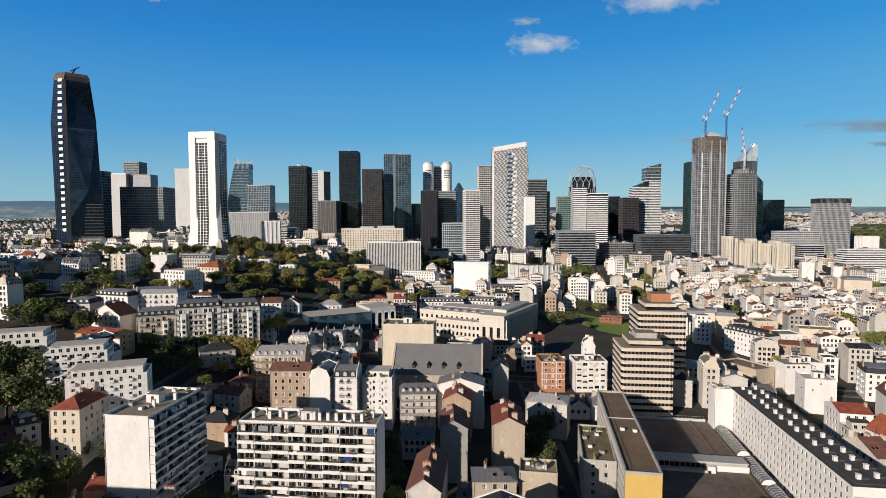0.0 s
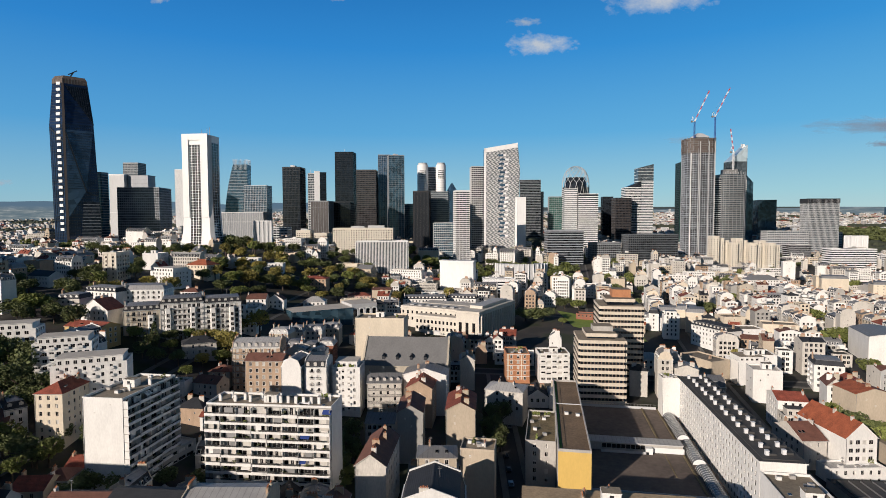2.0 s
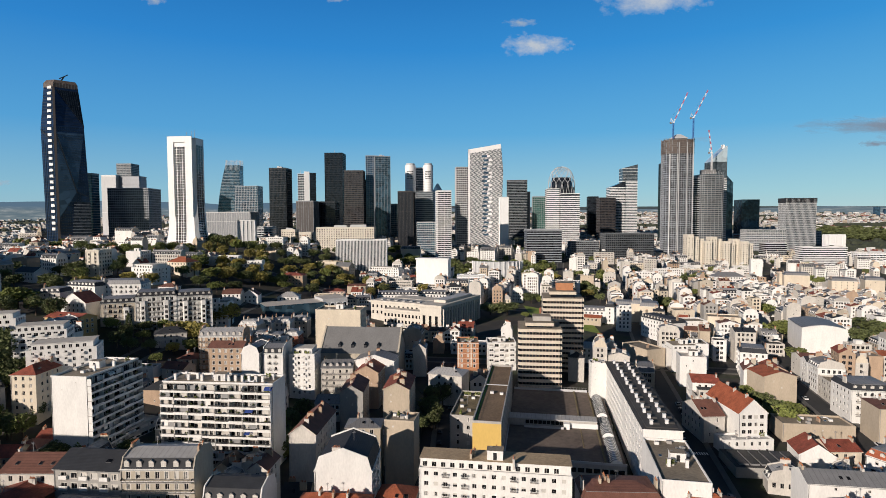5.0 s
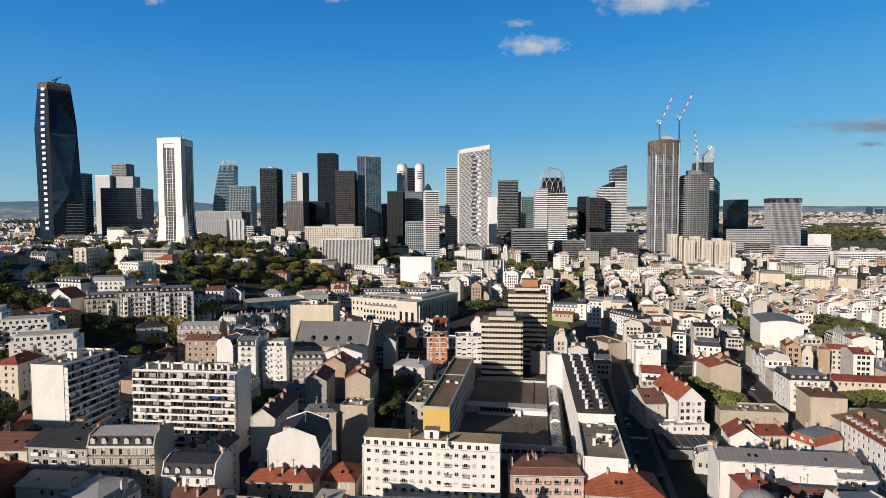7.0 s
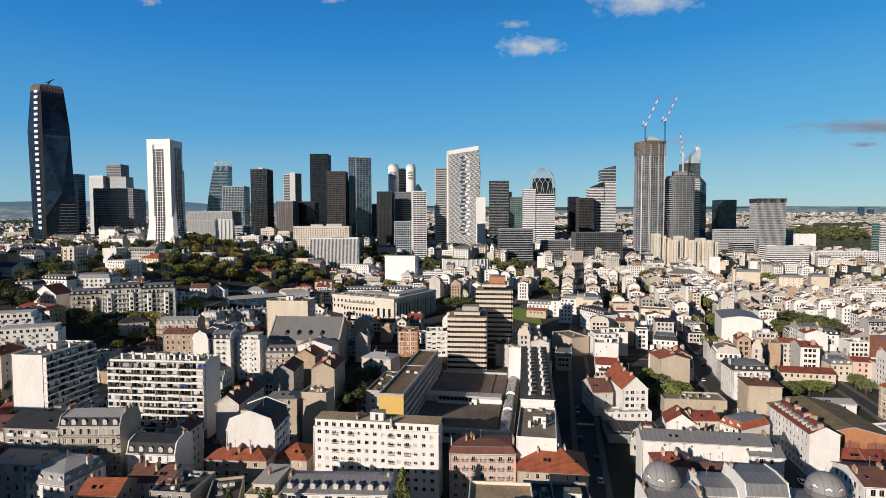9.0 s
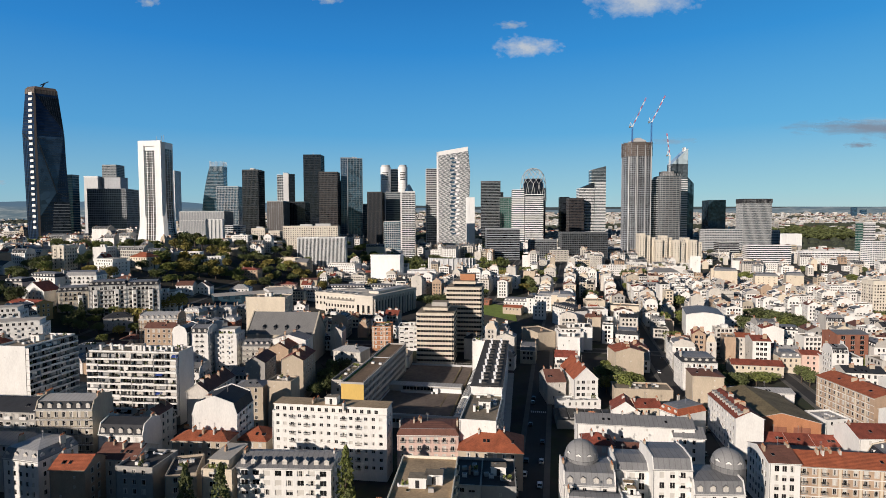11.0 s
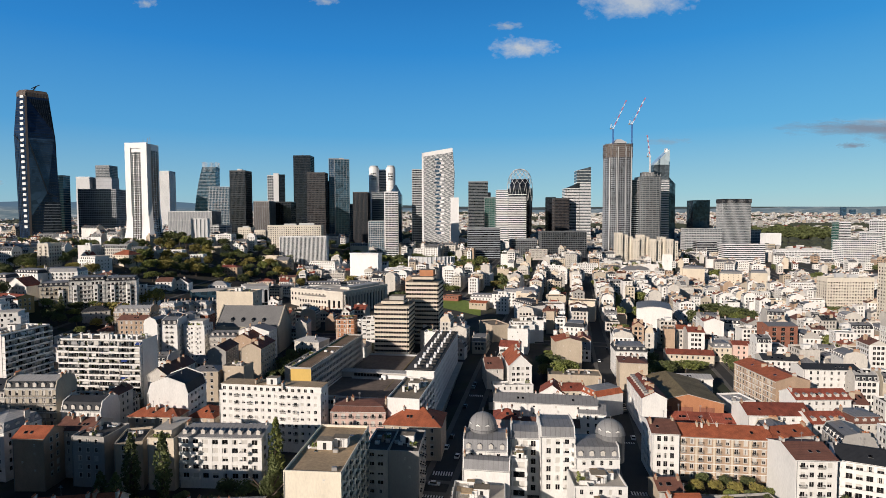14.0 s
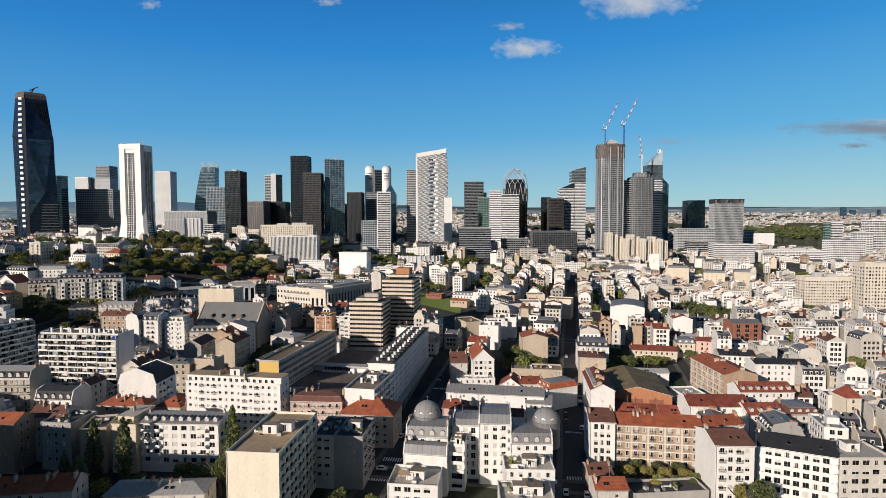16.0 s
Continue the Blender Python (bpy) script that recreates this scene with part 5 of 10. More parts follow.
def dome_tower():
    r, g = local(68, 1238, 9.8, "oval dark tower with a white lattice dome", w=60, d=44)
    h = 152 - g
    p = round_pts(60, 44, 28, 2)
    rings = [(0, [(q[0] * 0.94 + 1.8, q[1] * 0.94 + 1.3) for q in p]), (h, p)]
    b = Build()
    loft(b, rings, "gl_dark")
    part("body", b, r)
    c = Build()
    cx, cy = 30, 22
    lv = []
    for k in range(9):
        t = k / 8 * math.pi / 2
        s = math.cos(t) ** 0.8
        lv.append((h - 30 + (30 if k else 0) + 47 * math.sin(t), [(cx + (q[0] - cx) * max(s, 0.08) * 1.02, cy + (q[1] - cy) * max(s, 0.08) * 1.02) for q in p]))
    n = len(p)
    for k in range(8):
        for i in range(0, n):
            a0 = lv[k][1][i]
            for st in (1, -1):
                a1 = lv[k + 1][1][(i + st) % n]
                if (i + k) % 2 == 0:
                    c.beam((a0[0], a0[1], lv[k][0]), (a1[0], a1[1], lv[k + 1][0]), 0.32, "tw_pale")
    part("lattice_dome", c, r, "white crossing lattice bars")
    c = Build()
    loft(c, [(h, [(cx + (q[0] - cx) * 0.86, cy + (q[1] - cy) * 0.86) for q in p]), (h + 22, [(cx + (q[0] - cx) * 0.7, cy + (q[1] - cy) * 0.7) for q in p])], "gl_dark")
    part("inner_storeys", c, r)


def other_towers():
    r, g = local(198, 1245, 9.8, "white banded tower with a raking higher half", w=62, d=30)
    b = Build()
    q1, q2 = [(0, 0), (34, 0), (34, 28), (0, 28)], [(28, 2), (61, 2), (61, 28), (28, 28)]
    b.prism(q1, 0, lambda x, y: 150 - g + x * 0.4, "gl_dark")
    b.prism(q2, 0, lambda x, y: 192 - g + (x - 28) * 0.25, "gl_grey")
    part("body", b, r)
    c = Build()
    bands(c, [(0, q1), (200, q1)], 2, 152 - g, 3.5, 1.6, "tw_white", 0.3)
    bands(c, [(0, q2), (200, q2)], 2, 166 - g, 3.5, 1.6, "tw_white", 0.3)
    bands(c, [(0, q2), (200, q2)], 170 - g, 194 - g, 7, 0.6, "tw_white", 0.3)
    part("floor_bands", c, r, kind="stuff")
    r, g = local(-750, 1243, 9.8, "glass tower with one curved edge and a lattice crown", w=60, d=30)
    b = Build()
    rings = []
    for k in range(9):
        f = k / 8
        u = 24 * f ** 2.2
        rings.append(((218 - g) * f, [(u, 0), (58, 0), (58, 28), (u, 28)]))
    loft(b, rings, "gl_teal")
    part("body", b, r)
    c = Build()
    bands(c, rings, 2, 205 - g, 3.7, 0.4, "tw_pale", 0.15)
    fins(c, [(0, rings[-1][1]), (300, rings[-1][1])], 205 - g, 231 - g, 3, 0.5, "tw_pale", 0.2)
    part("floor_bands", c, r, kind="stuff")
    r, g = local(-154, 990, 9.8, "dark tower with a pointed glass roof", w=26, d=26)
    b = Build()
    q = [(0, 0), (25, 0), (25, 25), (0, 25)]
    loft(b, [(0, q), (128 - g, q), (148 - g, [(11, 11), (14, 11), (14, 14), (11, 14)])], "gl_blue")
    part("body", b, r)
    c = Build()
    bands(c, [(0, q), (128 - g, q)], 2, 128 - g, 3.6, 0.8, "tw_black", 0.2)
    part("floor_bands", c, r, kind="stuff")
    # terraced cream housing below the unfinished towers
    rnd = random.Random(5)
    for k in range(11):
        u = k * 9.0
        x, y = 262 + u * 0.985, 842 + u * 0.17 + (k % 3) * 6
        tower(x, y, 9.8, 9.6, 15, 55 - k * 0.9 - (k * 5 % 4) * 2.4, "tw_sand", "tw_sand", 2.9, 0.9, 0, label="cream stepped housing block", windows=True)
    # white curved block and the round school building with its colonnade
    r, g = local(-86, 563, -4, "white curved office block with a blank end wall", "office building", w=46, d=16)
    b = Build()
    p = [(36 * k / 8, 1.2 * (2 * k / 8 - 1) ** 2 - 1.2) for k in range(9)]
    q = p + [(a, c + 14) for a, c in reversed(p)]
    b.prism(q, 0, 36 - g, "tw_white", "tw_pale")
    b.prism(swell(q, 0.8), 36 - g, 37.5 - g, "tw_white", "tw_pale")
    part("body", b, r)
    r, g = local(-30, 632, 9.8, "semicircular building with a colonnade and pale roof", "office building", w=50, d=30)
    b = Build()
    c = Build()
    h = 28 - g
    pts = [(math.cos(math.pi + math.pi * k / 16) * 30 + 30, math.sin(math.pi + math.pi * k / 16) * 18 + 22) for k in range(17)]
    inn = [(30 + (a - 30) * 0.55, 22 + (e - 22) * 0.55) for a, e in pts]
    b.prism(pts + inn[::-1], 0, h, "tw_pale", "zinc_pale")
    part("body", b, r)
    for k in range(17):
        c = Build()
        px, py = 30 + (pts[k][0] - 30) * 1.04, 22 + (pts[k][1] - 22) * 1.04
        c.box(px - 0.5, py - 0.5, 0, px + 0.5, py + 0.5, h + 0.6, "tw_white")
        part("column", c, r)


folded_tower()
flared_tower()
slanted_tower()
unfinished_tower()
round_pair()
dome_tower()
other_towers()
tower(-577.7, 653.5, 0, 8.4, 12, 145.3, "gl_teal", "tw_grey", 3.6, 1.0, 0, label="slim grey glass office tower with pale floor lines")
tower(-680.2, 794.8, 8, 25, 30, 155.6, "tw_pale", "tw_white", 60, 0.4, 0, label="plain pale slab end of a great office arch")
# darker part of the same arch, its shade given as grey colour
tower(-655.2, 806.5, 8, 34, 22, 154.4, "tw_slab", "tw_grey", 7.2, 0.5, 0, label="grey upper beam of a great office arch")
tower(-863.7, 1046.7, 8, 32.3, 30, 204.0, "gl_grey", "tw_grey", 3.6, 1.8, 3.0, label="grey patterned tower rising behind an office block")
tower(-557.2, 666.9, 14, 55.7, 40, 125.3, "gl_slab", "tw_slab", 3.5, 1.0, 2.6, label="dark grey office slab with a close window grid")
tower(-1160.8, 1630.1, 6, 56.0, 40, 247.3, "tw_pale", "tw_white", 3.2, 0.5, 3.0, label="pale concrete housing tower with plain sides")
tower(-594.2, 1064.9, 6, 47.9, 30, 152.6, "gl_teal", "tw_pale", 3.6, 0.5, 3.4, label="glass office tower with pale mullions")
tower(-452.7, 732.6, 4, 74.3, 30, 91.5, "tw_grey", "tw_pale", 40, 0.6, 2.6, label="long low office building with upright fins")
tower(-353.9, 751.2, 6, 25.5, 26, 157.2, "gl_black", "tw_black", 3.5, 0.8, 2.0, label="black glass office tower with a roof plant", hut=True)
tower(-461.0, 1085.2, 24, 13, 20, 178, "gl_grey", "tw_white", 3.5, 0.9, 4.0, label="pale glass tower half with a mast", mast=True)
tower(-448.6, 1089.5, 24, 11, 22, 182.5, "tw_white", "tw_white", 60, 0.3, 0, label="plain white upright slab of a tower")
tower(-438.2, 1094.5, 24, 13, 24, 180, "gl_black", "tw_black", 3.5, 0.8, 0, label="dark glass tower half with black floors")
tower(-415.0, 1121.5, 8, 38.9, 34, 225.1, "gl_black", "tw_black", 3.8, 0.9, 2.6, label="tall black office tower", mast=True)
tower(-300.2, 727.0, 6, 25.0, 28, 106.4, "tw_brown", "tw_grey", 60, 0.4, 3.2, label="brown office tower with upright piers")
tower(-282.7, 761.5, 6, 27.4, 24, 106.6, "gl_black", "tw_black", 3.5, 0.8, 2.4, label="low dark glass office tower")
tower(-312.6, 961.1, 10, 35.3, 28, 171.1, "gl_dark", "tw_brown", 3.6, 1.5, 2.6, label="dark brown office tower with a window grid")
tower(-290.9, 1016.7, 6, 22.0, 24, 157.4, "gl_black", "tw_black", 3.6, 1.2, 0, label="black tower with horizontal bands")
tower(-285.5, 1007.9, 16, 22.9, 24, 203.2, "gl_blue", "tw_grey", 3.8, 0.4, 3.0, label="blue glass tower behind a taller one")
tower(-243.4, 931.5, 22, 26.9, 26, 192.7, "gl_teal", "tw_grey", 3.6, 0.3, 5.0, label="tall blue-grey glass tower with pale mullions", hut=True)
tower(-229.7, 973.8, 6, 19.7, 24, 108.8, "gl_teal", "tw_grey", 3.6, 0.8, 3, label="lower teal glass office tower")
tower(-216.9, 1135.2, 0, 20.5, 18, 190.2, "gl_grey", "tw_pale", 3.6, 0.9, 0, label="glass link block between two round towers")
tower(-183.7, 860.5, 6, 25.5, 26, 125.9, "tw_black", "tw_brown", 70, 0.4, 2.2, label="dark brown tower with close upright ribs")
tower(-166.4, 915.1, 4, 29.9, 26, 127.5, "gl_grey", "tw_grey", 3.4, 1.3, 0, label="grey office tower with horizontal bands")
tower(-141.5, 815.1, 4, 30.9, 26, 75.1, "gl_teal", "tw_pale", 3.6, 0.7, 3, label="low glass office building with a white top")
tower(-101.6, 777.0, 20, 20.4, 18, 121.6, "gl_dark", "tw_white", 2.9, 1.3, 5.0, label="slender white housing tower with balcony bands")
tower(-104.6, 981.7, 14, 22.4, 26, 175.2, "gl_dark", "tw_pale", 3.4, 1.4, 3.2, label="pale concrete tower with a window grid")
tower(-29.0, 1255.1, 4, 46.5, 34, 169.3, "gl_dark", "tw_grey", 3.6, 0.9, 0, label="dark glass tower with pale floor lines")
tower(-21.2, 937.1, 10, 14.2, 30, 117.7, "tw_white", "tw_white", 60, 0.2, 4, label="blank white slab building")
tower(14.1, 1262.1, 4, 9.5, 20, 142.7, "tw_black", "tw_black", 60, 0.3, 3, label="thin black tower among offices")
tower(33.0, 1019.8, 4, 23.1, 26, 121.3, "gl_green", "tw_grey", 3.6, 0.5, 3, label="green glass office block")
tower(58.8, 982.9, 6, 21.8, 30, 133.3, "gl_grey", "tw_white", 3.5, 1.7, 0, label="white office tower with rounded corner and bands")
tower(82.7, 975.8, 6, 33.0, 34, 124.0, "gl_dark", "tw_white", 3.5, 1.7, 0, label="white banded office tower")
tower(156.2, 1295.9, 4, 22.5, 24, 131.4, "gl_dark", "tw_black", 3.6, 1.0, 3, label="dark glass office tower")
tower(174.0, 1215.1, 10, 33.5, 28, 125.6, "gl_dark", "tw_brown", 3.5, 1.4, 2.8, label="brown office tower with a window grid")
tower(298.4, 1199.9, 4, 16.7, 30, 196.1, "gl_green", "tw_black", 3.7, 1.0, 2.2, label="dark green glass tower")
tower(517.0, 1394.0, 6, 40.7, 40, 124.2, "gl_teal", "tw_black", 60, 0.4, 2.2, label="black office block with upright ribs")
tower(496.5, 1098.0, 13, 58, 22, 116.2, "gl_grey", "tw_pale", 3.3, 0.6, 2.2, label="office block with a dark roof storey", cap=True)
tower(-182.5, 575.4, 14, 57.4, 22, 55.7, "gl_grey", "tw_white", 60, 0.4, 1.6, label="wide grey office slab with close upright fins")
tower(-240.7, 656.9, 8, 75.8, 16, 69.2, "tw_sand", "tw_sand", 2.9, 0.9, 3.4, label="long cream housing slab", windows=True, hut=True)
tower(-306.0, 690.2, 8, 19.1, 16, 65.7, "tw_sand", "tw_sand", 2.9, 0.9, 3.4, label="cream housing block with small windows", windows=True, hut=True)
tower(-281.9, 694.7, 8, 23.9, 14, 61.9, "tw_sand", "tw_sand", 2.9, 0.9, 3.4, label="low cream housing block", windows=True)
tower(-301.0, 570.4, 24, 18.4, 16, 78.8, "tw_pale", "tw_white", 60, 0.3, 4, label="white housing slab with blank end")
tower(-314.6, 632.3, 10, 22.7, 18, 70.3, "gl_dark", "tw_pale", 3.0, 1.3, 4, label="housing block with pale balcony bands")
tower(28.3, 796.1, 10, 51.3, 26, 63.7, "gl_dark", "tw_slab", 3.5, 1.2, 0, label="white banded office block with a rounded end")
tower(144.0, 829.7, 10, 72.1, 30, 57.4, "gl_dark", "tw_dim", 3.4, 1.0, 2.8, label="grey office block with a window grid")
tower(94.5, 842.4, 10, 42.6, 24, 44.5, "gl_dark", "tw_grey", 3.4, 1.2, 3.0, label="low pale office block")
tower(-38.8, 550.9, 8, 30.9, 18, 19.0, "gl_dark", "tw_white", 3.0, 1.6, 0, label="white office building with window bands")
tower(-281.2, 599.4, 4, 57.7, 18, 49.9, "gl_dark", "tw_pale", 3.5, 1.5, 0, label="low school building with pale bands")
tower(435.8, 881.0, 8, 63.9, 22, 35.5, "gl_dark", "tw_white", 3.2, 1.7, 0, label="white rounded office building with window bands")
tower(425.2, 1087.7, 6, 71.2, 24, 57.8, "gl_grey", "tw_pale", 3.3, 1.4, 3, label="office building with pale frames")
tower(420.9, 983.4, 6, 33.8, 22, 37.1, "gl_dark", "tw_pale", 3.2, 1.0, 0, label="office building under completion with open floors")
tower(581.3, 1215.1, 6, 29.7, 22, 53.4, "gl_grey", "tw_pale", 3.3, 1.4, 3, label="grey office block with pale frames")
tower(602.1, 1168.0, 6, 30.5, 20, 47.2, "tw_white", "tw_white", 60, 0.4, 4, label="white slab block with a blank gable")
tower(529.9, 923.8, 6, 87.5, 14, 24.8, "gl_dark", "tw_white", 2.9, 1.5, 4.4, label="white housing slab with dark balcony openings", hut=True)
tower(691.0, 1064.0, 10, 20, 16, 70.5, "gl_dark", "tw_white", 3.0, 1.4, 0, label="white banded housing tower with balconies")
tower(612.6, 888.4, 20, 60.6, 20, 42.0, "gl_grey", "tw_white", 2.9, 1.5, 4.0, label="white housing tower with a blank end wall")
tower(680.0, 1062.0, 10, 9, 7, 71.0, "gl_green", "tw_pale", 3.0, 0.5, 0, label="white and green housing tower")
tower(737.0, 1030.7, 8, 62, 22, 75.0, "gl_dark", "tw_white", 3.0, 1.3, 4.0, label="tall white housing slab with loggias")
tower(705.0, 1005.0, 8, 26, 18, 52.0, "gl_grey", "tw_white", 3.0, 1.5, 5.0, label="white housing block with a grey window grid", hut=True)
tower(414.3, 510.0, 6, 42.8, 16, 19.1, "tw_sand", "tw_sand", 2.8, 0.4, 6.4, label="cream housing slab with loggias", hut=True, windows=True)
tower(428.6, 436.1, 6, 40.2, 16, 38.1, "tw_sand", "tw_sand", 2.8, 0.4, 6.4, label="tall cream housing slab with loggias", windows=True)
tower(-284.0, 330.0, 10, 9.3, 16, 56.6, "tw_sand", "tw_sand", 3.0, 0.9, 3.0, label="stone apartment house with a corner turret", windows=True)


# ---- the special buildings of the near quarter ----
def banded_office():
    """Two stepped office towers with pale concrete bands on a shared podium."""
    for x, y, a, w, d, top, hutz in ((37.8, 257.5, 3, 21, 22, 21.6, 2.6), (50.4, 290, 2, 21.5, 24, 34, 4.4)):
        g = -11
        footprint(x, y, a, w, d, 3)
        r = place("office_building", x, y, g, a, "stepped brown office tower with pale concrete bands", "office building")
        h = top - g
        pts = [(0, 1), (1, 0), (w, 0), (w, d), (0, d)]
        rings = [(0, pts), (h, pts)]
        b = Build()
        loft(b, rings, "office_brown", "gravel")
        part("body", b, r)
        k = 0
        z = 3.0
        while z < h:
            c = Build()
            o = 0.9
            q = swell(pts, o)
            c.prism(q, z, z + 1.6, "bandstone", "gravel")
            c.face([(p[0], p[1], z) for p in reversed(q)], "bandstone")
            part("concrete_band", c, r)
            z += 2.9
            k += 1
        c = Build()
        fins(c, rings, 0, h, 1.6, 1.15, "gl_black", 0.1)
        part("mullions", c, r, kind="stuff")
        c = Build()
        q = [(4, 4), (w - 4, 4), (w - 4, d - 4), (4, d - 4)]
        c.prism(q, h, h + 2.2, "gl_black")
        c.prism(swell(q, 1.2), h + 1.9, h + 3.6, "bandstone", "gravel")
        part("top_storey", c, r)
        c = Build()
        c.box(w * 0.35, d * 0.4, h + 3.4, w * 0.8, d * 0.8, h + 3.4 + hutz, "brick_orange" if top > 30 else "concrete", top="gravel")
        part("lift_house", c, r)


def yellow_school():
    x, y, a, w, d, top, g = 25.0, 162.9, 0, 10.2, 77, 7.5, -14
    footprint(x, y, a, w, d, 2)
    r = place("school_building", x, y, g, a, "long school block with a yellow end wall and mossy roof", "school")
    h = top - g
    b = Build()
    rows = [(h - 3.1 - 3.2 * k, 1.7) for k in range(6)][::-1]
    cols = [(1.6 + 2.05 * k, 1.5) for k in range(36)]
    sd = sides(w, d)
    facade(b, sd["f"], -1, h, "yellow", [], [])
    at = facade(b, sd["l"], -1, h, "concrete", rows, cols, 0.5)
    at2 = facade(b, sd["r"], -1, h, "concrete", rows, cols, 0.5)
    facade(b, sd["b"], -1, h, "concrete", [], [])
    part("wall", b, r)
    for face in (at, at2):
        wb = Build()
        for wz, wh in rows:
            for cm, cw in cols:
                add_window(wb, 1.5, 1.7, "window_frame", lambda ax, ay, az, cm=cm, wz=wz, face=face: face(cm + ax, 0.45 + ay, wz + az))
        part("windows", wb, r, kind="stuff")
    b = Build()
    b.face([(0, 0, h - 0.4), (w, 0, h - 0.4), (w, d, h - 0.4), (0, d, h - 0.4)], "schoolroof")
    for q in ((0, 0, w, 0.3), (0, d - 0.3, w, d), (0, 0.3, 0.3, d - 0.3), (w - 0.3, 0.3, w, d - 0.3)):
        b.box(q[0] - 0.05, q[1] - 0.05, h - 0.5, q[2] + 0.05, q[3] + 0.05, h + 0.35, "concrete", True)
    part("roof", b, r)
    b = Build()
    b.beam((0.3, d * 0.58, h + 0.1), (w - 0.3, d * 0.58, h + 0.1), 0.16, "tw_pale")
    b.box(0.5, 0.6, h - 0.38, 1.3, d - 0.6, h - 0.3, "lawn")
    part("roof_pipe", b, r, "pale pipe across the roof")
    b = Build()
    for u in (0.15, w - 0.15):
        b.beam((u, 0.2, h + 1.2), (u, d - 0.2, h + 1.2), 0.04, "rail_grey")
        for k in range(33):
            b.beam((u, 0.2 + k * (d - 0.4) / 32, h + 0.3), (u, 0.2 + k * (d - 0.4) / 32, h + 1.2), 0.035, "rail_grey")
    part("roof_rail", b, r)
    attach("roof_unit", vent_mesh("unit", "white"), r, 4, 34, h - 0.35)
    attach("roof_unit", vent_mesh("unit", "white"), r, 8, 33, h - 0.35)
    # podium hall with courts on its roof
    g = -14
    r = place("podium_hall", 35.6, 168.4, g, 0, "low flat school hall with dark roof courts", "school")
    footprint(35.6, 128, 0, 43, 124, 0)
    for nm, v0, v1 in (("front_hall", 0, 34), ("rear_hall", 40, 84)):
        b = Build()
        b.box(0, v0, -1, 43, v1, 6.5, "concrete", top="courtroof")
        part(nm, b, r)
    b = Build()
    for k in range(15):
        b.box(1.5 + k * 2.75, -0.06, 3.4, 3.7 + k * 2.75, 0.1, 5.0, "pane", True)
    part("front_glazing", b, r, "strip of dark windows")
    # corridor between the courts: glazed gallery and a bright parapet
    b = Build()
    b.box(0, 34.2, -1, 36, 39.8, 9.4, "concrete", top="zinc_pale")
    b.box(-0.2, 33.9, 9.4, 36.2, 40, 9.7, "tw_pale", True, "zinc_pale")
    part("corridor", b, r)
    for k in range(9):
        b = Build()
        b.box(7 + k * 1.75, 34.08, 7.4, 8.5 + k * 1.75, 34.3, 8.9, "pane", True)
        part("corridor_window", b, r)
    b = Build()
    b.box(6.4, 31.8, 6.5, 23.6, 32.1, 7.4, "tw_pale", True)
    b.box(22.6, 31.8, 6.5, 25, 34, 8.8, "tw_white", True)
    part("gallery_rail", b, r, "pale gallery parapet")
    b = Build()
    b.box(25, 33.6, 6.6, 36.4, 33.9, 8.6, "tw_white", True)
    part("white_parapet", b, r, "bright white parapet wall")
    for q in ((0, 0, 43, 0.35, 7.3), (0, 0.4, 0.35, 33.5, 7.1), (0, 83.6, 36, 84, 7.6), (29.3, 40.2, 30.0, 83.4, 6.9), (36.0, 40.2, 36.6, 83.4, 6.9), (35.6, 0.6, 36.3, 33, 6.9), (29.2, 14, 29.6, 33, 6.6)):
        b = Build()
        b.box(q[0], q[1], 6.5, q[2], q[3], q[4], "tw_pale" if q[4] > 7 else "mossy", True)
        part("parapet", b, r)
    b = Build()
    for k in range(25):
        b.beam((0.4 + k * 1.45, 83.8, 7.6), (0.4 + k * 1.45, 83.8, 8.6), 0.04, "rail_grey")
    b.beam((0.2, 83.8, 8.6), (36, 83.8, 8.6), 0.05, "rail_grey")
    part("roof_rail", b, r, "grey steel rail")
    # barrel rooflights in a row along the edge
    for v0, v1 in ((-1.6, 22), (25.5, 44.5), (48.5, 78)):
        b = Build()
        arc = [(39.6 - 2.3 * math.cos(math.pi * k / 8), 6.6 + 1.9 * math.sin(math.pi * k / 8)) for k in range(9)]
        for (u0, z0), (u1, z1) in zip(arc, arc[1:]):
            b.face([(u0, max(0.1, v0), z0), (u1, max(0.1, v0), z1), (u1, v1, z1), (u0, v1, z0)], "vault_glass")
        for v in (max(0.1, v0), v1):
            b.face([(u, v, z) for u, z in arc], "tw_white")
        n = int((v1 - v0) / 1.5)
        for k in range(n + 1):
            v = max(0.1, v0) + (v1 - max(0.1, v0)) * k / n
            for (u0, z0), (u1, z1) in zip(arc, arc[1:]):
                b.beam((u0, v, z0 + 0.02), (u1, v, z1 + 0.02), 0.04, "tw_pale")
        part("barrel_rooflight", b, r, "glazed barrel rooflight with white ribs")


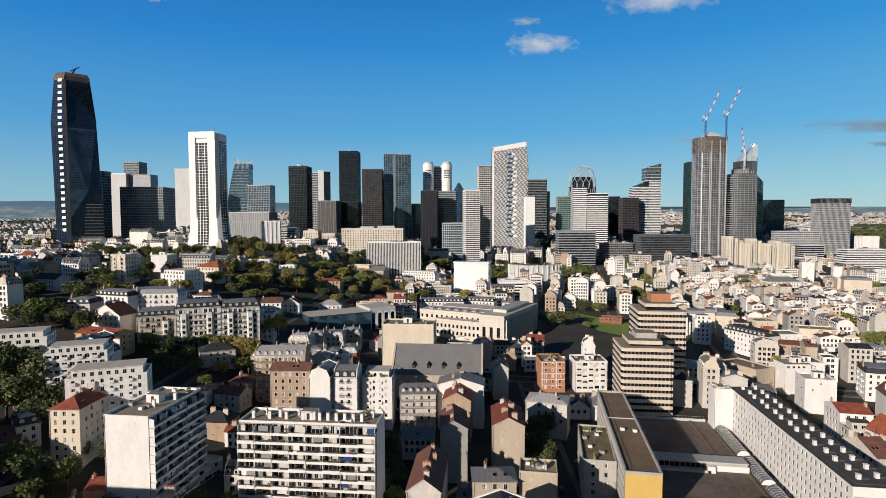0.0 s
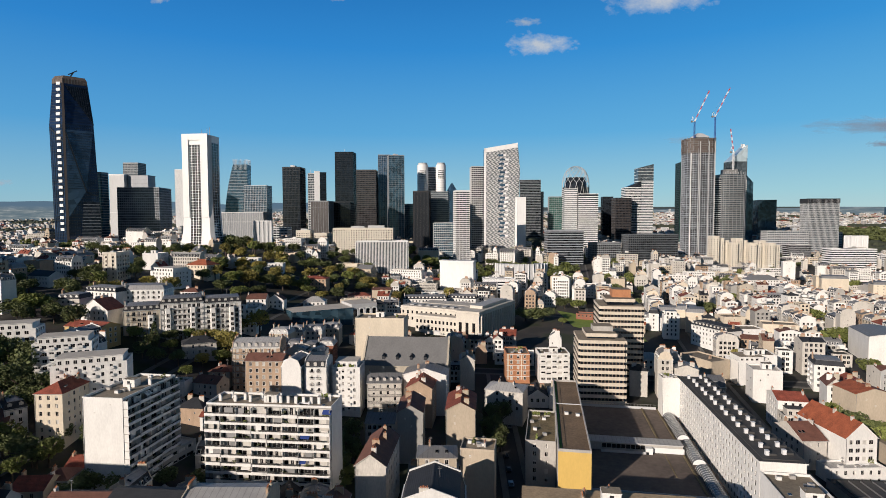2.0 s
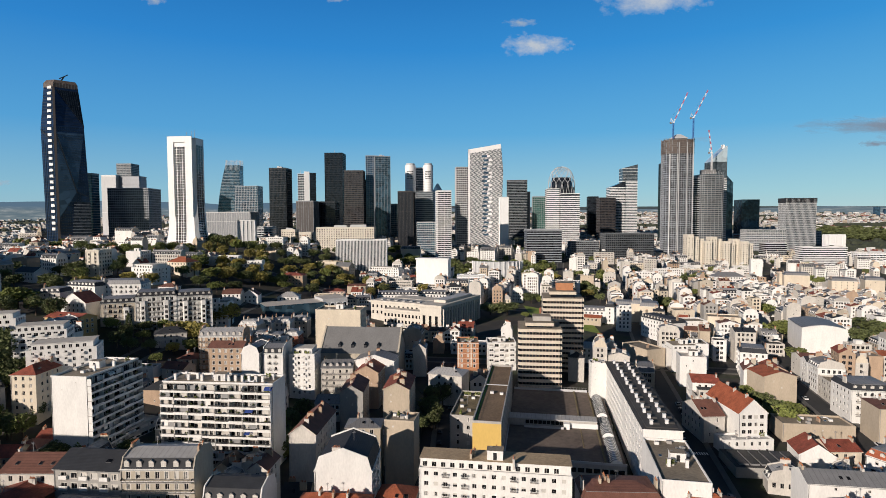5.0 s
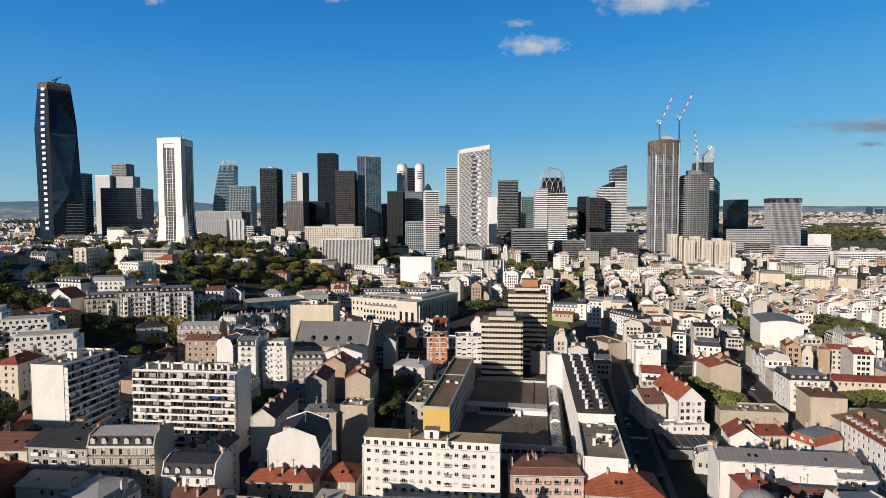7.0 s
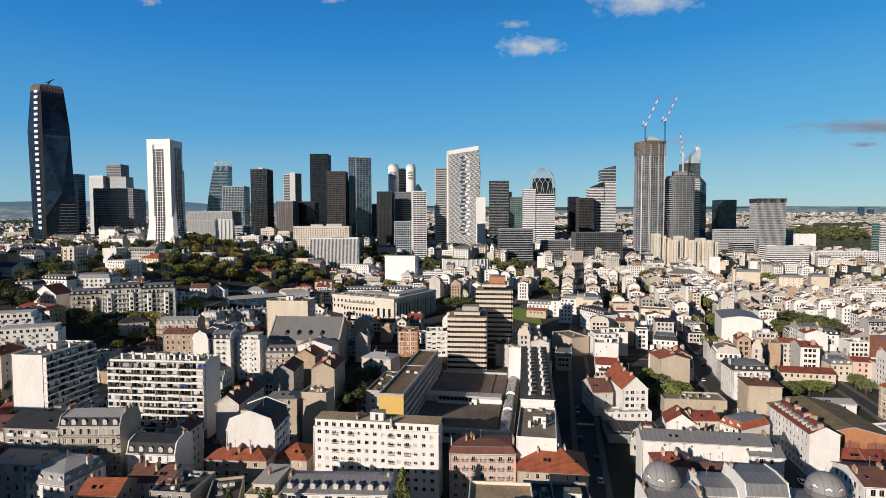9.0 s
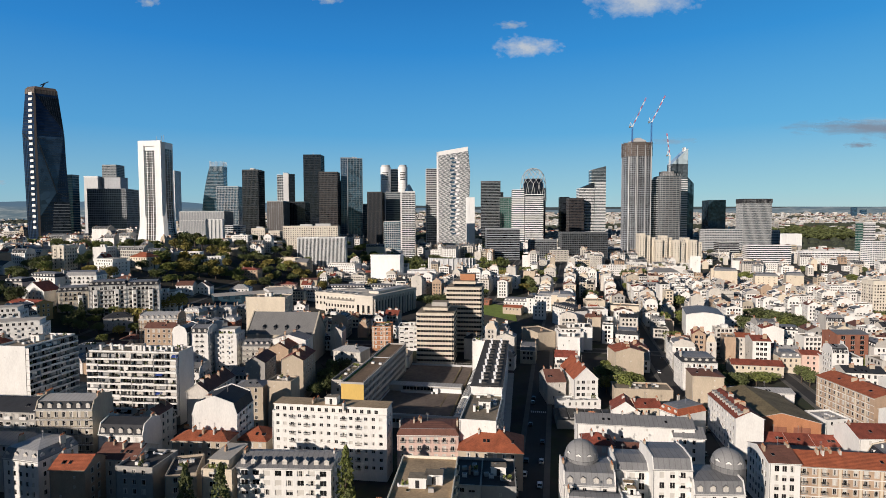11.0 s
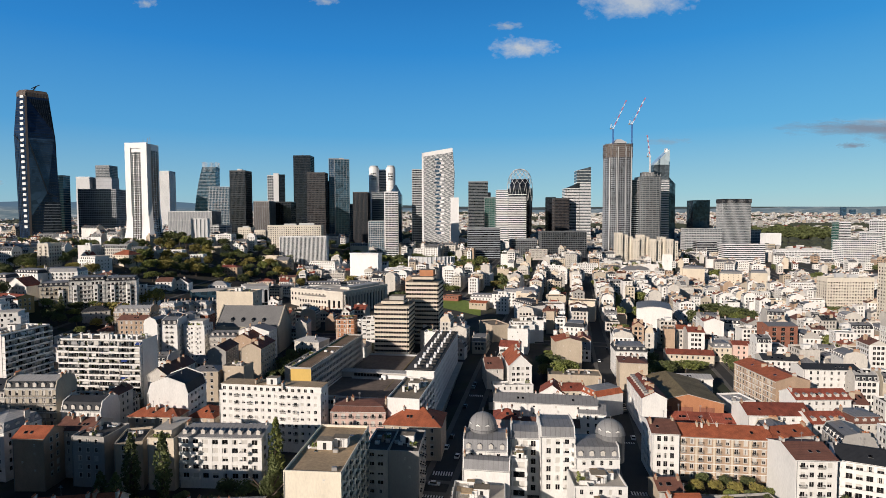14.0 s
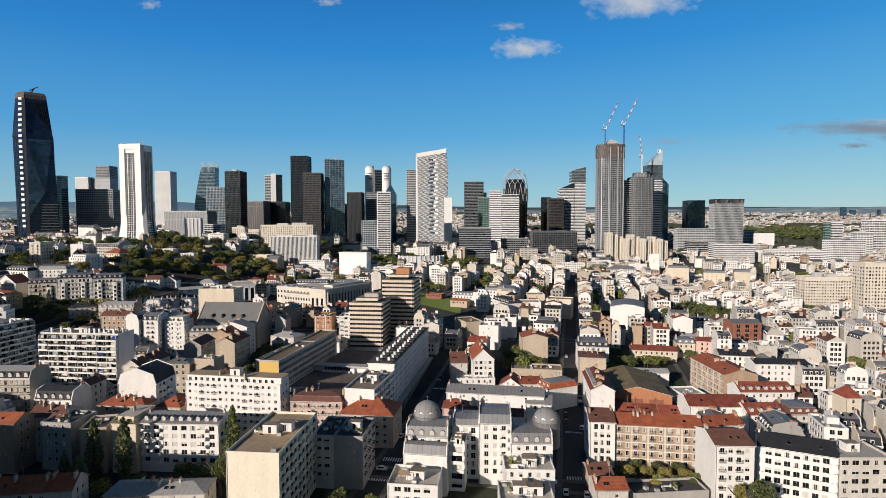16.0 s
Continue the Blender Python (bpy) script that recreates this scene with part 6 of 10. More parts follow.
def long_white_block():
    x, y, a, w, d, top, g = 82, 159, 1.5, 12.5, 88, 9.5, -14
    footprint(x, y, a, w, d, 2)
    r = place("apartment_block", x, y, g, a, "very long white block with a dark roof and white roof hoods", "apartment block")
    h = top - g
    b = Build()
    sd = sides(w, d)
    rows = [(h - 2.6 - 2.85 * k, 1.65) for k in range(7)][::-1]
    rows = [q for q in rows if q[0] > 2]
    cols = [(1.5 + 2.7 * k, 1.1) for k in range(32)]
    facade(b, sd["f"], -1, h, "white", [], [])
    at = facade(b, sd["l"], -1, h, "white", rows, cols, 0.2)
    at2 = facade(b, sd["r"], -1, h, "white", rows, cols, 0.2)
    facade(b, sd["b"], -1, h, "brick_orange", [], [])
    part("wall", b, r)
    for face in (at, at2):
        wb = Build()
        for wz, wh in rows:
            for cm, cw in cols:
                add_window(wb, 1.1, 1.65, "window_frame", lambda ax, ay, az, cm=cm, wz=wz, face=face: face(cm + ax, 0.15 + ay, wz + az))
        part("windows", wb, r, kind="stuff")
    b = Build()
    b.box(-0.4, -0.4, h, w + 0.4, d + 0.4, h + 0.35, "white", True, "bitumen")
    b.box(1.2, 1.2, h + 0.35, w - 1.2, d - 1.2, h + 0.6, "bitumen")
    part("roof", b, r)
    hood = Build()
    hood.box(-0.5, -0.5, 0, 0.5, 0.5, 1.35, "steel_white")
    hood.box(-0.6, -0.6, 1.35, 0.6, 0.6, 1.5, "steel_white", True)
    hood.box(0.5, -0.35, 0, 2.6, 0.35, 0.6, "bitumen")
    hm = hood.mesh("roof_hood")
    for k in range(15):
        for u in (3.4, 8.6):
            attach("roof_hood", hm, r, u + (k % 2) * 0.5, 4 + k * 5.7 + (u > 5) * 1.2, h + 0.55)
    b = Build()
    for k in range(32):
        v = 2 + 2.7 * k
        b.box(w + 2.6, v, 0, w + 2.9, v + 0.4, 5.2, "concrete")
    b.box(w + 0.02, 0, 5.2, w + 3.2, d, 5.6, "concrete", True)
    part("arcade", b, r)


def church():
    x, y, a, w, d, g = -67.5, 249, 5, 42, 24, -12
    footprint(x, y, a, w, d, 2)
    r = place("church", x, y, g, a, "stone church with a very large grey slate roof", "church")
    h, top = 8 - g, 19.8 - g
    b = Build()
    sd = sides(w, d)
    for k in "fbl":
        facade(b, sd[k], -1, h, "stone", [(4, 5)], [(3 + 5.4 * i, 1.6) for i in range(int(sd[k][3] / 5.6))] if k == "f" else [])
    facade(b, sd["r"], -1, h, "stone", [], [])
    for gx, o in ((0, -1), (w, 1)):
        tri = [(gx, 0, h), (gx, d, h), (gx, d / 2, top)]
        b.face(tri if o > 0 else tri[::-1], "stone")
    part("wall", b, r)
    b = Build()
    gable_roof(b, w, d, h, top - h, "church_slate", "x", 0.3, 0.25, "stone")
    part("roof", b, r)
    for gx in (-0.5, w - 0.3):
        b = Build()
        for v0, v1, s in ((0, d / 2, 1), (d / 2, d, -1)):
            z0, z1 = (h, top) if s > 0 else (top, h)
            b.face([(gx, v0, z0 + 0.9), (gx + 0.9, v0, z0 + 0.9), (gx + 0.9, v1, z1 + 0.9), (gx, v1, z1 + 0.9)], "stone")
            for u in (gx, gx + 0.9):
                b.face([(u, v0, z0), (u, v1, z1), (u, v1, z1 + 0.9), (u, v0, z0 + 0.9)], "stone")
        part("gable_coping", b, r)
    for k in range(4):
        dm = Build()
        v = 3.2
        u = 10 + k * 7
        z = h + (top - h) * v / (d / 2)
        dm.box(u - 0.7, v - 0.9, z - 0.9, u + 0.7, v + 1.4, z + 0.9, "slate")
        dm.face([(u - 0.9, v - 1.1, z + 0.9), (u, v - 1.1, z + 2.2), (u, v + 1.6, z + 2.2), (u - 0.9, v + 1.6, z + 0.9)], "slate")
        dm.face([(u + 0.9, v + 1.6, z + 0.9), (u, v + 1.6, z + 2.2), (u, v - 1.1, z + 2.2), (u + 0.9, v - 1.1, z + 0.9)], "slate")
        dm.face([(u - 0.9, v - 1.0, z + 0.9), (u + 0.9, v - 1.0, z + 0.9), (u, v - 1.0, z + 2.2)], "gl_black")
        part("dormer", dm, r)


def town_hall():
    """Pale stone town hall with a pilastered wing and flat roofs."""
    x, y, a, g = -89.4, 393.7, -19, -6
    r = place("town_hall", x, y, g, a, "large pale stone town hall with pilasters and flat roofs", "town hall")
    footprint(x, y, a, 92, 62, 2)
    for nm, x0, y0, x1, y1, z1, n in (("main_wing", 0, 8, 62, 26, 20, 15), ("front_wing", 18, 0, 56, 8, 15.5, 12), ("columned_wing", 56, -8, 74, 58, 22.5, 0), ("rear_wing", 0, 40, 56, 56, 18, 0)):
        b = Build()
        b.box(x0, y0, -1, x1, y1, z1, "tw_sandstone", top="terrace_slab")
        b.box(x0 - 0.5, y0 - 0.5, z1 - 1.6, x1 + 0.5, y1 + 0.5, z1 - 1.0, "tw_sandstone", True, "terrace_slab")
        b.box(x0 - 0.2, y0 - 0.2, z1 - 0.05, x1 + 0.2, y1 + 0.2, z1 + 0.5, "tw_sandstone", True, "terrace_slab")
        part(nm, b, r)
        for k in range(n):
            for z in (z1 - 5.2, z1 - 10):
                c = Build()
                u = x0 + (x1 - x0) * (k + 0.5) / n
                c.box(u - 0.75, y0 - 0.08, z, u + 0.75, y0 + 0.1, z + 2.3, "pane", True)
                part("window", c, r)
    for k in range(15):
        c = Build()
        v = -6 + k * 4.2
        c.box(74, v, 1, 75.2, v + 1.3, 20.5, "tw_sandstone", True)
        part("pilaster", c, r)
        if k < 14:
            c = Build()
            c.box(73.95, v + 1.6, 3, 74.15, v + 3.9, 18, "pane", True)
            part("tall_window", c, r)
    for k in range(3):
        c = Build()
        u = 58.5 + k * 5.2
        c.box(u, -8.1, 4, u + 2.2, -7.9, 15, "pane", True)
        part("tall_window", c, r)
    c = Build()
    c.box(60, 6, 22.5, 70, 50, 25, "tw_sandstone", top="zinc_pale")
    part("roof_lantern", c, r)
    for k in range(7):
        c = Build()
        u = 6 + k * 7
        c.box(u, 12, 20, u + 3, 18, 21.2, "zinc_pale")
        part("rooflight", c, r)
    # theatre with tall white arches beside it
    r = place("arched_hall", -150, 346, 3, 40, "glass hall with tall white arches and a flat grey roof", "hall")
    footprint(-150, 346, 40, 66, 26, 2)
    b = Build()
    b.box(0, 0, -1, 44, 24, 13, "gl_teal", top="terrace_slab")
    b.box(44, 2, -1, 64, 24, 15, "tw_pale", top="terrace_slab")
    part("body", b, r)
    for k in range(4):
        c = Build()
        u = 44 + k * 5
        for s in range(10):
            t0, t1 = math.pi * s / 10, math.pi * (s + 1) / 10
            c.beam((u + 2.5 - 2 * math.cos(t0), 1.4, 10 + 2 * math.sin(t0)), (u + 2.5 - 2 * math.cos(t1), 1.4, 10 + 2 * math.sin(t1)), 0.35, "tw_white")
        c.box(u + 0.1, 1.0, 0, u + 0.9, 1.8, 10, "tw_white")
        c.box(u + 4.1, 1.0, 0, u + 4.9, 1.8, 10, "tw_white")
        part("arch", c, r)
        c = Build()
        c.box(u + 1, 1.9, 0, u + 4, 2.1, 11, "gl_black")
        part("arch_glazing", c, r)


def villa():
    x, y, a = 121, 204, 12
    g = -13.5
    house(125.4, 202.0, a, 11.5, 25, 2.4, wall="white", roof="gable", axis="y", tile="tile_orange", win="fr", bay=2.4, win_w=1.6, chim=3, rise=5.4, base=g, label="white villa with a steep orange roof and glazed gable")
    house(113.2, 205.5, a, 9, 18, -0.8, wall="offwhite", roof="gable", axis="x", tile="tile_brown", win="fl", chim=3, rise=4, base=g, label="side house with brown roofs and chimneys")
    house(x - 3, y - 8, a, 20, 7, -6.5, wall="white", roof="flat", tile="zinc_pale", win="f", chim=0, base=g, label="low white front building with a flat roof")
    r = place("market_hall", 117, 178, -14, 4, "low hall with a striped glass and metal roof", "hall")
    footprint(117, 178, 4, 26, 16)
    b = Build()
    b.box(0, 0, -1, 26, 16, 5, "grey", top="bitumen")
    part("body", b, r)
    for k in range(6):
        c = Build()
        c.box(2 + k * 3.8, 2, 5, 5 + k * 3.8, 14, 5.6, "rail_grey", top="rail_dark")
        part("roof_panel", c, r)


def brick_shed():
    x, y, a, g = 190, 176, 2, -13
    r = place("brick_workshop", x, y, g, a, "old workshop with a dark roof and orange brick front", "hall")
    footprint(x, y, a, 30, 38)
    b = Build()
    h = 9.0
    sd = sides(30, 38)
    facade(b, sd["f"], -1, h, "brick_orange", [(3, 4)], [(5, 6.5), (14, 6.5), (23, 6.5)], 0.25)
    for k in "rbl":
        facade(b, sd[k], -1, h, "offwhite", [], [])
    b.face([(0, 0, h), (30, 0, h), (15, 0, h + 3.6)], "brick_orange")
    b.face([(30, 38, h), (0, 38, h), (15, 38, h + 3.6)], "offwhite")
    part("wall", b, r)
    b = Build()
    gable_roof(b, 30, 38, h, 3.6, "mossy", "y", 0.4, 0.2, "offwhite")
    part("roof", b, r)
    for u in (5, 14, 23):
        c = Build()
        c.box(u - 3.2, 0.15, 3, u + 3.2, 0.24, 7, "brick_red", True)
        part("blind_panel", c, r)
    for k in range(3):
        house(194 + k * 9, 163, 3, 9, 11, -8, wall="offwhite", roof="gable", tile="tile_red", win="", chim=0, rise=2.4, label="low shed with a red tiled roof", cat="shed", name="shed")


def zinc_dome(x, y, z, rad, tall=1.0):
    r = place("corner_dome", x, y, z, 0, "grey zinc corner dome on a street block", "dome")
    b = Build()
    rings = []
    for k in range(9):
        t = k / 8 * math.pi / 2
        rr = max(0.05, math.cos(t))
        rings.append((rad * tall * math.sin(t), [(rad * rr * math.cos(2 * math.pi * i / 24), rad * rr * math.sin(2 * math.pi * i / 24)) for i in range(24)]))
    drum = [(rad * math.cos(2 * math.pi * i / 24), rad * math.sin(2 * math.pi * i / 24)) for i in range(24)]
    loft(b, rings, "dome_zinc")
    part("shell", b, r)
    b = Build()
    loft(b, [(-9, drum), (-0.02, drum)], "zinc")
    b.prism([(q[0] * 1.05, q[1] * 1.05) for q in drum], -0.4, 0.05, "zinc")
    part("drum", b, r, "grey zinc drum")
    c = Build()
    c.beam((0, 0, rad * tall - 0.2), (0, 0, rad * tall + 1.6), 0.06, "rail_grey")
    part("finial", c, r)
    for k in range(3):
        t = radians(215 + 40 * k)
        attach("dormer", dormer_mesh("white"), r, (rad - 0.3) * math.cos(t), (rad - 0.3) * math.sin(t), 0.1, 215 + 40 * k + 90)


material("bandstone", (0.60, 0.53, 0.43), 0.85, vary=0.15, scale=0.4, bump=0.2)
material("tw_sandstone", (0.60, 0.56, 0.49), 0.88, vary=0.14, scale=0.2, bump=0.2)
material("church_slate", (0.17, 0.17, 0.17), 0.75, vary=0.2, scale=0.15, pattern="rows", period=0.3, bump=0.3)
material("dome_zinc", (0.25, 0.25, 0.25), 0.75, 0.0, vary=0.15, scale=0.4, pattern="seams", period=0.8, bump=0.3)
material("schoolroof", (0.20, 0.135, 0.08), 0.95, vary=0.45, scale=0.12, bump=0.4)
material("courtroof", (0.15, 0.118, 0.098), 0.95, vary=0.4, scale=0.06, bump=0.3)
banded_office()
yellow_school()
long_white_block()
church()
town_hall()
villa()
brick_shed()
zinc_dome(121.7, 104.1, 7.2, 4.8, 1.0)
zinc_dome(163.4, 107.3, 6.5, 4.6, 0.95)

# ---- houses of the near quarter, one by one ----
house(-89.2, 152.3, 4.2, 42.4, 11.8, 19.5, wall="white", roof="flat", tile="gravel", win="f", bay=2.6, win_w=2.5, win_h=2.3, storey=2.75, balc="f", rail="mixed", chim=0, stacks=15, hut=1, base=-12, name="apartment_block", cat="apartment block", label="long white apartment block with continuous balconies and roof vents")
house(-127.5, 143.0, 2.5, 14.4, 28, 22.3, wall="white", roof="flat", tile="gravel", win="r", bay=2.6, win_w=2.5, win_h=2.3, storey=2.75, balc="r", rail="mixed", chim=0, stacks=5, hut=1, base=-12, name="apartment_block", cat="apartment block", label="white apartment slab with a blank end wall and long balconies")
house(-161.6, 157.9, 9.4, 10.3, 22, 17, wall="cream", roof="hip", tile="tile_red", win="fr", bay=3.0, chim=3, label="cream house with a red tiled hip roof beside gardens")
house(-174.8, 157.9, 52.9, 6.9, 14, 10, wall="white", roof="mansard", tile="slate", win="fr", bay=2.6, chim=1, dorm="f", label="small white house with a pale zinc roof", crown="zinc_pale")
house(-182.0, 150.7, 33.7, 11.4, 12, 6, wall="offwhite", roof="gable", tile="tile_brown", win="fr", chim=1, label="white house with a dark red roof in a garden")
house(15.2, 119.6, 1.6, 42, 8.6, 9.3, wall="white", roof="flat", tile="tanroof", win="frl", bay=2.7, win_w=1.2, win_h=1.2, storey=2.88, chim=4, balc="f", rail="few", attic=2.3, back=(0.2, 1.4, 0.2, 0.2), hut=1, name="apartment_block", cat="apartment block", label="white six-storey apartment block with a set-back top floor")
house(60.3, 123.0, 7.4, 21.5, 12, 2, wall="pinkwall", roof="mansard", tile="tile_brown", crown="tile_brown", rise=2.2, win="f", bay=2.9, chim=5, balc="f", rail="all", label="pink brick terrace with a brown tiled roof")
house(82.2, 121.1, 2.1, 21.9, 16, -1, wall="beige", roof="hip", tile="tile_orange", win="frl", bay=3.0, chim=3, label="corner house with a bright orange hip roof")
house(81.6, 128.2, -0.5, 13.0, 30, 7, wall="white", roof="flat", tile="gravel", win="r", bay=3.2, win_w=2.4, balc="r", rail="white", chim=0, hut=1, stacks=2, name="apartment_block", cat="apartment block", label="white block end with a blank wall and gravel roof")
house(72.4, 243.5, 2, 7.8, 7, 9.6, wall="white", roof="flat", tile="gravel", win="r", bay=2.8, chim=0, hut=0, base=-14, name="stair_block", cat="apartment block", label="narrow white cubic block with a blank wall")
house(14.3, 178.5, -1, 10.4, 31, 3.6, wall="concrete", roof="flat", tile="mossy", win="fl", bay=4.0, chim=0, hut=0, base=-14, name="annex_building", cat="office building", label="grey concrete annex with a mossy roof")
house(18.7, 286.8, 9.2, 16.4, 14, 8, wall="white", roof="flat", tile="gravel", win="fr", bay=3.0, win_w=2.3, balc="f", rail="white", chim=0, hut=1, name="apartment_block", cat="apartment block", label="white apartment block with stacked balconies")
house(1.4, 284.0, 9.2, 12.4, 16, 8, wall="brick_orange", roof="flat", tile="gravel", win="fr", bay=3.6, chim=2, label="orange brick house with cream bands", trim="f")
house(-58.2, 227.5, 12, 15.5, 12, 5.6, wall="offwhite", roof="gable", tile="zinc", win="f", bay=3.2, dorm="f", chim=1, balc="f", rail="long", label="white terrace house with dormers and a grey roof", rise=3)
house(-43.0, 234.0, 4, 20, 12, 8.6, wall="white", roof="gable", axis="y", tile="zinc", win="r", chim=2, label="white gabled house with a blank wall", rise=3)
house(-38.5, 220.5, 3, 11.6, 16, 6.5, wall="brick_tan", roof="gable", axis="y", tile="tile_red", win="r", chim=3, rise=3.2, label="brown gabled house with a red tiled roof")
house(-15.3, 188.8, 6, 11, 20, 9, wall="beige", roof="gable", axis="y", tile="tile_red", win="r", chim=4, rise=2.8, label="beige gabled house with a red tiled roof")
house(-33.6, 187.5, 9.5, 9.7, 18, 7.2, wall="grey", roof="gable", axis="y", tile="tile_brown", win="r", chim=2, rise=2.8, label="grey gabled house with a dark tiled roof")
house(-35.0, 143.2, 5, 9.4, 24, 6.6, wall="offwhite", roof="gable", axis="y", tile="tile_brown", win="r", chim=4, label="white gabled house with a dark red roof and chimneys", rise=3.4)
house(-17.5, 150.3, 9.5, 12, 9, 7.3, wall="beige", roof="hip", tile="zinc", win="f", chim=1, label="low house with a grey zinc roof", rise=1.8)
house(-5.0, 154.9, 0.5, 10.6, 9, 9, wall="beige", roof="flat", tile="gravel", win="", chim=1, label="plain beige building with a flat roof")
house(-14.8, 117.2, 8, 16.5, 16, 7.2, wall="white", roof="gambrel", axis="y", tile="slate", crown="slate", steep=3.8, rise=2.6, win="r", bay=3.0, win_w=2.0, balc="r", rail="white", chim=1, name="apartment_block", cat="apartment block", label="white stepped apartment house with a blank gable")
house(-17.0, 108.8, 6, 20, 8, 0.8, wall="beige", roof="hip", tile="tile_orange", win="f", bay=3.2, chim=3, label="low house with an orange tiled hip roof")
house(2.0, 118.4, 2.1, 11.1, 12, -1.8, wall="beige", roof="hip", tile="tile_orange", win="f", bay=3.2, chim=0, label="small house with an orange pyramid roof")
house(-62.0, 99.0, 9.4, 19.9, 12, 12.4, wall="stone", roof="gambrel", tile="slate", crown="zinc_pale", steep=2.6, rise=1.3, win="f", bay=2.6, win_h=1.9, dorm="f", chim=4, balc="f", rail="long", trim="f", label="stone apartment house with a zinc mansard and balconies")
house(-83.2, 99.5, 4, 21, 14, 10.6, wall="grey", roof="gable", tile="slate", win="f", bay=3.0, win_w=1.7, chim=0, rise=3, balc="f", rail="white", label="grey modern terrace with a dark slate roof")
house(-99.5, 98.0, 9.5, 15.5, 14, 8.8, wall="offwhite", roof="gable", tile="tile_brown", win="f", chim=1, label="white house with a red tiled roof", rise=3)
house(-39.9, 101.6, 5, 16.2, 11, 4.2, wall="white", roof="gambrel", tile="slate", crown="slate", win="f", bay=3.0, dorm="f", chim=2, steep=3.2, label="white house with a steep slate mansard and dormers")
house(-36.6, 118.9, 6, 6.2, 10, 5.0, wall="offwhite", roof="gable", axis="y", tile="tile_brown", win="fr", chim=2, rise=2.2, label="tall narrow house with a dark red roof")
house(-56.0, 81.5, -4, 14, 14, 3.4, wall="white", roof="mansard", tile="zinc", crown="zinc_pale", rise=3.2, win="fr", bay=2.4, dorm="fr", chim=2, label="white house with a dark zinc mansard and dormers")
house(-79.0, 91.5, 3, 26.0, 13, 2.6, wall="offwhite", roof="gable", tile="zinc_pale", win="f", chim=0, rise=1.6, name="workshop", cat="hall", label="workshop hall with a pale grey metal roof")
house(-98.0, 84.0, 2, 15.5, 17, 4.6, wall="brick_red", roof="gable", axis="y", tile="tile_red", win="", chim=3, rise=2.4, label="dark red brick house with a red tiled roof")
house(74.4, 53.7, 4.9, 15.4, 33, 11, wall="creamwall", roof="flat", tile="tanroof", win="r", bay=3.4, win_w=2.2, balc="r", rail="cream", chim=0, hut=2, name="apartment_block", cat="apartment block", label="cream apartment block with a blank wall and gravel roof")
house(85.7, 86.0, 3.4, 7.8, 18, 4, wall="offwhite", roof="flat", tile="bitumen", win="f", bay=2.9, win_w=1.8, win_h=1.2, chim=1, name="apartment_block", cat="apartment block", label="shaded pale apartment house with wide windows")
house(93.5, 86.5, 4.7, 9.8, 18, 4, wall="grey", roof="flat", tile="bitumen", win="r", chim=1, hut=1, balc="r", rail="iron", name="apartment_block", cat="apartment block", label="grey block with a blank wall beside the street")
house(20.2, 87.0, 7, 28.6, 13, 3.6, wall="white", roof="gable", tile="zinc", rise=2.2, win="fr", bay=3.4, win_w=2.0, win_h=1.7, storey=2.9, balc="f", rail="stack", chim=2, dorm="f", name="apartment_block", cat="apartment block", label="white modern apartment house with balconies and zinc roof")
house(10.6, 84.2, 4, 9.4, 15, 3.6, wall="cream", roof="flat", tile="terrace_slab", win="f", bay=3.0, win_w=1.8, chim=1, attic=2.4, name="apartment_block", cat="apartment block", label="cream apartment house with a planted roof terrace")
house(1.5, 80.0, 24, 8.6, 14, 2.6, wall="beige", roof="flat", tile="bitumen", win="f", chim=1, label="shaded beige house with a dark flat roof")
house(-28.0, 86.5, 5, 13.5, 12, 3, wall="offwhite", roof="gable", tile="tile_brown", win="fr", chim=4, rise=2.8, label="white house with a brown tiled roof and chimneys")
house(-16.5, 82.0, 3, 12, 13, 3.4, wall="grey", roof="flat", tile="bitumen", win="f", bay=3.0, chim=1, label="grey rendered house with a dark flat roof")
house(-33.0, 75.5, 9, 10.5, 10, 4, wall="brick_tan", roof="gable", tile="tile_orange", win="r", chim=1, rise=2.6, label="brown brick house with an orange roof")
house(3.0, 45.6, 18.5, 22.7, 10, -4, wall="offwhite", roof="gable", tile="tile_orange", win="fr", chim=5, label="long house with an orange tiled roof and chimneys")
house(33.1, 54.9, 13.3, 29.6, 10, -6, wall="offwhite", roof="hip", tile="zinc_pale", win="fr", chim=5, label="low house with a pale zinc roof and chimney pots", rise=1.6)
house(117.0, 87.6, 1, 14.6, 6, -0.4, wall="white", roof="gambrel", tile="zinc", crown="zinc", steep=2.6, rise=0.4, win="l", bay=3.0, chim=1, name="apartment_block", cat="apartment block", label="white apartment wing with a steep zinc roof")
house(115.6, 73.5, 4, 15.5, 13.5, -4.2, wall="white", roof="flat", tile="terrace_slab", win="fl", bay=3.0, win_w=2, balc="l", rail="white", chim=0, hut=1, name="apartment_block", cat="apartment block", label="white apartment wing with planted terraces")
house(116.2, 94.2, 4, 14.4, 13, 2.6, wall="white", roof="gambrel", tile="zinc", crown="zinc", steep=3.2, rise=0.7, win="fl", bay=2.8, dorm="f", chim=2, name="apartment_block", cat="apartment block", label="white corner house with a zinc roof under a dome")
house(131.2, 101.0, 4, 9.4, 12, 5.0, wall="white", roof="gambrel", tile="zinc", crown="zinc", steep=1.8, rise=0.5, win="f", bay=2.6, win_w=1.6, win_h=2.0, balc="f", rail="stack", chim=1, name="apartment_block", cat="apartment block", label="white courtyard wing with rounded balconies")
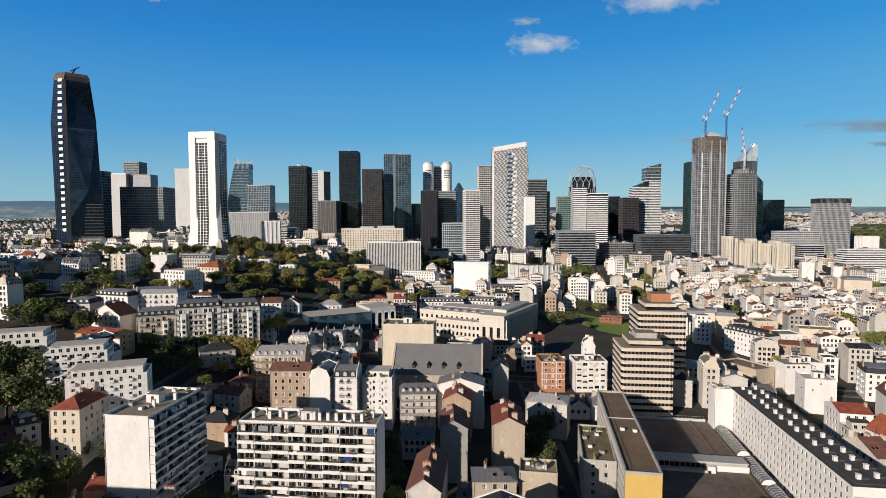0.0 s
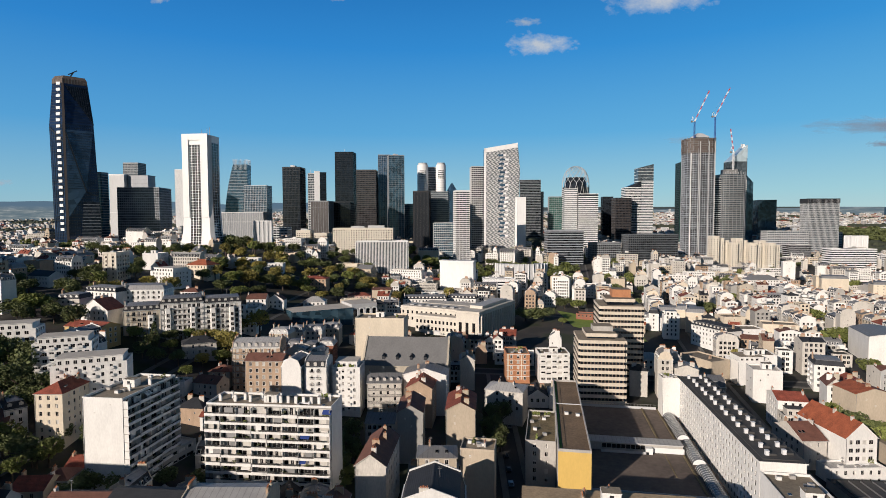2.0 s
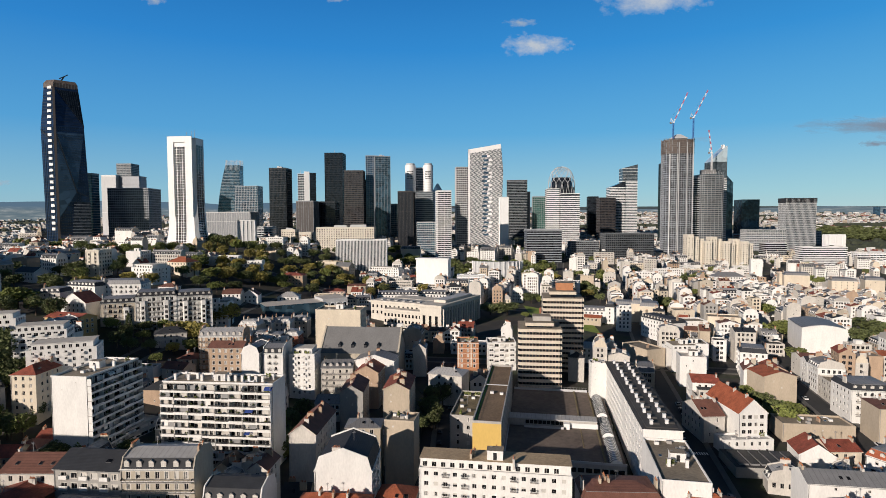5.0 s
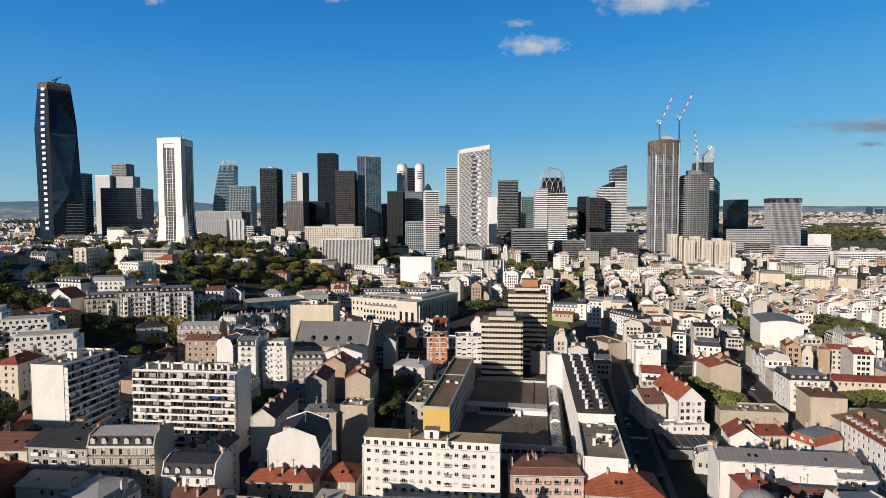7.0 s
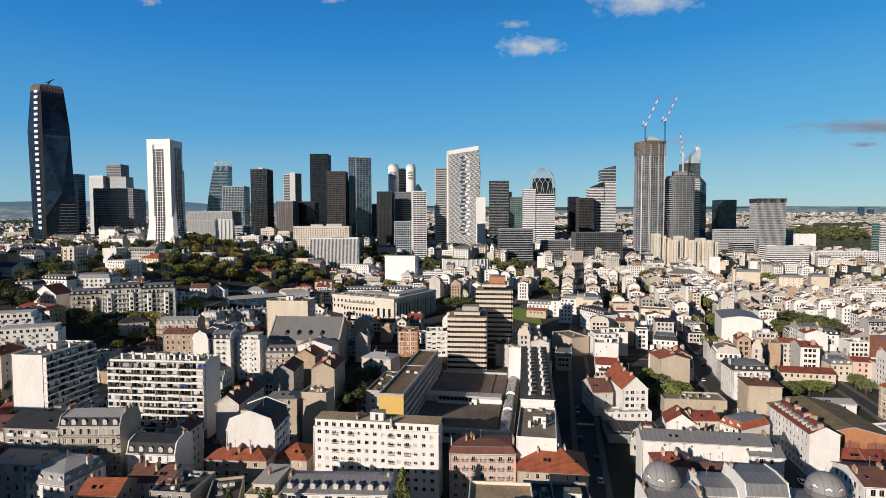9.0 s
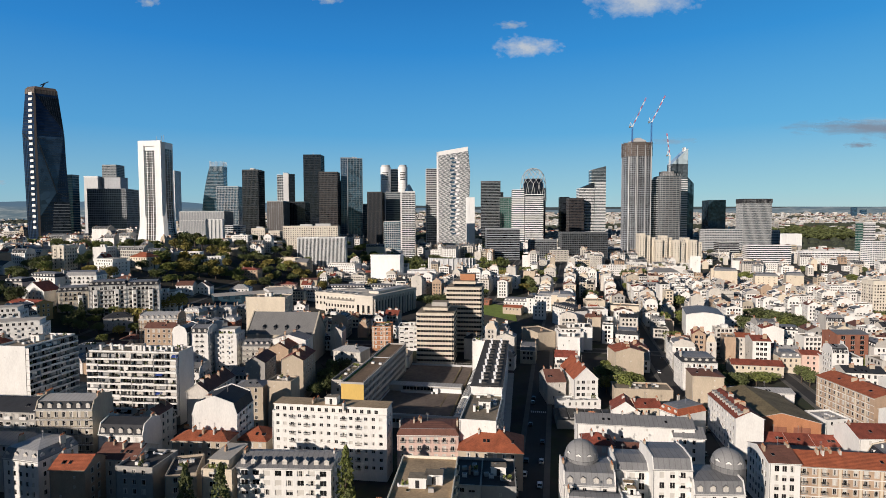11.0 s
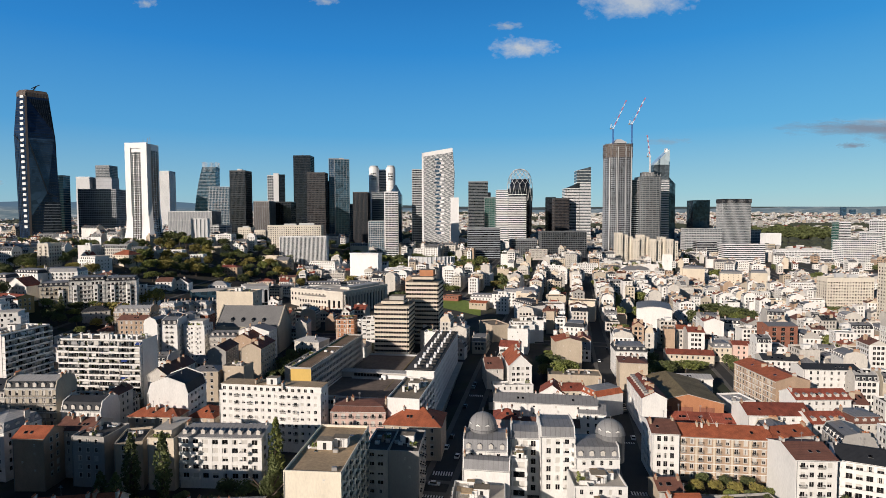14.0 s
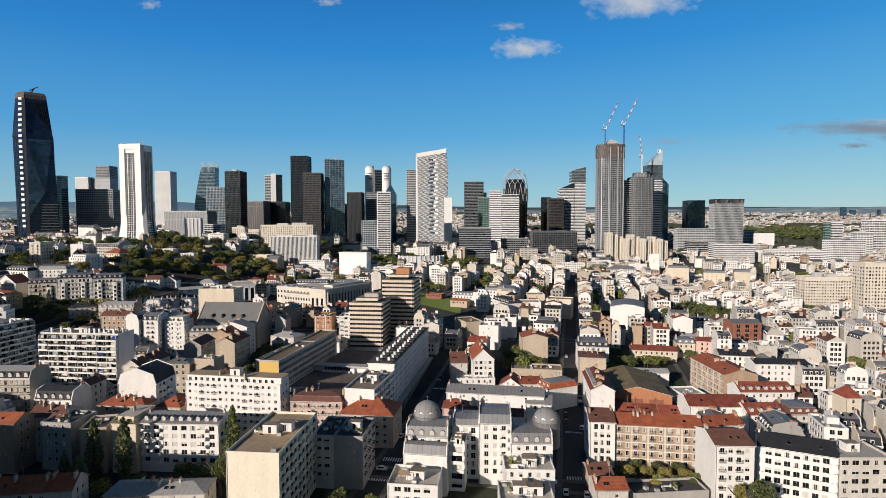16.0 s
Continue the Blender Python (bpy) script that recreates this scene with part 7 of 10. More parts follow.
house(131.6, 92.0, 2, 5.2, 8.6, 1.8, wall="white", roof="flat", tile="terrace_slab", win="f", bay=3.9, win_w=3.6, win_h=2.1, balc="f", rail="band", chim=0, name="apartment_block", cat="apartment block", label="narrow white balcony stack in a courtyard")
house(140.8, 98.0, 6, 11, 14, 7.2, wall="white", roof="gambrel", tile="zinc", crown="zinc", steep=2.8, rise=0.5, win="f", bay=2.9, win_w=1.4, win_h=1.8, balc="f", rail="end", chim=1, name="apartment_block", cat="apartment block", label="white courtyard wing with a tall zinc roof")
house(151.6, 97.0, 8, 14, 13, 1.4, wall="white", roof="gambrel", tile="zinc", crown="zinc", steep=3.2, rise=0.6, win="fr", bay=2.8, dorm="f", chim=2, name="apartment_block", cat="apartment block", label="white street wing with a zinc roof and dormers")
house(150.6, 84.5, 8, 15.6, 11.5, -2.0, wall="white", roof="flat", tile="terrace_slab", win="fr", bay=2.8, chim=1, hut=1, stacks=3, name="apartment_block", cat="apartment block", label="white street wing with a cluttered roof terrace")
house(150.2, 70.5, 8, 16, 13, -5.2, wall="white", roof="flat", tile="terrace_slab", win="fr", bay=3.0, chim=0, hut=2, stacks=2, balc="f", rail="white", name="apartment_block", cat="apartment block", label="white street wing with roof terraces")
house(124.0, 121.5, 4, 9.5, 9, 3.6, wall="pinkwall", roof="hip", tile="tile_red", win="f", chim=2, rise=2.6, label="small house with a red hip roof and tall chimneys")
house(133.8, 122.5, 1, 21, 8, 1.4, wall="white", roof="gable", tile="tile_brown", win="f", bay=4.2, chim=2, rise=1.8, name="terrace_row", label="low courtyard row with a brown tiled roof")
house(122.6, 138.4, 1, 40, 10, 4.5, wall="white", roof="gable", tile="zinc", win="f", bay=8.5, win_w=0.8, win_h=0.9, chim=4, rise=2.2, label="long white wall with a zinc roof", name="terrace_row")
house(155.4, 137.3, -1.9, 10.1, 10, 2, wall="white", roof="gable", tile="zinc", win="f", chim=1, rise=2.2, label="white house with small windows and zinc roof")
house(186.8, 120.8, 1.9, 31.7, 12, 1.5, wall="brick_tan", roof="gable", tile="tile_orange", win="f", bay=2.9, win_h=1.7, chim=7, trim="f", balc="f", rail="iron", rise=2.6, name="brick_terrace", label="tan brick apartment row with white bands and orange roof")
house(219.0, 123.6, 19.7, 16.3, 10, 1.5, wall="offwhite", roof="gable", tile="tile_orange", win="f", bay=3.0, chim=2, rise=2.2, label="white house joined to a brick row, orange roof")
house(216.0, 98.8, 7, 12, 16, 4.6, wall="white", roof="gable", axis="x", tile="tile_brown", win="f", bay=2.6, win_w=1.4, balc="f", rail="iron", chim=2, rise=2.4, name="apartment_block", cat="apartment block", label="white apartment house with a brown tiled roof")
house(231.6, 107.8, -16.1, 21.6, 14, 2, wall="white", roof="gable", tile="slate", win="f", bay=2.6, win_w=1.8, win_h=1.9, balc="f", rail="band", chim=1, rise=2.6, name="apartment_block", cat="apartment block", label="curved white apartment terrace with planted balconies")
house(252.4, 101.8, 9.9, 17.4, 14, 2, wall="offwhite", roof="flat", tile="concrete", win="f", bay=3.2, win_w=2.2, chim=0, hut=1, stacks=2, name="apartment_block", cat="apartment block", label="cream apartment block with green panels and roof vents")
house(145.1, 211.7, 2.0, 27.1, 12, -4, wall="beige", roof="flat", tile="gravel", win="", chim=1, label="low beige building with a plain wall")
house(140.5, 185.9, -4.0, 11.8, 12, -6, wall="white", roof="gable", axis="y", tile="tile_red", win="", chim=1, rise=4, label="small white gabled house with a red roof")
house(121.7, 299.4, 9.1, 15.9, 14, 5, wall="white", roof="flat", tile="gravel", win="r", chim=0, hut=1, attic=2, name="apartment_block", cat="apartment block", label="white cubic apartment house")
house(239.2, 224.6, -78.5, 34.2, 16, 3, wall="brick_tan", roof="gable", tile="tile_orange", win="f", bay=2.8, chim=4, trim="f", rise=2.4, name="brick_terrace", label="brown brick apartment house with a red tiled roof")
house(267.9, 215.3, 4.9, 26.2, 12, 3, wall="white", roof="gable", tile="slate", win="f", bay=3.2, chim=1, rise=1.6, name="apartment_block", cat="apartment block", label="long white apartment house with many windows")
house(221.8, 154.3, 6.7, 24.8, 14, -1, wall="white", roof="gable", tile="tile_red", win="f", bay=3.4, chim=1, rise=3, label="white house row with a red tiled roof")
house(249.1, 178.1, 9.8, 23.8, 12, -1, wall="white", roof="gable", tile="tile_red", win="f", bay=3.0, chim=1, dorm="f", rise=3, label="white house with red roof and dormers")
house(243.3, 150.7, 9.9, 14.6, 12, -2, wall="white", roof="gable", tile="tile_red", win="f", bay=3.0, chim=1, dorm="f", rise=3, label="white house with dormers under a red roof")
house(258.8, 153.4, 9.9, 12.4, 12, -2, wall="offwhite", roof="mansard", tile="tile_brown", crown="zinc", win="f", chim=1, dorm="f", label="house with arched dormers in a brown roof")
house(284.2, 163.7, 9.8, 6.4, 8, 3, wall="cream", roof="hip", tile="tile_red", win="f", bay=3, chim=0, rise=4, name="tower_house", label="small cream tower with a pointed red roof")
house(-113.7, 155.5, 81.8, 22.2, 16, -4, wall="concrete", roof="flat", tile="terrace_slab", win="f", bay=4.0, win_w=3.4, win_h=1.2, chim=0, hut=0, base=-14, name="garage_block", cat="garage", label="low concrete garage with planted terraces beside flats")
house(151.1, 187.2, 9.5, 11.3, 11, -5, wall="cream", roof="gable", tile="tile_red", win="f", chim=2, rise=2.4, label="low court house with a red tiled roof")
house(159.6, 181.5, -55.9, 9.8, 16, -3, wall="white", roof="mansard", tile="tile_orange", crown="zinc", rise=2.8, win="fl", dorm="f", chim=1, label="white house with orange brick dormers in a tall roof")

# ---- houses further off, up the slope and along the avenues ----
house(-253.7, 379.4, -8.2, 19.5, 14, 45.4, wall="cream", roof="hip", tile="tile_orange", win="fr", chim=2, label="cream house with an orange hip roof by the park", near=False, group="town houses")
house(-298.9, 387.9, 7.5, 12.7, 16, 53.4, wall="white", roof="flat", tile="gravel", win="r", chim=0, hut=1, label="white block with a blank sunlit wall on the slope", near=False, group="town houses")
house(-256.1, 341.7, -12.0, 21.7, 16, 43.9, wall="white", roof="flat", tile="terrace_slab", win="fr", balc="r", rail="white", chim=0, attic=2.4, label="white terraced apartment house on the slope", near=False, group="town houses")
house(-246.4, 253.5, 9.0, 12.8, 12, 36.2, wall="offwhite", roof="mansard", tile="slate", win="f", dorm="f", chim=1, label="white house with a slate mansard and round dormers", near=False, group="town houses")
house(-228.2, 250.1, -3.3, 17.8, 12, 31.5, wall="white", roof="gable", axis="y", tile="tile_red", win="f", chim=1, label="white gabled house with a red roof", near=False, group="town houses")
house(-249.6, 276.4, -9.4, 24.9, 12, 38, wall="white", roof="mansard", tile="slate", win="f", dorm="f", chim=2, label="white apartment house with slate roof and dormers", near=False, group="town houses")
house(-229.3, 278.3, 14.0, 27.1, 14, 38.5, wall="white", roof="mansard", tile="zinc", win="fr", balc="f", rail="iron", chim=2, label="long white apartment house with a zinc roof", near=False, group="town houses")
house(-461.6, 430.4, 7.0, 33.0, 14, 54.4, wall="white", roof="flat", tile="gravel", win="f", chim=0, hut=1, label="white apartment block high on the slope", near=False, group="town houses")
house(-384.7, 391.4, -12.0, 28.7, 14, 51.1, wall="cream", roof="mansard", tile="zinc", win="fr", chim=2, label="cream apartment house high on the slope", near=False, group="town houses")
house(-361.2, 340.9, -11.0, 17.6, 10, 50.2, wall="brick_tan", roof="flat", tile="gravel", win="", chim=1, label="brown brick house with a blank wall", near=False, group="town houses")
house(-317.8, 303.5, -12.0, 20.5, 10, 43.5, wall="white", roof="gable", tile="slate", win="f", chim=1, label="small white house with a dark roof", near=False, group="town houses")
house(-325.9, 291.3, 8.3, 8.3, 12, 49, wall="brick_tan", roof="mansard", tile="zinc", win="fr", chim=1, label="brown corner house with a zinc roof", near=False, group="town houses")
house(-170.9, 296.3, 14.0, 18.6, 14, 25.6, wall="white", roof="flat", tile="gravel", win="f", bay=2.8, chim=0, hut=1, label="white apartment block with plain windows", near=False, group="town houses")
house(-258.6, 442.9, 14.0, 28.3, 12, 45.9, wall="white", roof="flat", tile="gravel", win="f", chim=0, label="low white flat-roofed building by the trees", near=False, group="town houses")
house(-236.9, 449.0, 14.0, 27.0, 12, 41.1, wall="white", roof="flat", tile="gravel", win="f", chim=0, label="low white building among trees", near=False, group="town houses")
house(-239.2, 513.8, -12.0, 15.2, 12, 47, wall="beige", roof="flat", tile="gravel", win="", chim=0, label="beige block with a blank wall", near=False, group="town houses")
house(-192.9, 542.0, -12.0, 25.3, 13, 34.4, wall="cream", roof="flat", tile="gravel", win="r", chim=1, label="cream apartment house with a flat roof", near=False, group="town houses")
house(-170.7, 535.2, -11.9, 19.3, 12, 29.9, wall="beige", roof="gable", tile="zinc", win="r", chim=1, label="beige house with a blank gable", near=False, group="town houses")
house(-143.5, 573.9, -11.9, 37.9, 14, 23.8, wall="white", roof="flat", tile="terrace_slab", win="f", chim=0, attic=2.4, label="white apartment house with roof terraces", near=False, group="town houses")
house(-99.6, 574.8, -12.0, 24.3, 12, 15.1, wall="cream", roof="gable", tile="tile_red", win="r", chim=2, rise=2, label="cream house with a red roof", near=False, group="town houses")
house(-187.3, 439.3, 8.6, 23.2, 14, 29.1, wall="brick_tan", roof="hip", tile="tile_red", win="f", chim=2, rise=2.2, label="brick house with a red tiled roof", near=False, group="town houses")
house(-100.5, 463.1, 9.0, 38.0, 13, 9.9, wall="white", roof="mansard", tile="slate", win="f", dorm="f", chim=2, rise=2.6, label="long white house with a slate mansard", near=False, group="town houses")
house(-64.4, 480.4, -6.7, 26.7, 13, 9.3, wall="white", roof="mansard", tile="slate", win="f", dorm="f", chim=2, balc="f", rail="long", label="white house with dark dormers and balconies", near=False, group="town houses")
house(-185.0, 346.9, 14.0, 13.3, 10, 24.4, wall="white", roof="gable", tile="tile_brown", win="f", chim=1, label="small white house with a brown roof", near=False, group="town houses")
house(-176.3, 358.8, 14.0, 12.5, 10, 22.1, wall="white", roof="gable", axis="y", tile="tile_brown", win="f", chim=1, label="small white gabled house", near=False, group="town houses")
house(-141.0, 431.7, 14.0, 19.4, 12, 16.3, wall="pinkwall", roof="hip", tile="tile_red", win="fr", chim=1, rise=2.2, label="pink house with a red hip roof", near=False, group="town houses")
house(-130.7, 466.8, 8.8, 17.3, 14, 16.9, wall="beige", roof="gable", tile="tile_brown", win="r", chim=2, rise=1.6, label="beige house with a brown roof", near=False, group="town houses")
house(-159.7, 384.5, 14.0, 16.6, 12, 17.5, wall="white", roof="hip", tile="zinc_pale", win="f", chim=0, label="low white pavilion with a pale roof", near=False, group="town houses")
house(-142.1, 254.7, -3.1, 11.7, 12, 11.3, wall="brick_tan", roof="mansard", tile="zinc", crown="zinc_pale", win="fr", dorm="f", chim=2, label="old corner house with a zinc mansard and dormers", near=False, group="town houses")
house(-135.4, 264.7, 9.4, 8.6, 12, 11.7, wall="stone", roof="mansard", tile="zinc", crown="zinc_pale", win="f", dorm="f", chim=2, label="old stone house with a zinc mansard", near=False, group="town houses")
house(-128.9, 270.7, 9.4, 8.5, 12, 10.6, wall="brick_orange", roof="mansard", tile="zinc_pale", crown="zinc_pale", win="f", dorm="f", chim=2, label="old brick house with a pale zinc mansard", near=False, group="town houses")
house(-121.6, 274.9, 9.4, 8.9, 12, 9.3, wall="brick_tan", roof="mansard", tile="zinc", crown="zinc", win="f", dorm="f", chim=2, label="old brown house with a zinc mansard", near=False, group="town houses")
house(-113.6, 278.5, 9.4, 9.2, 12, 7.5, wall="stone", roof="mansard", tile="slate", crown="zinc", win="f", dorm="f", chim=2, label="old stone house with slate dormers", near=False, group="town houses")
house(-107.0, 286.8, 9.4, 9.1, 12, 7.8, wall="brick_red", roof="mansard", tile="zinc_pale", crown="zinc", win="fr", dorm="f", chim=2, label="old red brick house with a zinc roof", near=False, group="town houses")
house(-138.3, 289.5, 1.5, 11.9, 11, 13.1, wall="stone", roof="mansard", tile="zinc_pale", crown="zinc_pale", win="f", dorm="f", chim=3, label="old house row with pale zinc roofs", near=False, group="town houses")
house(-131.0, 300.2, 9.3, 8.6, 11, 12.2, wall="offwhite", roof="mansard", tile="zinc", crown="zinc_pale", win="f", dorm="f", chim=3, label="old pale house with a zinc mansard", near=False, group="town houses")
house(-125.6, 309.2, 9.3, 11.6, 11, 11.3, wall="offwhite", roof="mansard", tile="zinc_pale", crown="zinc", win="f", dorm="f", chim=3, label="old pale house with dormers in zinc", near=False, group="town houses")
house(-118.4, 322.3, 9.3, 10.5, 11, 10.4, wall="stone", roof="mansard", tile="zinc", crown="zinc_pale", win="f", dorm="f", chim=3, label="old stone house with chimneys", near=False, group="town houses")
house(124.2, 417.7, -12.0, 13.5, 16, 11.7, wall="cream", roof="mansard", tile="zinc", win="l", chim=1, rise=2.6, label="tall house with a blank cream fire wall", near=False, group="town houses")
house(107.4, 430.2, -6.8, 19.1, 14, 10.5, wall="white", roof="mansard", tile="zinc", win="f", balc="f", rail="iron", chim=2, label="white apartment house with balconies and zinc roof", near=False, group="town houses")
house(98.3, 418.1, -11.6, 7.0, 14, 10.1, wall="white", roof="mansard", tile="slate", win="f", chim=1, label="narrow white apartment house", near=False, group="town houses")
house(153.8, 444.4, -12.0, 10.1, 10, 5.9, wall="white", roof="gable", tile="tile_red", win="f", chim=1, label="white house with a red roof in a street row", near=False, group="town houses")
house(148.2, 399.7, -12.0, 7.7, 10, 4.6, wall="offwhite", roof="gable", tile="tile_red", win="f", chim=2, label="pale street house with a red roof", near=False, group="town houses")
house(142.8, 359.1, -12.0, 11.2, 12, 5.1, wall="brick_tan", roof="gable", tile="tile_brown", win="f", chim=2, rise=1.8, label="brown brick street house", near=False, group="town houses")
house(128.3, 306.5, -0.1, 15.0, 14, 7.2, wall="white", roof="flat", tile="gravel", win="r", chim=0, hut=1, label="white block with a tall blank wall", near=False, group="town houses")
house(120.4, 274.7, -4.0, 12.9, 12, 7.1, wall="white", roof="flat", tile="terrace_slab", win="r", chim=0, hut=1, label="white cubic block with blank walls", near=False, group="town houses")
house(156.7, 296.5, -12.0, 13.2, 14, 5.5, wall="white", roof="mansard", tile="slate", win="fl", balc="l", rail="white", chim=2, label="white corner house with rounded balconies", near=False, group="town houses")
house(234.0, 589.0, -12.0, 36.0, 12, 9.3, wall="white", roof="mansard", tile="zinc", win="f", dorm="f", chim=2, label="long white street row with dormers", near=False, group="town houses")
house(150.7, 607.0, -12.0, 42.0, 12, 13.3, wall="white", roof="mansard", tile="zinc", win="f", dorm="f", chim=3, label="long white street row with zinc roofs", near=False, group="town houses")
house(313.0, 649.5, -12.0, 16.5, 14, 17.5, wall="cream", roof="flat", tile="gravel", win="r", balc="r", rail="white", chim=0, hut=1, label="cream apartment block with side balconies", near=False, group="town houses")
house(304.4, 711.3, -12.0, 12.8, 14, 28.8, wall="white", roof="flat", tile="gravel", win="", chim=0, label="tall block with a blank white wall", near=False, group="town houses")
house(244.5, 644.8, 8.6, 33.6, 16, 13.2, wall="white", roof="hip", tile="zinc", win="f", chim=1, label="white house with a broad zinc roof", near=False, group="town houses")
house(184.3, 662.1, 8.4, 32.0, 13, 19.5, wall="white", roof="flat", tile="gravel", win="f", bay=2.4, chim=0, hut=1, label="white apartment block with rows of windows", near=False, group="town houses")
house(78.5, 421.9, -4.9, 29.4, 12, 6.4, wall="white", roof="mansard", tile="zinc", win="f", dorm="f", chim=2, label="white street row with round dormers", near=False, group="town houses")
house(78.4, 411.1, -12.0, 16.1, 10, 3, wall="beige", roof="gable", tile="tile_orange", win="f", chim=1, rise=1.6, label="small house with an orange roof", near=False, group="town houses")
house(47.5, 448.2, -12.0, 16.8, 10, 3.6, wall="brick_red", roof="flat", tile="gravel", win="f", chim=0, label="low brick building beside a lawn", near=False, group="town houses")
house(60.4, 547.8, -12.0, 25.9, 14, 16, wall="white", roof="flat", tile="gravel", win="f", chim=0, hut=1, label="white flat-roofed apartment block", near=False, group="town houses")
house(86.0, 586.2, -12.0, 18.9, 14, 18.6, wall="beige", roof="flat", tile="gravel", win="r", chim=0, hut=1, label="beige apartment block with a blank wall", near=False, group="town houses")
house(313.0, 636.7, -12.0, 24.2, 16, 16.9, wall="cream", roof="mansard", tile="zinc", win="r", chim=1, label="cream apartment house with a blank gable", near=False, group="town houses")
house(347.5, 608.8, -12.0, 22.4, 16, 14, wall="cream", roof="mansard", tile="zinc", win="f", bay=5, win_w=0.8, win_h=0.9, chim=1, label="cream block with few small windows", near=False, group="town houses")
house(383.2, 617.4, -12.0, 17.2, 16, 14.3, wall="cream", roof="mansard", tile="zinc", win="r", chim=1, label="cream block with a blank wall", near=False, group="town houses")
house(331.1, 469.5, -12.0, 13.5, 14, 0.5, wall="white", roof="flat", tile="gravel", win="r", balc="r", rail="white", chim=0, hut=1, label="white apartment block with a blank end", near=False, group="town houses")
house(354.6, 490.3, -12.0, 17.7, 14, -0, wall="cream", roof="flat", tile="gravel", win="f", balc="f", rail="white", chim=0, hut=1, label="cream apartment block with balconies", near=False, group="town houses")
house(379.3, 501.9, -12.0, 27.8, 14, -0.1, wall="white", roof="flat", tile="gravel", win="f", balc="f", rail="band", chim=0, hut=1, label="white apartment block with banded balconies", near=False, group="town houses")
house(229.3, 304.0, -8.9, 11.2, 12, 4.5, wall="offwhite", roof="gable", tile="tile_orange", win="fr", bay=2.6, chim=2, rise=1.8, label="pale apartment house with an orange roof", near=False, group="town houses")
house(220.3, 296.7, -6.4, 6.4, 12, 5.7, wall="brick_tan", roof="flat", tile="gravel", win="r", chim=1, label="narrow brown brick house", near=False, group="town houses")
house(245.1, 312.3, -12.0, 11.5, 12, -2.9, wall="cream", roof="gable", tile="tile_red", win="f", chim=1, rise=1.8, label="low cream house with a red roof", near=False, group="town houses")
house(244.6, 278.0, 1.8, 10.7, 12, -1.3, wall="cream", roof="mansard", tile="zinc", win="f", dorm="f", chim=1, label="cream house with zinc roof and dormers", near=False, group="town houses")
house(256.1, 279.7, -7.3, 9.8, 12, 0.4, wall="pinkwall", roof="gable", tile="tile_red", win="f", chim=2, rise=1.6, label="pink brick apartment house", near=False, group="town houses")
house(264.4, 273.9, -2.6, 19.6, 14, 1.1, wall="white", roof="flat", tile="gravel", win="f", chim=0, hut=1, label="white apartment house with large windows", near=False, group="town houses")
house(215.8, 268.7, -1.7, 26.7, 10, -4.1, wall="cream", roof="gable", tile="tile_red", win="f", chim=2, rise=2.2, label="long low cream house with a red roof", near=False, group="town houses")
house(189.7, 301.4, 1.5, 13.1, 12, 2.3, wall="white", roof="gable", tile="tile_brown", win="fr", chim=2, rise=1.6, label="white street house with a brown roof", near=False, group="town houses")
house(206.9, 303.3, -0.7, 10.1, 12, 2.1, wall="white", roof="gable", tile="tile_brown", win="fr", chim=1, rise=1.6, label="white house with a brown roof", near=False, group="town houses")
house(194.1, 372.7, -0.8, 14.3, 12, 1.1, wall="beige", roof="flat", tile="tile_brown", win="", chim=1, label="beige block with a plain wall", near=False, group="town houses")
house(264.6, 373.3, -8.4, 14.9, 12, -1.3, wall="offwhite", roof="gable", tile="zinc", win="f", chim=1, rise=1.6, label="pale house with a zinc roof", near=False, group="town houses")
house(280.9, 374.2, -12.0, 13.1, 12, -3.1, wall="white", roof="mansard", tile="slate", win="f", dorm="f", chim=1, label="white house with slate roof", near=False, group="town houses")
house(164.5, 369.7, -12.0, 8.4, 10, 3, wall="cream", roof="gable", axis="y", tile="zinc", win="f", chim=0, label="small cream gabled house", near=False, group="town houses")
house(148.3, 411.3, 8.6, 15.2, 14, 9.9, wall="cream", roof="flat", tile="gravel", win="", chim=1, label="cream block with a blank wall", near=False, group="town houses")
house(140.1, 366.4, 8.7, 20.3, 14, 9.5, wall="white", roof="flat", tile="gravel", win="", chim=0, label="tall white blank fire wall", near=False, group="town houses")
house(119.5, 428.4, -12.0, 15.5, 14, 11.9, wall="cream", roof="mansard", tile="zinc", win="l", chim=1, label="cream fire wall with a zinc mansard", near=False, group="town houses")
house(-135.4, 143.1, 14.0, 10.3, 10, -2.1, wall="cream", roof="gable", tile="tile_red", win="f", chim=2, rise=2.4, label="low cream garden house with a red tiled roof", near=False, group="town houses")
house(-138.9, 126.9, 14.0, 9.9, 10, -2.3, wall="beige", roof="gable", tile="tile_red", win="f", chim=2, rise=2.6, label="small beige house with a red tiled roof", near=False, group="town houses")
house(-136.0, 134.4, 14.0, 8.5, 9, -2.2, wall="offwhite", roof="hip", tile="tile_brown", win="f", chim=1, rise=2.2, label="small pale house with a brown hip roof", near=False, group="town houses")

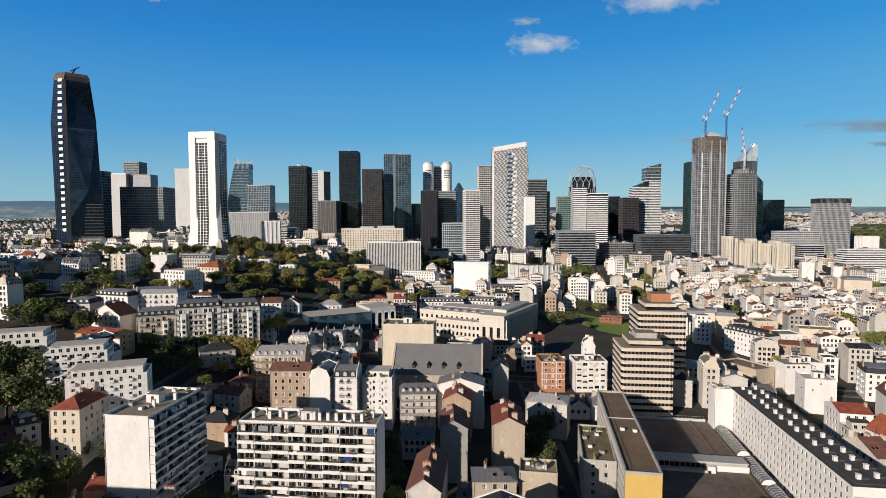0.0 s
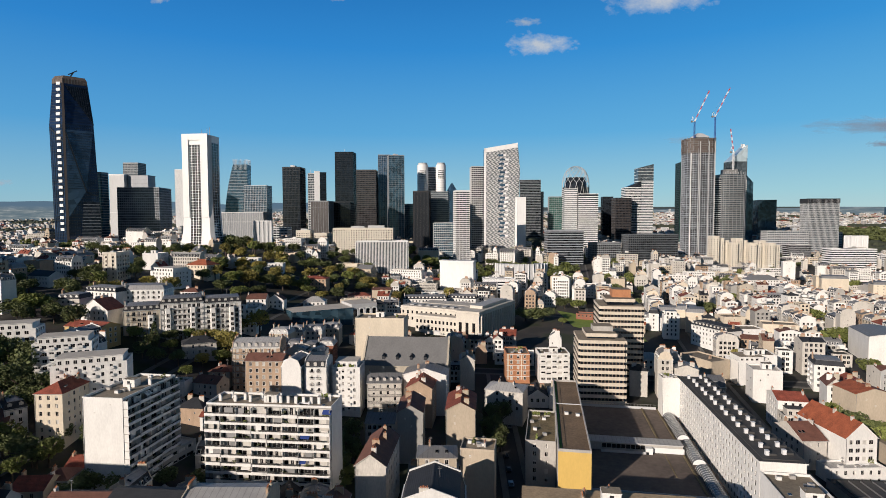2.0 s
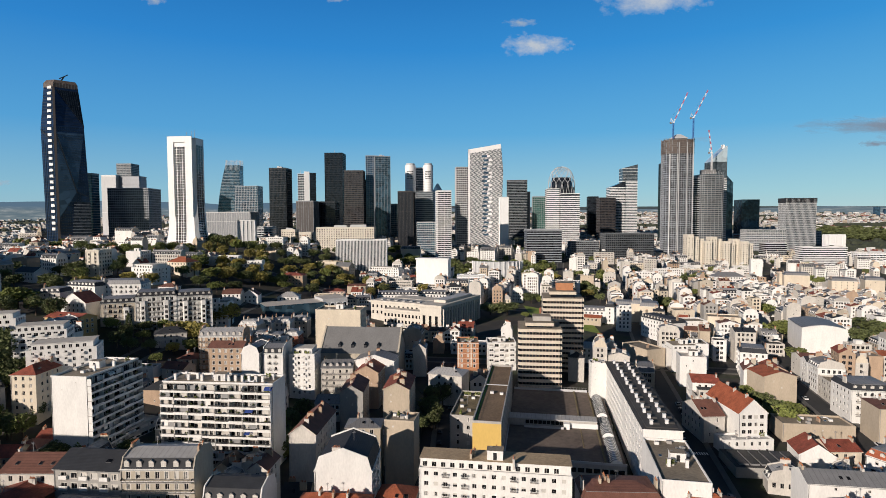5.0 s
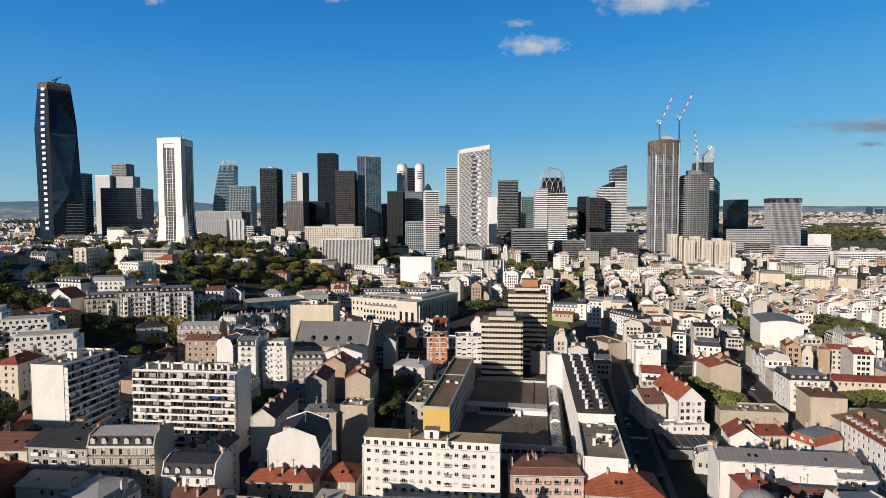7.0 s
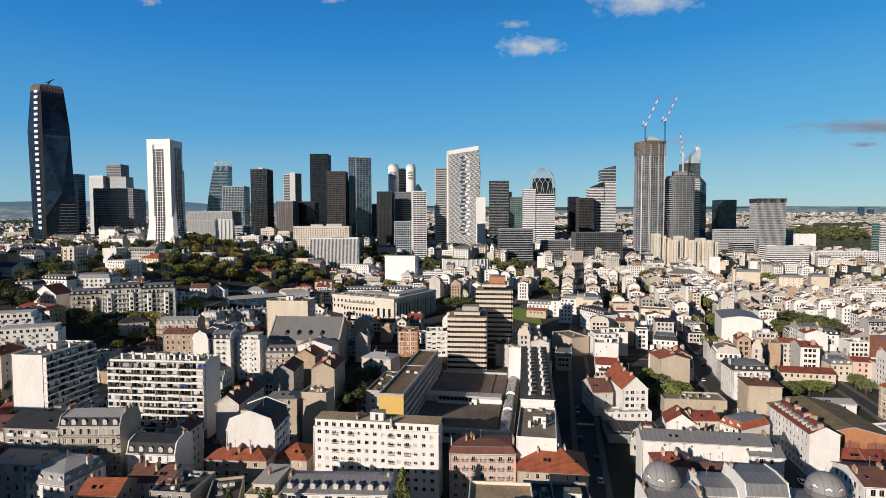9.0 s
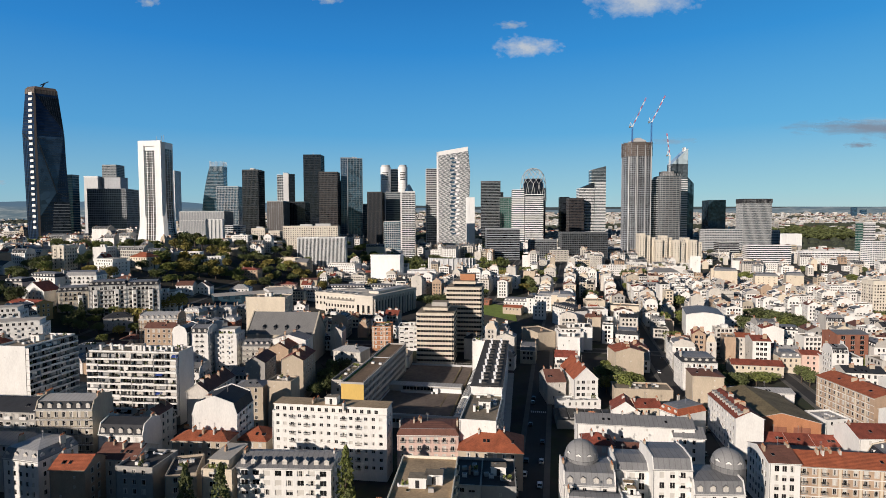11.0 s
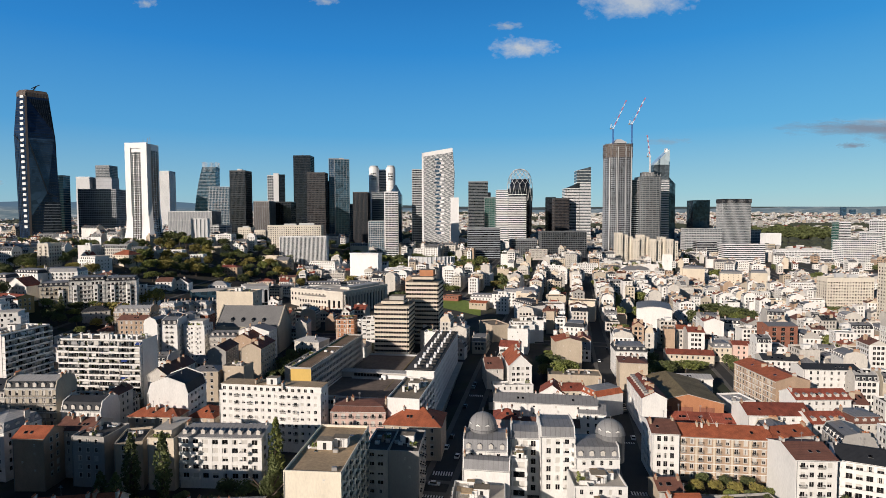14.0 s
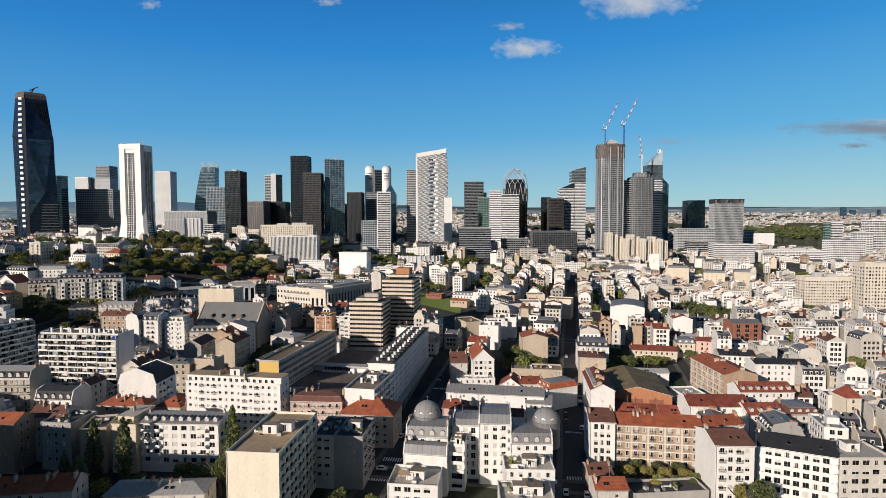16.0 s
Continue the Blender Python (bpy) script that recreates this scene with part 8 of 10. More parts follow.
# ---- houses up the slope and round the town hall ----
def bay_column(root, u, tall, wall):
    """A projecting bay with a window on every storey."""
    b = Build()
    top = tall - 3
    pts = [(u - 1.7, 0.0), (u - 1.1, -1.3), (u + 1.1, -1.3), (u + 1.7, 0.0)]
    b.prism(pts, 3.0, top, wall, "zinc")
    b.prism([(p[0], p[1] - 0.1) for p in pts], top, top + 0.5, wall, "zinc")
    for k in range(int((top - 4) / 2.95)):
        add_window(b, 1.5, 1.9, "window_frame", lambda ax, ay, az, k=k: (u + ax, -1.36 + ay * 0.5, 3.9 + 2.95 * k + az))
    part("bay_column", b, root, "white projecting bay with stacked windows")


hill_house = house(-202, 250, 33, 18, 18, 31, "cream", "mansard", "slate", win="f", bay=2.5, win_w=1.6, win_h=2.1, balc="f", rail="all", chim=1, dorm="f", name="apartment_block", cat="apartment block", label="cream modern apartment house with a slate mansard")
for u in (13.5,):
    bay_column(hill_house, u, 31 - hill_house.matrix_basis.translation.z, "white")
hill_house = house(-186.9, 259.8, 33, 22, 18, 34, "white", "mansard", "slate", win="f", bay=2.4, win_w=1.6, win_h=2.1, balc="f", rail="long", chim=2, dorm="f", name="apartment_block", cat="apartment block", label="tall white apartment house with a slate mansard")
for u in (4.0, 16.5):
    bay_column(hill_house, u, 34 - hill_house.matrix_basis.translation.z, "white")
hill_house = house(-168.5, 271.8, 33, 20, 18, 33, "white", "mansard", "slate", win="fr", bay=2.5, win_w=1.6, win_h=2.1, balc="f", rail="all", chim=1, dorm="f", name="apartment_block", cat="apartment block", label="white apartment house with bay balconies and slate roof")
for u in (5.0, 15.0):
    bay_column(hill_house, u, 33 - hill_house.matrix_basis.translation.z, "white")
house(-221, 232, -8, 24, 12, 26, "ochre", "gable", "tile_red", win="r", chim=1, rise=2.2, label="ochre brick house with a red roof")
house(-250, 170, 40, 30, 14, 34.5, "white", "flat", "gravel", win="fr", bay=3.2, win_w=1.6, near=False, chim=0, hut=1, name="apartment_block", cat="apartment block", label="white flat-roofed block high on the slope")
house(-226, 186, 31, 26, 14, 31.5, "white", "flat", "terrace_slab", win="fr", bay=3.2, win_w=1.6, near=False, chim=0, attic=2.4, name="apartment_block", cat="apartment block", label="white stepped block high on the slope")
house(-192, 186, 31, 22, 14, 27.5, "white", "flat", "terrace_slab", win="fr", bay=2.6, win_w=1.7, near=False, chim=0, balc="f", rail="white", attic=2.4, name="apartment_block", cat="apartment block", label="white apartment house with terraces on the slope")
house(-165, 168, 31, 26, 14, 24, "white", "flat", "terrace_slab", win="fr", near=False, chim=0, balc="f", rail="white", attic=2.4, name="apartment_block", cat="apartment block", label="white apartment house stepping back in terraces")
house(-164.0, 245.6, 36.3, 16.6, 11, 15.4, "offwhite", "hip", "slate", win="fr", chim=2, name="villa", label="old pale villa with a slate hip roof among trees", rise=3.0)
house(-112, 216.5, 8, 17, 10, 16.5, "brick_tan", "gable", "tile_brown", win="f", chim=4, rise=2.4, label="brown brick house with a tiled roof")
house(-94.6, 216.5, 4, 9, 14, 14.5, "white", "gambrel", "slate", axis="y", win="r", chim=1, label="narrow white house with a blank gable")
house(-85, 219.5, 8, 10, 13, 14, "white", "gambrel", "slate", win="fr", chim=2, dorm="f", balc="f", rail="all", label="small white house with a slate mansard")
house(-74.6, 226, 8, 13, 12, 12.5, "white", "flat", "terrace_slab", win="fr", bay=2.6, chim=0, attic=2.4, balc="f", rail="white", label="white apartment house with stacked balconies")
house(-127, 231, 12, 23, 12, 18.5, "brick_tan", "gambrel", "zinc", crown="zinc_pale", win="fr", chim=4, dorm="f", balc="f", rail="long", trim="f", label="old brick corner house with a zinc mansard")
house(-77, 265.5, 5, 26, 15, 28.3, "cream", "flat", "gravel", win="r", bay=4.0, chim=0, hut=1, name="hall_block", cat="apartment block", label="tall cream block with a blank sunlit wall")
house(-5.0, 231.5, -9, 17, 12, 4.5, "offwhite", "hip", "zinc_pale", win="f", chim=2, rise=2.2, label="pale house with a broad zinc roof")
# east of the avenue
house(119.5, 384.5, -60, 30, 12, 9, "white", "mansard", "slate", crown="slate", win="fl", bay=2.8, chim=2, dorm="f", name="apartment_house", label="long white house with a slate mansard and dormers")
house(164, 384, -10, 21, 14, 10.5, "cream", "flat", "gravel", win="r", near=False, chim=1, name="apartment_block", cat="apartment block", label="cream block with a blank sunlit wall")
house(283, 298, 8, 18, 14, 9, "brick_red", "gable", "zinc", win="f", bay=5.5, win_w=2.4, win_h=2.2, near=False, chim=0, rise=1.6, label="modern dark red building with a concrete frame")


house(-139.7, 218.6, -6, 13, 9, 4.6, "offwhite", "gable", "tile_brown", win="fr", chim=2, rise=2.6, label="low garden house with a dark red tiled roof")
house(-140.2, 231.7, 4, 11, 9, 6.2, "beige", "hip", "tile_brown", win="fr", chim=1, rise=2.4, label="small house with a brown hip roof in a garden")
house(-152.6, 211.9, 8, 12, 8, 6.0, "white", "flat", "gravel", win="f", chim=0, label="low white garden building with a flat roof")
house(227.1, 188.7, 16.2, 11.5, 12, -6.5, "white", "flat", "zinc_pale", win="f", chim=0, label="low white workshop with a pale flat roof", cat="shed", name="workshop")
house(199.7, 216.6, 3.8, 27.7, 9, -4.5, "white", "gable", "zinc_pale", win="f", bay=4.5, chim=0, rise=1.2, label="long low white hall with a pale zinc roof", cat="hall", name="workshop")
FOOT.append((203, 152, 262, 212))
FOOT.append((165, 50, 330, 104))


def bowed_hall(x, y, a, w, d, g, h, rise):
    """White sports hall under a shallow bowed roof."""
    r = place("sports_hall", x, y, g, a, "white sports hall with a shallow bowed roof", "hall")
    footprint(x, y, a, w, d, 2)
    arc = [(w * k / 12, h + rise * math.sin(math.pi * k / 12)) for k in range(13)]
    b = Build()
    for v, flip in ((0, False), (d, True)):
        q = [(0, v, -1), (w, v, -1)] + [(u, v, z) for u, z in reversed(arc)]
        b.face(q[::-1] if flip else q, "white")
    for u in (0, w):
        b.face([(u, 0, -1), (u, d, -1), (u, d, h), (u, 0, h)], "white")
    part("wall", b, r)
    b = Build()
    for k in range(12):
        (u0, z0), (u1, z1) = arc[k], arc[k + 1]
        b.face([(u0, -0.6, z0 + 0.25), (u1, -0.6, z1 + 0.25), (u1, d + 0.6, z1 + 0.25), (u0, d + 0.6, z0 + 0.25)], "zinc")
        b.face([(u0, -0.6, z0 - 0.1), (u1, -0.6, z1 - 0.1), (u1, -0.6, z1 + 0.25), (u0, -0.6, z0 + 0.25)], "white")
    part("roof", b, r)


bowed_hall(213, 357, -9, 25, 34, ground(225, 370), 9.2 - ground(225, 370), 2.0)

house(179, 119.2, 2.6, 9, 16, 2.5, wall="white", roof="gable", tile="tile_brown", rise=2.4, win="fl", bay=2.2, win_w=1.35, win_h=1.9, chim=2, label="white corner house with dark windows and a brown roof")
house(181.2, 190, -87, 30, 10, 2, wall="white", roof="gable", tile="tile_red", win="f", bay=2.8, chim=6, rise=2.6, dorm="f", name="street_terrace", label="street terrace with a red roof and many chimneys")
house(149.6, 244.4, 9.4, 15.4, 14, 6.2, wall="beige", roof="gable", axis="y", tile="tile_orange", win="r", chim=2, rise=2.2, label="tall beige house with blank gables and orange roof")
house(181.8, 236, 2, 17, 16, 4, wall="white", roof="mansard", tile="slate", win="fl", bay=2.8, chim=2, dorm="f", balc="f", rail="iron", label="white corner apartment house with a slate mansard")
house(180.8, 213.5, -2, 14, 14, 3.5, wall="beige", roof="hip", tile="tile_brown", win="r", bay=2.8, chim=3, rise=1.8, label="beige apartment house with a brown roof")


# garden court below the brick row
house(178.6, 88.3, 10.0, 10.0, 9, -8, "offwhite", "gable", "tile_orange", win="f", chim=1, rise=2.2, label="small court house with an orange tiled roof")
house(190.6, 93.0, 15.2, 24.8, 9, -10.5, "concrete", "flat", "bitumen", win="", chim=0, name="garage_block", cat="garage", label="low garage row with a dark flat roof")
house(177.4, 99.9, 10.0, 7.9, 9, -8.5, "beige", "gable", "tile_brown", win="", chim=2, rise=2.2, label="low court house with a dark brown roof")
court_wall = place("garden_wall", 187.9, 104.1, -14, 6.3, "beige rendered garden wall with a stone coping", "wall")
b = Build()
b.box(0, 0, -0.5, 12.4, 0.3, 3.0, "beige")
part("wall", b, court_wall)
b = Build()
b.box(-0.1, -0.08, 3.0, 12.5, 0.38, 3.15, "concrete", True)
part("coping", b, court_wall)

# ---- trees ----
def crown_faces(b, seed, leaf, n, squash, size, at=(0, 0, 0), sx=1.0, sz=1.0):
    rnd = random.Random(seed)
    lobes = [(rnd.uniform(-0.5, 0.5), rnd.uniform(-0.5, 0.5), rnd.uniform(-0.45, 0.5), rnd.uniform(0.36, 0.6)) for _ in range(11)]
    lobes.append((0, 0, 0, 0.8))
    for k in range(n):
        lx, ly, lz, lr = lobes[k % 12]
        t, p = rnd.uniform(0, 2 * math.pi), math.acos(rnd.uniform(-0.8, 1))
        r = lr * rnd.uniform(0.8, 1.05)
        c = Vector((lx + r * math.sin(p) * math.cos(t), ly + r * math.sin(p) * math.sin(t), (lz + r * math.cos(p)) * squash))
        s = rnd.uniform(0.6, 1.2) * size
        for q in range(2):
            u = Vector((rnd.uniform(-1, 1), rnd.uniform(-1, 1), rnd.uniform(-0.6, 0.6))).normalized()
            v = u.cross(Vector((rnd.uniform(-1, 1), rnd.uniform(-1, 1), rnd.uniform(-1, 1)))).normalized()
            w4 = [c - u * s - v * s * 0.6, c + u * s * 0.8 - v * s, c + u * s + v * s * 0.7, c - u * s * 0.7 + v * s]
            b.face([(at[0] + e.x * sx, at[1] + e.y * sx, at[2] + e.z * sz) for e in w4], leaf)


def crown_mesh(seed, leaf, n=1050, squash=0.85):
    """A crown 2 m wide of many small leaf clumps, uneven, with gaps; scaled per tree."""
    b = Build()
    crown_faces(b, seed, leaf, n, squash, 0.072)
    return b.mesh("crown")


def trunk_mesh(limbs=7):
    b = Build()
    p0 = [(0.05 * math.cos(k * math.pi / 3.5), 0.05 * math.sin(k * math.pi / 3.5)) for k in range(7)]
    p1 = [(q[0] * 0.5, q[1] * 0.5) for q in p0]
    b.prism(p0, -0.9, 0.0, "bark", pts_top=p1)
    rnd = random.Random(3)
    for k in range(limbs):
        t = k * 0.9
        b.beam((0, 0, -0.4 + k * 0.05), (0.5 * math.cos(t), 0.5 * math.sin(t), 0.05 + 0.06 * k), 0.016, "bark")
    return b.mesh("trunk")


def cypress_mesh(leaf="leaf_dark"):
    rnd = random.Random(8)
    b = Build()
    for k in range(760):
        z = rnd.uniform(-1, 1)
        rr = 0.34 * (1 - ((z + 0.25) / 1.3) ** 2 if z > -0.25 else 1 - ((z + 0.25) / 1.1) ** 2)
        t = rnd.uniform(0, 6.28)
        rr *= rnd.uniform(0.55, 1.12) * (0.85 + 0.15 * math.sin(9 * z + 2 * t))
        c = Vector((rr * math.cos(t), rr * math.sin(t), z))
        s = rnd.uniform(0.022, 0.055)
        for q in range(2):
            u = Vector((rnd.uniform(-1, 1), rnd.uniform(-1, 1), rnd.uniform(-0.4, 1))).normalized()
            v = u.cross(Vector((rnd.uniform(-1, 1), rnd.uniform(-1, 1), 0.2))).normalized()
            b.face([tuple(c - u * s - v * s * 0.6), tuple(c + u * s - v * s * 0.6), tuple(c + u * s + v * s * 0.6), tuple(c - u * s + v * s * 0.6)], leaf)
    return b.mesh("crown")


CROWNS = {"green": [crown_mesh(1, "leaf_green"), crown_mesh(2, "leaf_green")], "dark": [crown_mesh(3, "leaf_dark"), crown_mesh(4, "leaf_dark")],
          "gold": [crown_mesh(5, "leaf_gold"), crown_mesh(6, "leaf_gold")], "cypress": [cypress_mesh()], "poplar": [cypress_mesh("leaf_green")]}
TRUNK = trunk_mesh()
STEM = trunk_mesh(0)
TREE_LABEL = {"green": "broad green tree with a full crown", "dark": "dark green tree with a dense crown", "gold": "tree turning yellow in autumn", "cypress": "tall slender dark conifer", "poplar": "tall slender green poplar"}
TREE_RND = random.Random(11)


def tree(x, y, tall, wide, kind="green", clear=5):
    g = ground(x, y)
    r = place("tree", x, y, g, TREE_RND.uniform(0, 360), TREE_LABEL[kind], "tree", "town trees")
    c = new("crown", TREE_RND.choice(CROWNS[kind]))
    c.parent = r
    c.matrix_basis = Matrix.LocRotScale((0, 0, tall - (tall * 0.36 if kind not in ("cypress", "poplar") else tall * 0.48)), None, (wide / 2 * (1 if kind not in ("cypress", "poplar") else 2.4), wide / 2 * (1 if kind not in ("cypress", "poplar") else 2.4), tall * 0.42 if kind not in ("cypress", "poplar") else tall * 0.5))
    FOOT.append((x - wide * 0.4, y - wide * 0.4 - clear, x + wide * 0.4, y + wide * 0.4))
    t = new("trunk", TRUNK if kind not in ("cypress", "poplar") else STEM)
    t.parent = r
    t.matrix_basis = Matrix.LocRotScale((0, 0, tall * 0.6), None, (tall * 0.8, tall * 0.8, tall * 0.72))


# ---- streets ----
STREETS = []


def street(x0, y0, x1, y1, wide):
    """A carriageway with raised pavements along both sides."""
    n = max(2, int(math.hypot(x1 - x0, y1 - y0) / 12))
    dx, dy = x1 - x0, y1 - y0
    ln = math.hypot(dx, dy)
    nx, ny = -dy / ln, dx / ln
    STREETS.append((x0, y0, x1, y1, wide / 2 + 2.0))
    for nm, o0, o1, up, mat, lab in (("road", -wide / 2, wide / 2, 0.06, "asphalt", "worn asphalt street"), ("pavement", -wide / 2 - 2.2, -wide / 2, 0.2, "paving", "grey paved pavement"), ("pavement", wide / 2, wide / 2 + 2.2, 0.2, "paving", "grey paved pavement")):
        b = Build()
        for k in range(n):
            f0, f1 = k / n, (k + 1) / n
            q = []
            for f, o in ((f0, o0), (f0, o1), (f1, o1), (f1, o0)):
                px, py = x0 + dx * f + nx * o, y0 + dy * f + ny * o
                q.append((px, py, ground(px, py) + up))
            b.face(q[::-1], mat)
            b.face([q[0], q[3], (q[3][0], q[3][1], q[3][2] - 0.3), (q[0][0], q[0][1], q[0][2] - 0.3)], mat)
            b.face([q[2], q[1], (q[1][0], q[1][1], q[1][2] - 0.3), (q[2][0], q[2][1], q[2][2] - 0.3)], mat)
        ob = new(nm, b.mesh(nm))
        tagged(ob, lab, nm, kind="structure")


def crossing(x, y, a, wide):
    b = Build()
    n = int(wide / 0.9)
    for k in range(n):
        u = -wide / 2 + (k + 0.5) * wide / n
        b.box(u - 0.25, -1.6, 0, u + 0.25, 1.6, 0.02, "road_paint")
    ob = new("crossing", b.mesh("crossing"))
    ob.matrix_basis = pose(x, y, ground(x, y) + 0.07, 0, 0, a)
    tagged(ob, "white zebra crossing painted on asphalt", "road marking", kind="structure")


def near_street(x, y, pad=0.0):
    for x0, y0, x1, y1, r in STREETS:
        dx, dy = x1 - x0, y1 - y0
        k = max(0, min(1, ((x - x0) * dx + (y - y0) * dy) / (dx * dx + dy * dy)))
        if math.hypot(x - x0 - dx * k, y - y0 - dy * k) < r + pad:
            return True
    return False


street(104, 30, 112, 300, 8)
street(112, 300, 128, 520, 8)
street(171, 40, 182, 330, 9)
street(182, 330, 196, 620, 8)
street(-110, 100, 260, 102, 6)
street(14, 160, -6, 300, 6)
street(-220, 300, 520, 312, 7)
street(-330, 455, 600, 470, 7)
street(-260, 620, 620, 640, 9)
street(300, 60, 330, 640, 8)
street(-160, 90, -170, 460, 7)
for cx, cy in ((106, 96), (106.5, 112), (109, 196), (176, 190), (175, 152), (174, 108), (173, 86)):
    crossing(cx, cy, 2, 7.4)


def car(mat):
    r = place("car", 0, 0, 0, 0, "small " + {"car_dark": "black", "car_white": "white", "car_grey": "silver grey"}[mat] + " parked car", "car", "cars in the streets")
    b = Build()
    b.prism([(-0.85, -2.0), (0.85, -2.0), (0.9, 0), (0.85, 2.0), (-0.85, 2.0), (-0.9, 0)], 0.3, 0.85, mat)
    part("body", b, r)
    b = Build()
    b.prism([(-0.78, -1.5), (0.78, -1.5), (0.78, 1.0), (-0.78, 1.0)], 0.85, 1.42, "pane", mat, [(-0.62, -1.1), (0.62, -1.1), (0.62, 0.5), (-0.62, 0.5)])
    part("cabin", b, r)
    for sx in (-0.86, 0.86):
        for sy in (-1.25, 1.25):
            b = Build()
            q = [(0.32 * math.cos(k * math.pi / 5), 0.32 * math.sin(k * math.pi / 5)) for k in range(10)]
            b.face([(sx, sy + u, 0.32 + v) for u, v in q], "dark_metal")
            b.face([(sx - math.copysign(0.18, sx), sy + u, 0.32 + v) for u, v in q], "dark_metal")
            for k in range(10):
                u0, v0 = q[k]
                u1, v1 = q[(k + 1) % 10]
                b.face([(sx, sy + u0, 0.32 + v0), (sx, sy + u1, 0.32 + v1), (sx - math.copysign(0.18, sx), sy + u1, 0.32 + v1), (sx - math.copysign(0.18, sx), sy + u0, 0.32 + v0)], "dark_metal")
            wheel = part("wheel", b, r)
            b = Build()
            o = math.copysign(0.012, sx)
            b.face([(sx + o, sy + u * 0.6, 0.32 + v * 0.6) for u, v in (q if sx > 0 else q[::-1])], "car_grey")
            part("rim", b, wheel, "silver wheel rim")
    return r


rnd = random.Random(21)
cars = [car(m) for m in ("car_dark", "car_white", "car_grey")]
used = set()
for k in range(44):
    x0, y0, x1, y1, r = STREETS[rnd.choice((0, 0, 2, 2, 2, 4, 5))]
    f = rnd.uniform(0.05, 0.95)
    side = rnd.choice((-1, 1))
    dx, dy = x1 - x0, y1 - y0
    ln = math.hypot(dx, dy)
    px, py = x0 + dx * f - dy / ln * side * (r - 3.2), y0 + dy * f + dx / ln * side * (r - 3.2)
    cell = (int(px / 6), int(py / 6))
    if cell in used:
        continue
    used.add(cell)
    m = pose(px, py, ground(px, py) + 0.07, 0, 0, math.degrees(math.atan2(dy, dx)) - 90)
    q = k % 3
    if cars[q] is not None and k < 3:
        cars[q].matrix_basis = m
    else:
        copy_thing(cars[q], m)


# ---- trees of gardens and parks ----
tree(-165, 150, 12, 11, "green")
tree(-150, 138, 9, 8, "green")
tree(-222, 240, 14, 12, "dark")
tree(-56, 175, 12, 8, "dark")
tree(-50, 165, 9, 8, "dark")
tree(-48, 182, 10, 7, "dark")
tree(0, 214, 13, 6, "cypress")
tree(4, 203, 9, 6, "dark")
tree(5, 70, 12, 6, "cypress")
tree(12, 68, 13, 6, "cypress")
tree(56, 84, 15, 6, "cypress")
tree(58, 76, 13, 5, "dark")
tree(30, 74, 6, 5, "dark")
tree(40, 73, 6, 5, "dark")
tree(22, 66, 7, 6, "gold")
tree(15, 62, 6, 5, "gold")
tree(100, 72, 8, 7, "dark")
tree(97, 66, 6, 5, "green")
tree(150, 225, 11, 11, "green")
tree(158, 232, 10, 10, "green")
tree(148, 242, 10, 10, "dark")
tree(143, 226, 9, 8, "gold")
tree(189, 109, 4, 4, "green", 1)
tree(201, 108, 4, 5, "green", 1)
tree(207, 108, 4, 4, "dark", 1)
tree(213, 110, 4.5, 4, "green", 1)
tree(193, 105, 3.5, 4, "green", 1)
tree(199, 104, 4, 5, "gold", 1)
tree(206, 104, 3.5, 4, "green", 1)
tree(212, 106, 4, 4, "dark", 1)
tree(192, 112, 4.5, 5, "gold")
tree(198, 112, 4.5, 5, "gold")
tree(204, 112, 4.5, 5, "gold")
tree(210, 112, 4.5, 5, "gold")
tree(195, 117, 4.5, 5, "dark")
tree(202, 117, 4.5, 5, "dark")
tree(209, 117, 4.5, 5, "dark")
tree(228, 95, 10, 8, "dark")
tree(222, 94, 9, 4, "gold")
tree(112, 70, 8, 6, "green")
tree(131, 68, 7, 5, "green")
tree(-152, 304, 17, 16.1, "gold", 26)
tree(-148, 263, 15, 14.1, "gold", 26)
tree(-192, 247, 9, 9, "green")
tree(-182, 245, 8, 9, "dark")
tree(-173, 248, 7, 8, "green")
tree(-161, 238, 8, 9, "dark")
tree(-152, 245, 7, 8, "gold")
tree(-146, 252, 9, 10, "green")
tree(-152, 268, 11, 12, "gold")
tree(-169, 232, 9, 10, "dark")
tree(-178, 234, 9, 9, "dark")
tree(-151, 230, 6, 7, "green")
tree(-133, 235, 6, 7, "dark")
tree(-146, 271, 9, 9.5, "green", 26)
tree(-205, 186, 21, 14.0, "dark", 26)
tree(-196, 187, 20, 13.9, "dark", 26)
tree(-210, 183, 21, 18.4, "dark", 26)
tree(-189, 174, 18, 17.4, "dark")
tree(-182, 174, 16, 10.8, "dark")
tree(-192, 170, 17, 15.0, "dark")
tree(-147, 149, 11, 9.3, "green")
tree(-159, 148, 9, 11.2, "dark")
tree(-152, 147, 9, 11.1, "dark")
tree(-164, 147, 9, 11.2, "dark")
tree(-124, 143, 8, 8.9, "dark")
tree(-115, 143, 8, 8.8, "dark")
tree(-153, 162, 8, 6.0, "dark")
tree(-253, 246, 13, 15.0, "green", 26)
tree(-237, 242, 11, 11.8, "dark", 26)
tree(-225, 240, 11, 10.4, "dark", 26)
tree(-247, 233, 10, 11.5, "dark", 26)
tree(-344, 321, 12, 19.5, "dark", 26)
tree(-284, 319, 13, 15.2, "dark", 26)
tree(-369, 407, 13, 21.2, "dark", 26)
tree(-252, 290, 10, 12.4, "gold", 26)
tree(-262, 281, 9, 12.1, "dark", 26)
tree(-249, 299, 9, 10.6, "gold", 26)
tree(-181, 247, 14, 5.8, "cypress", 26)
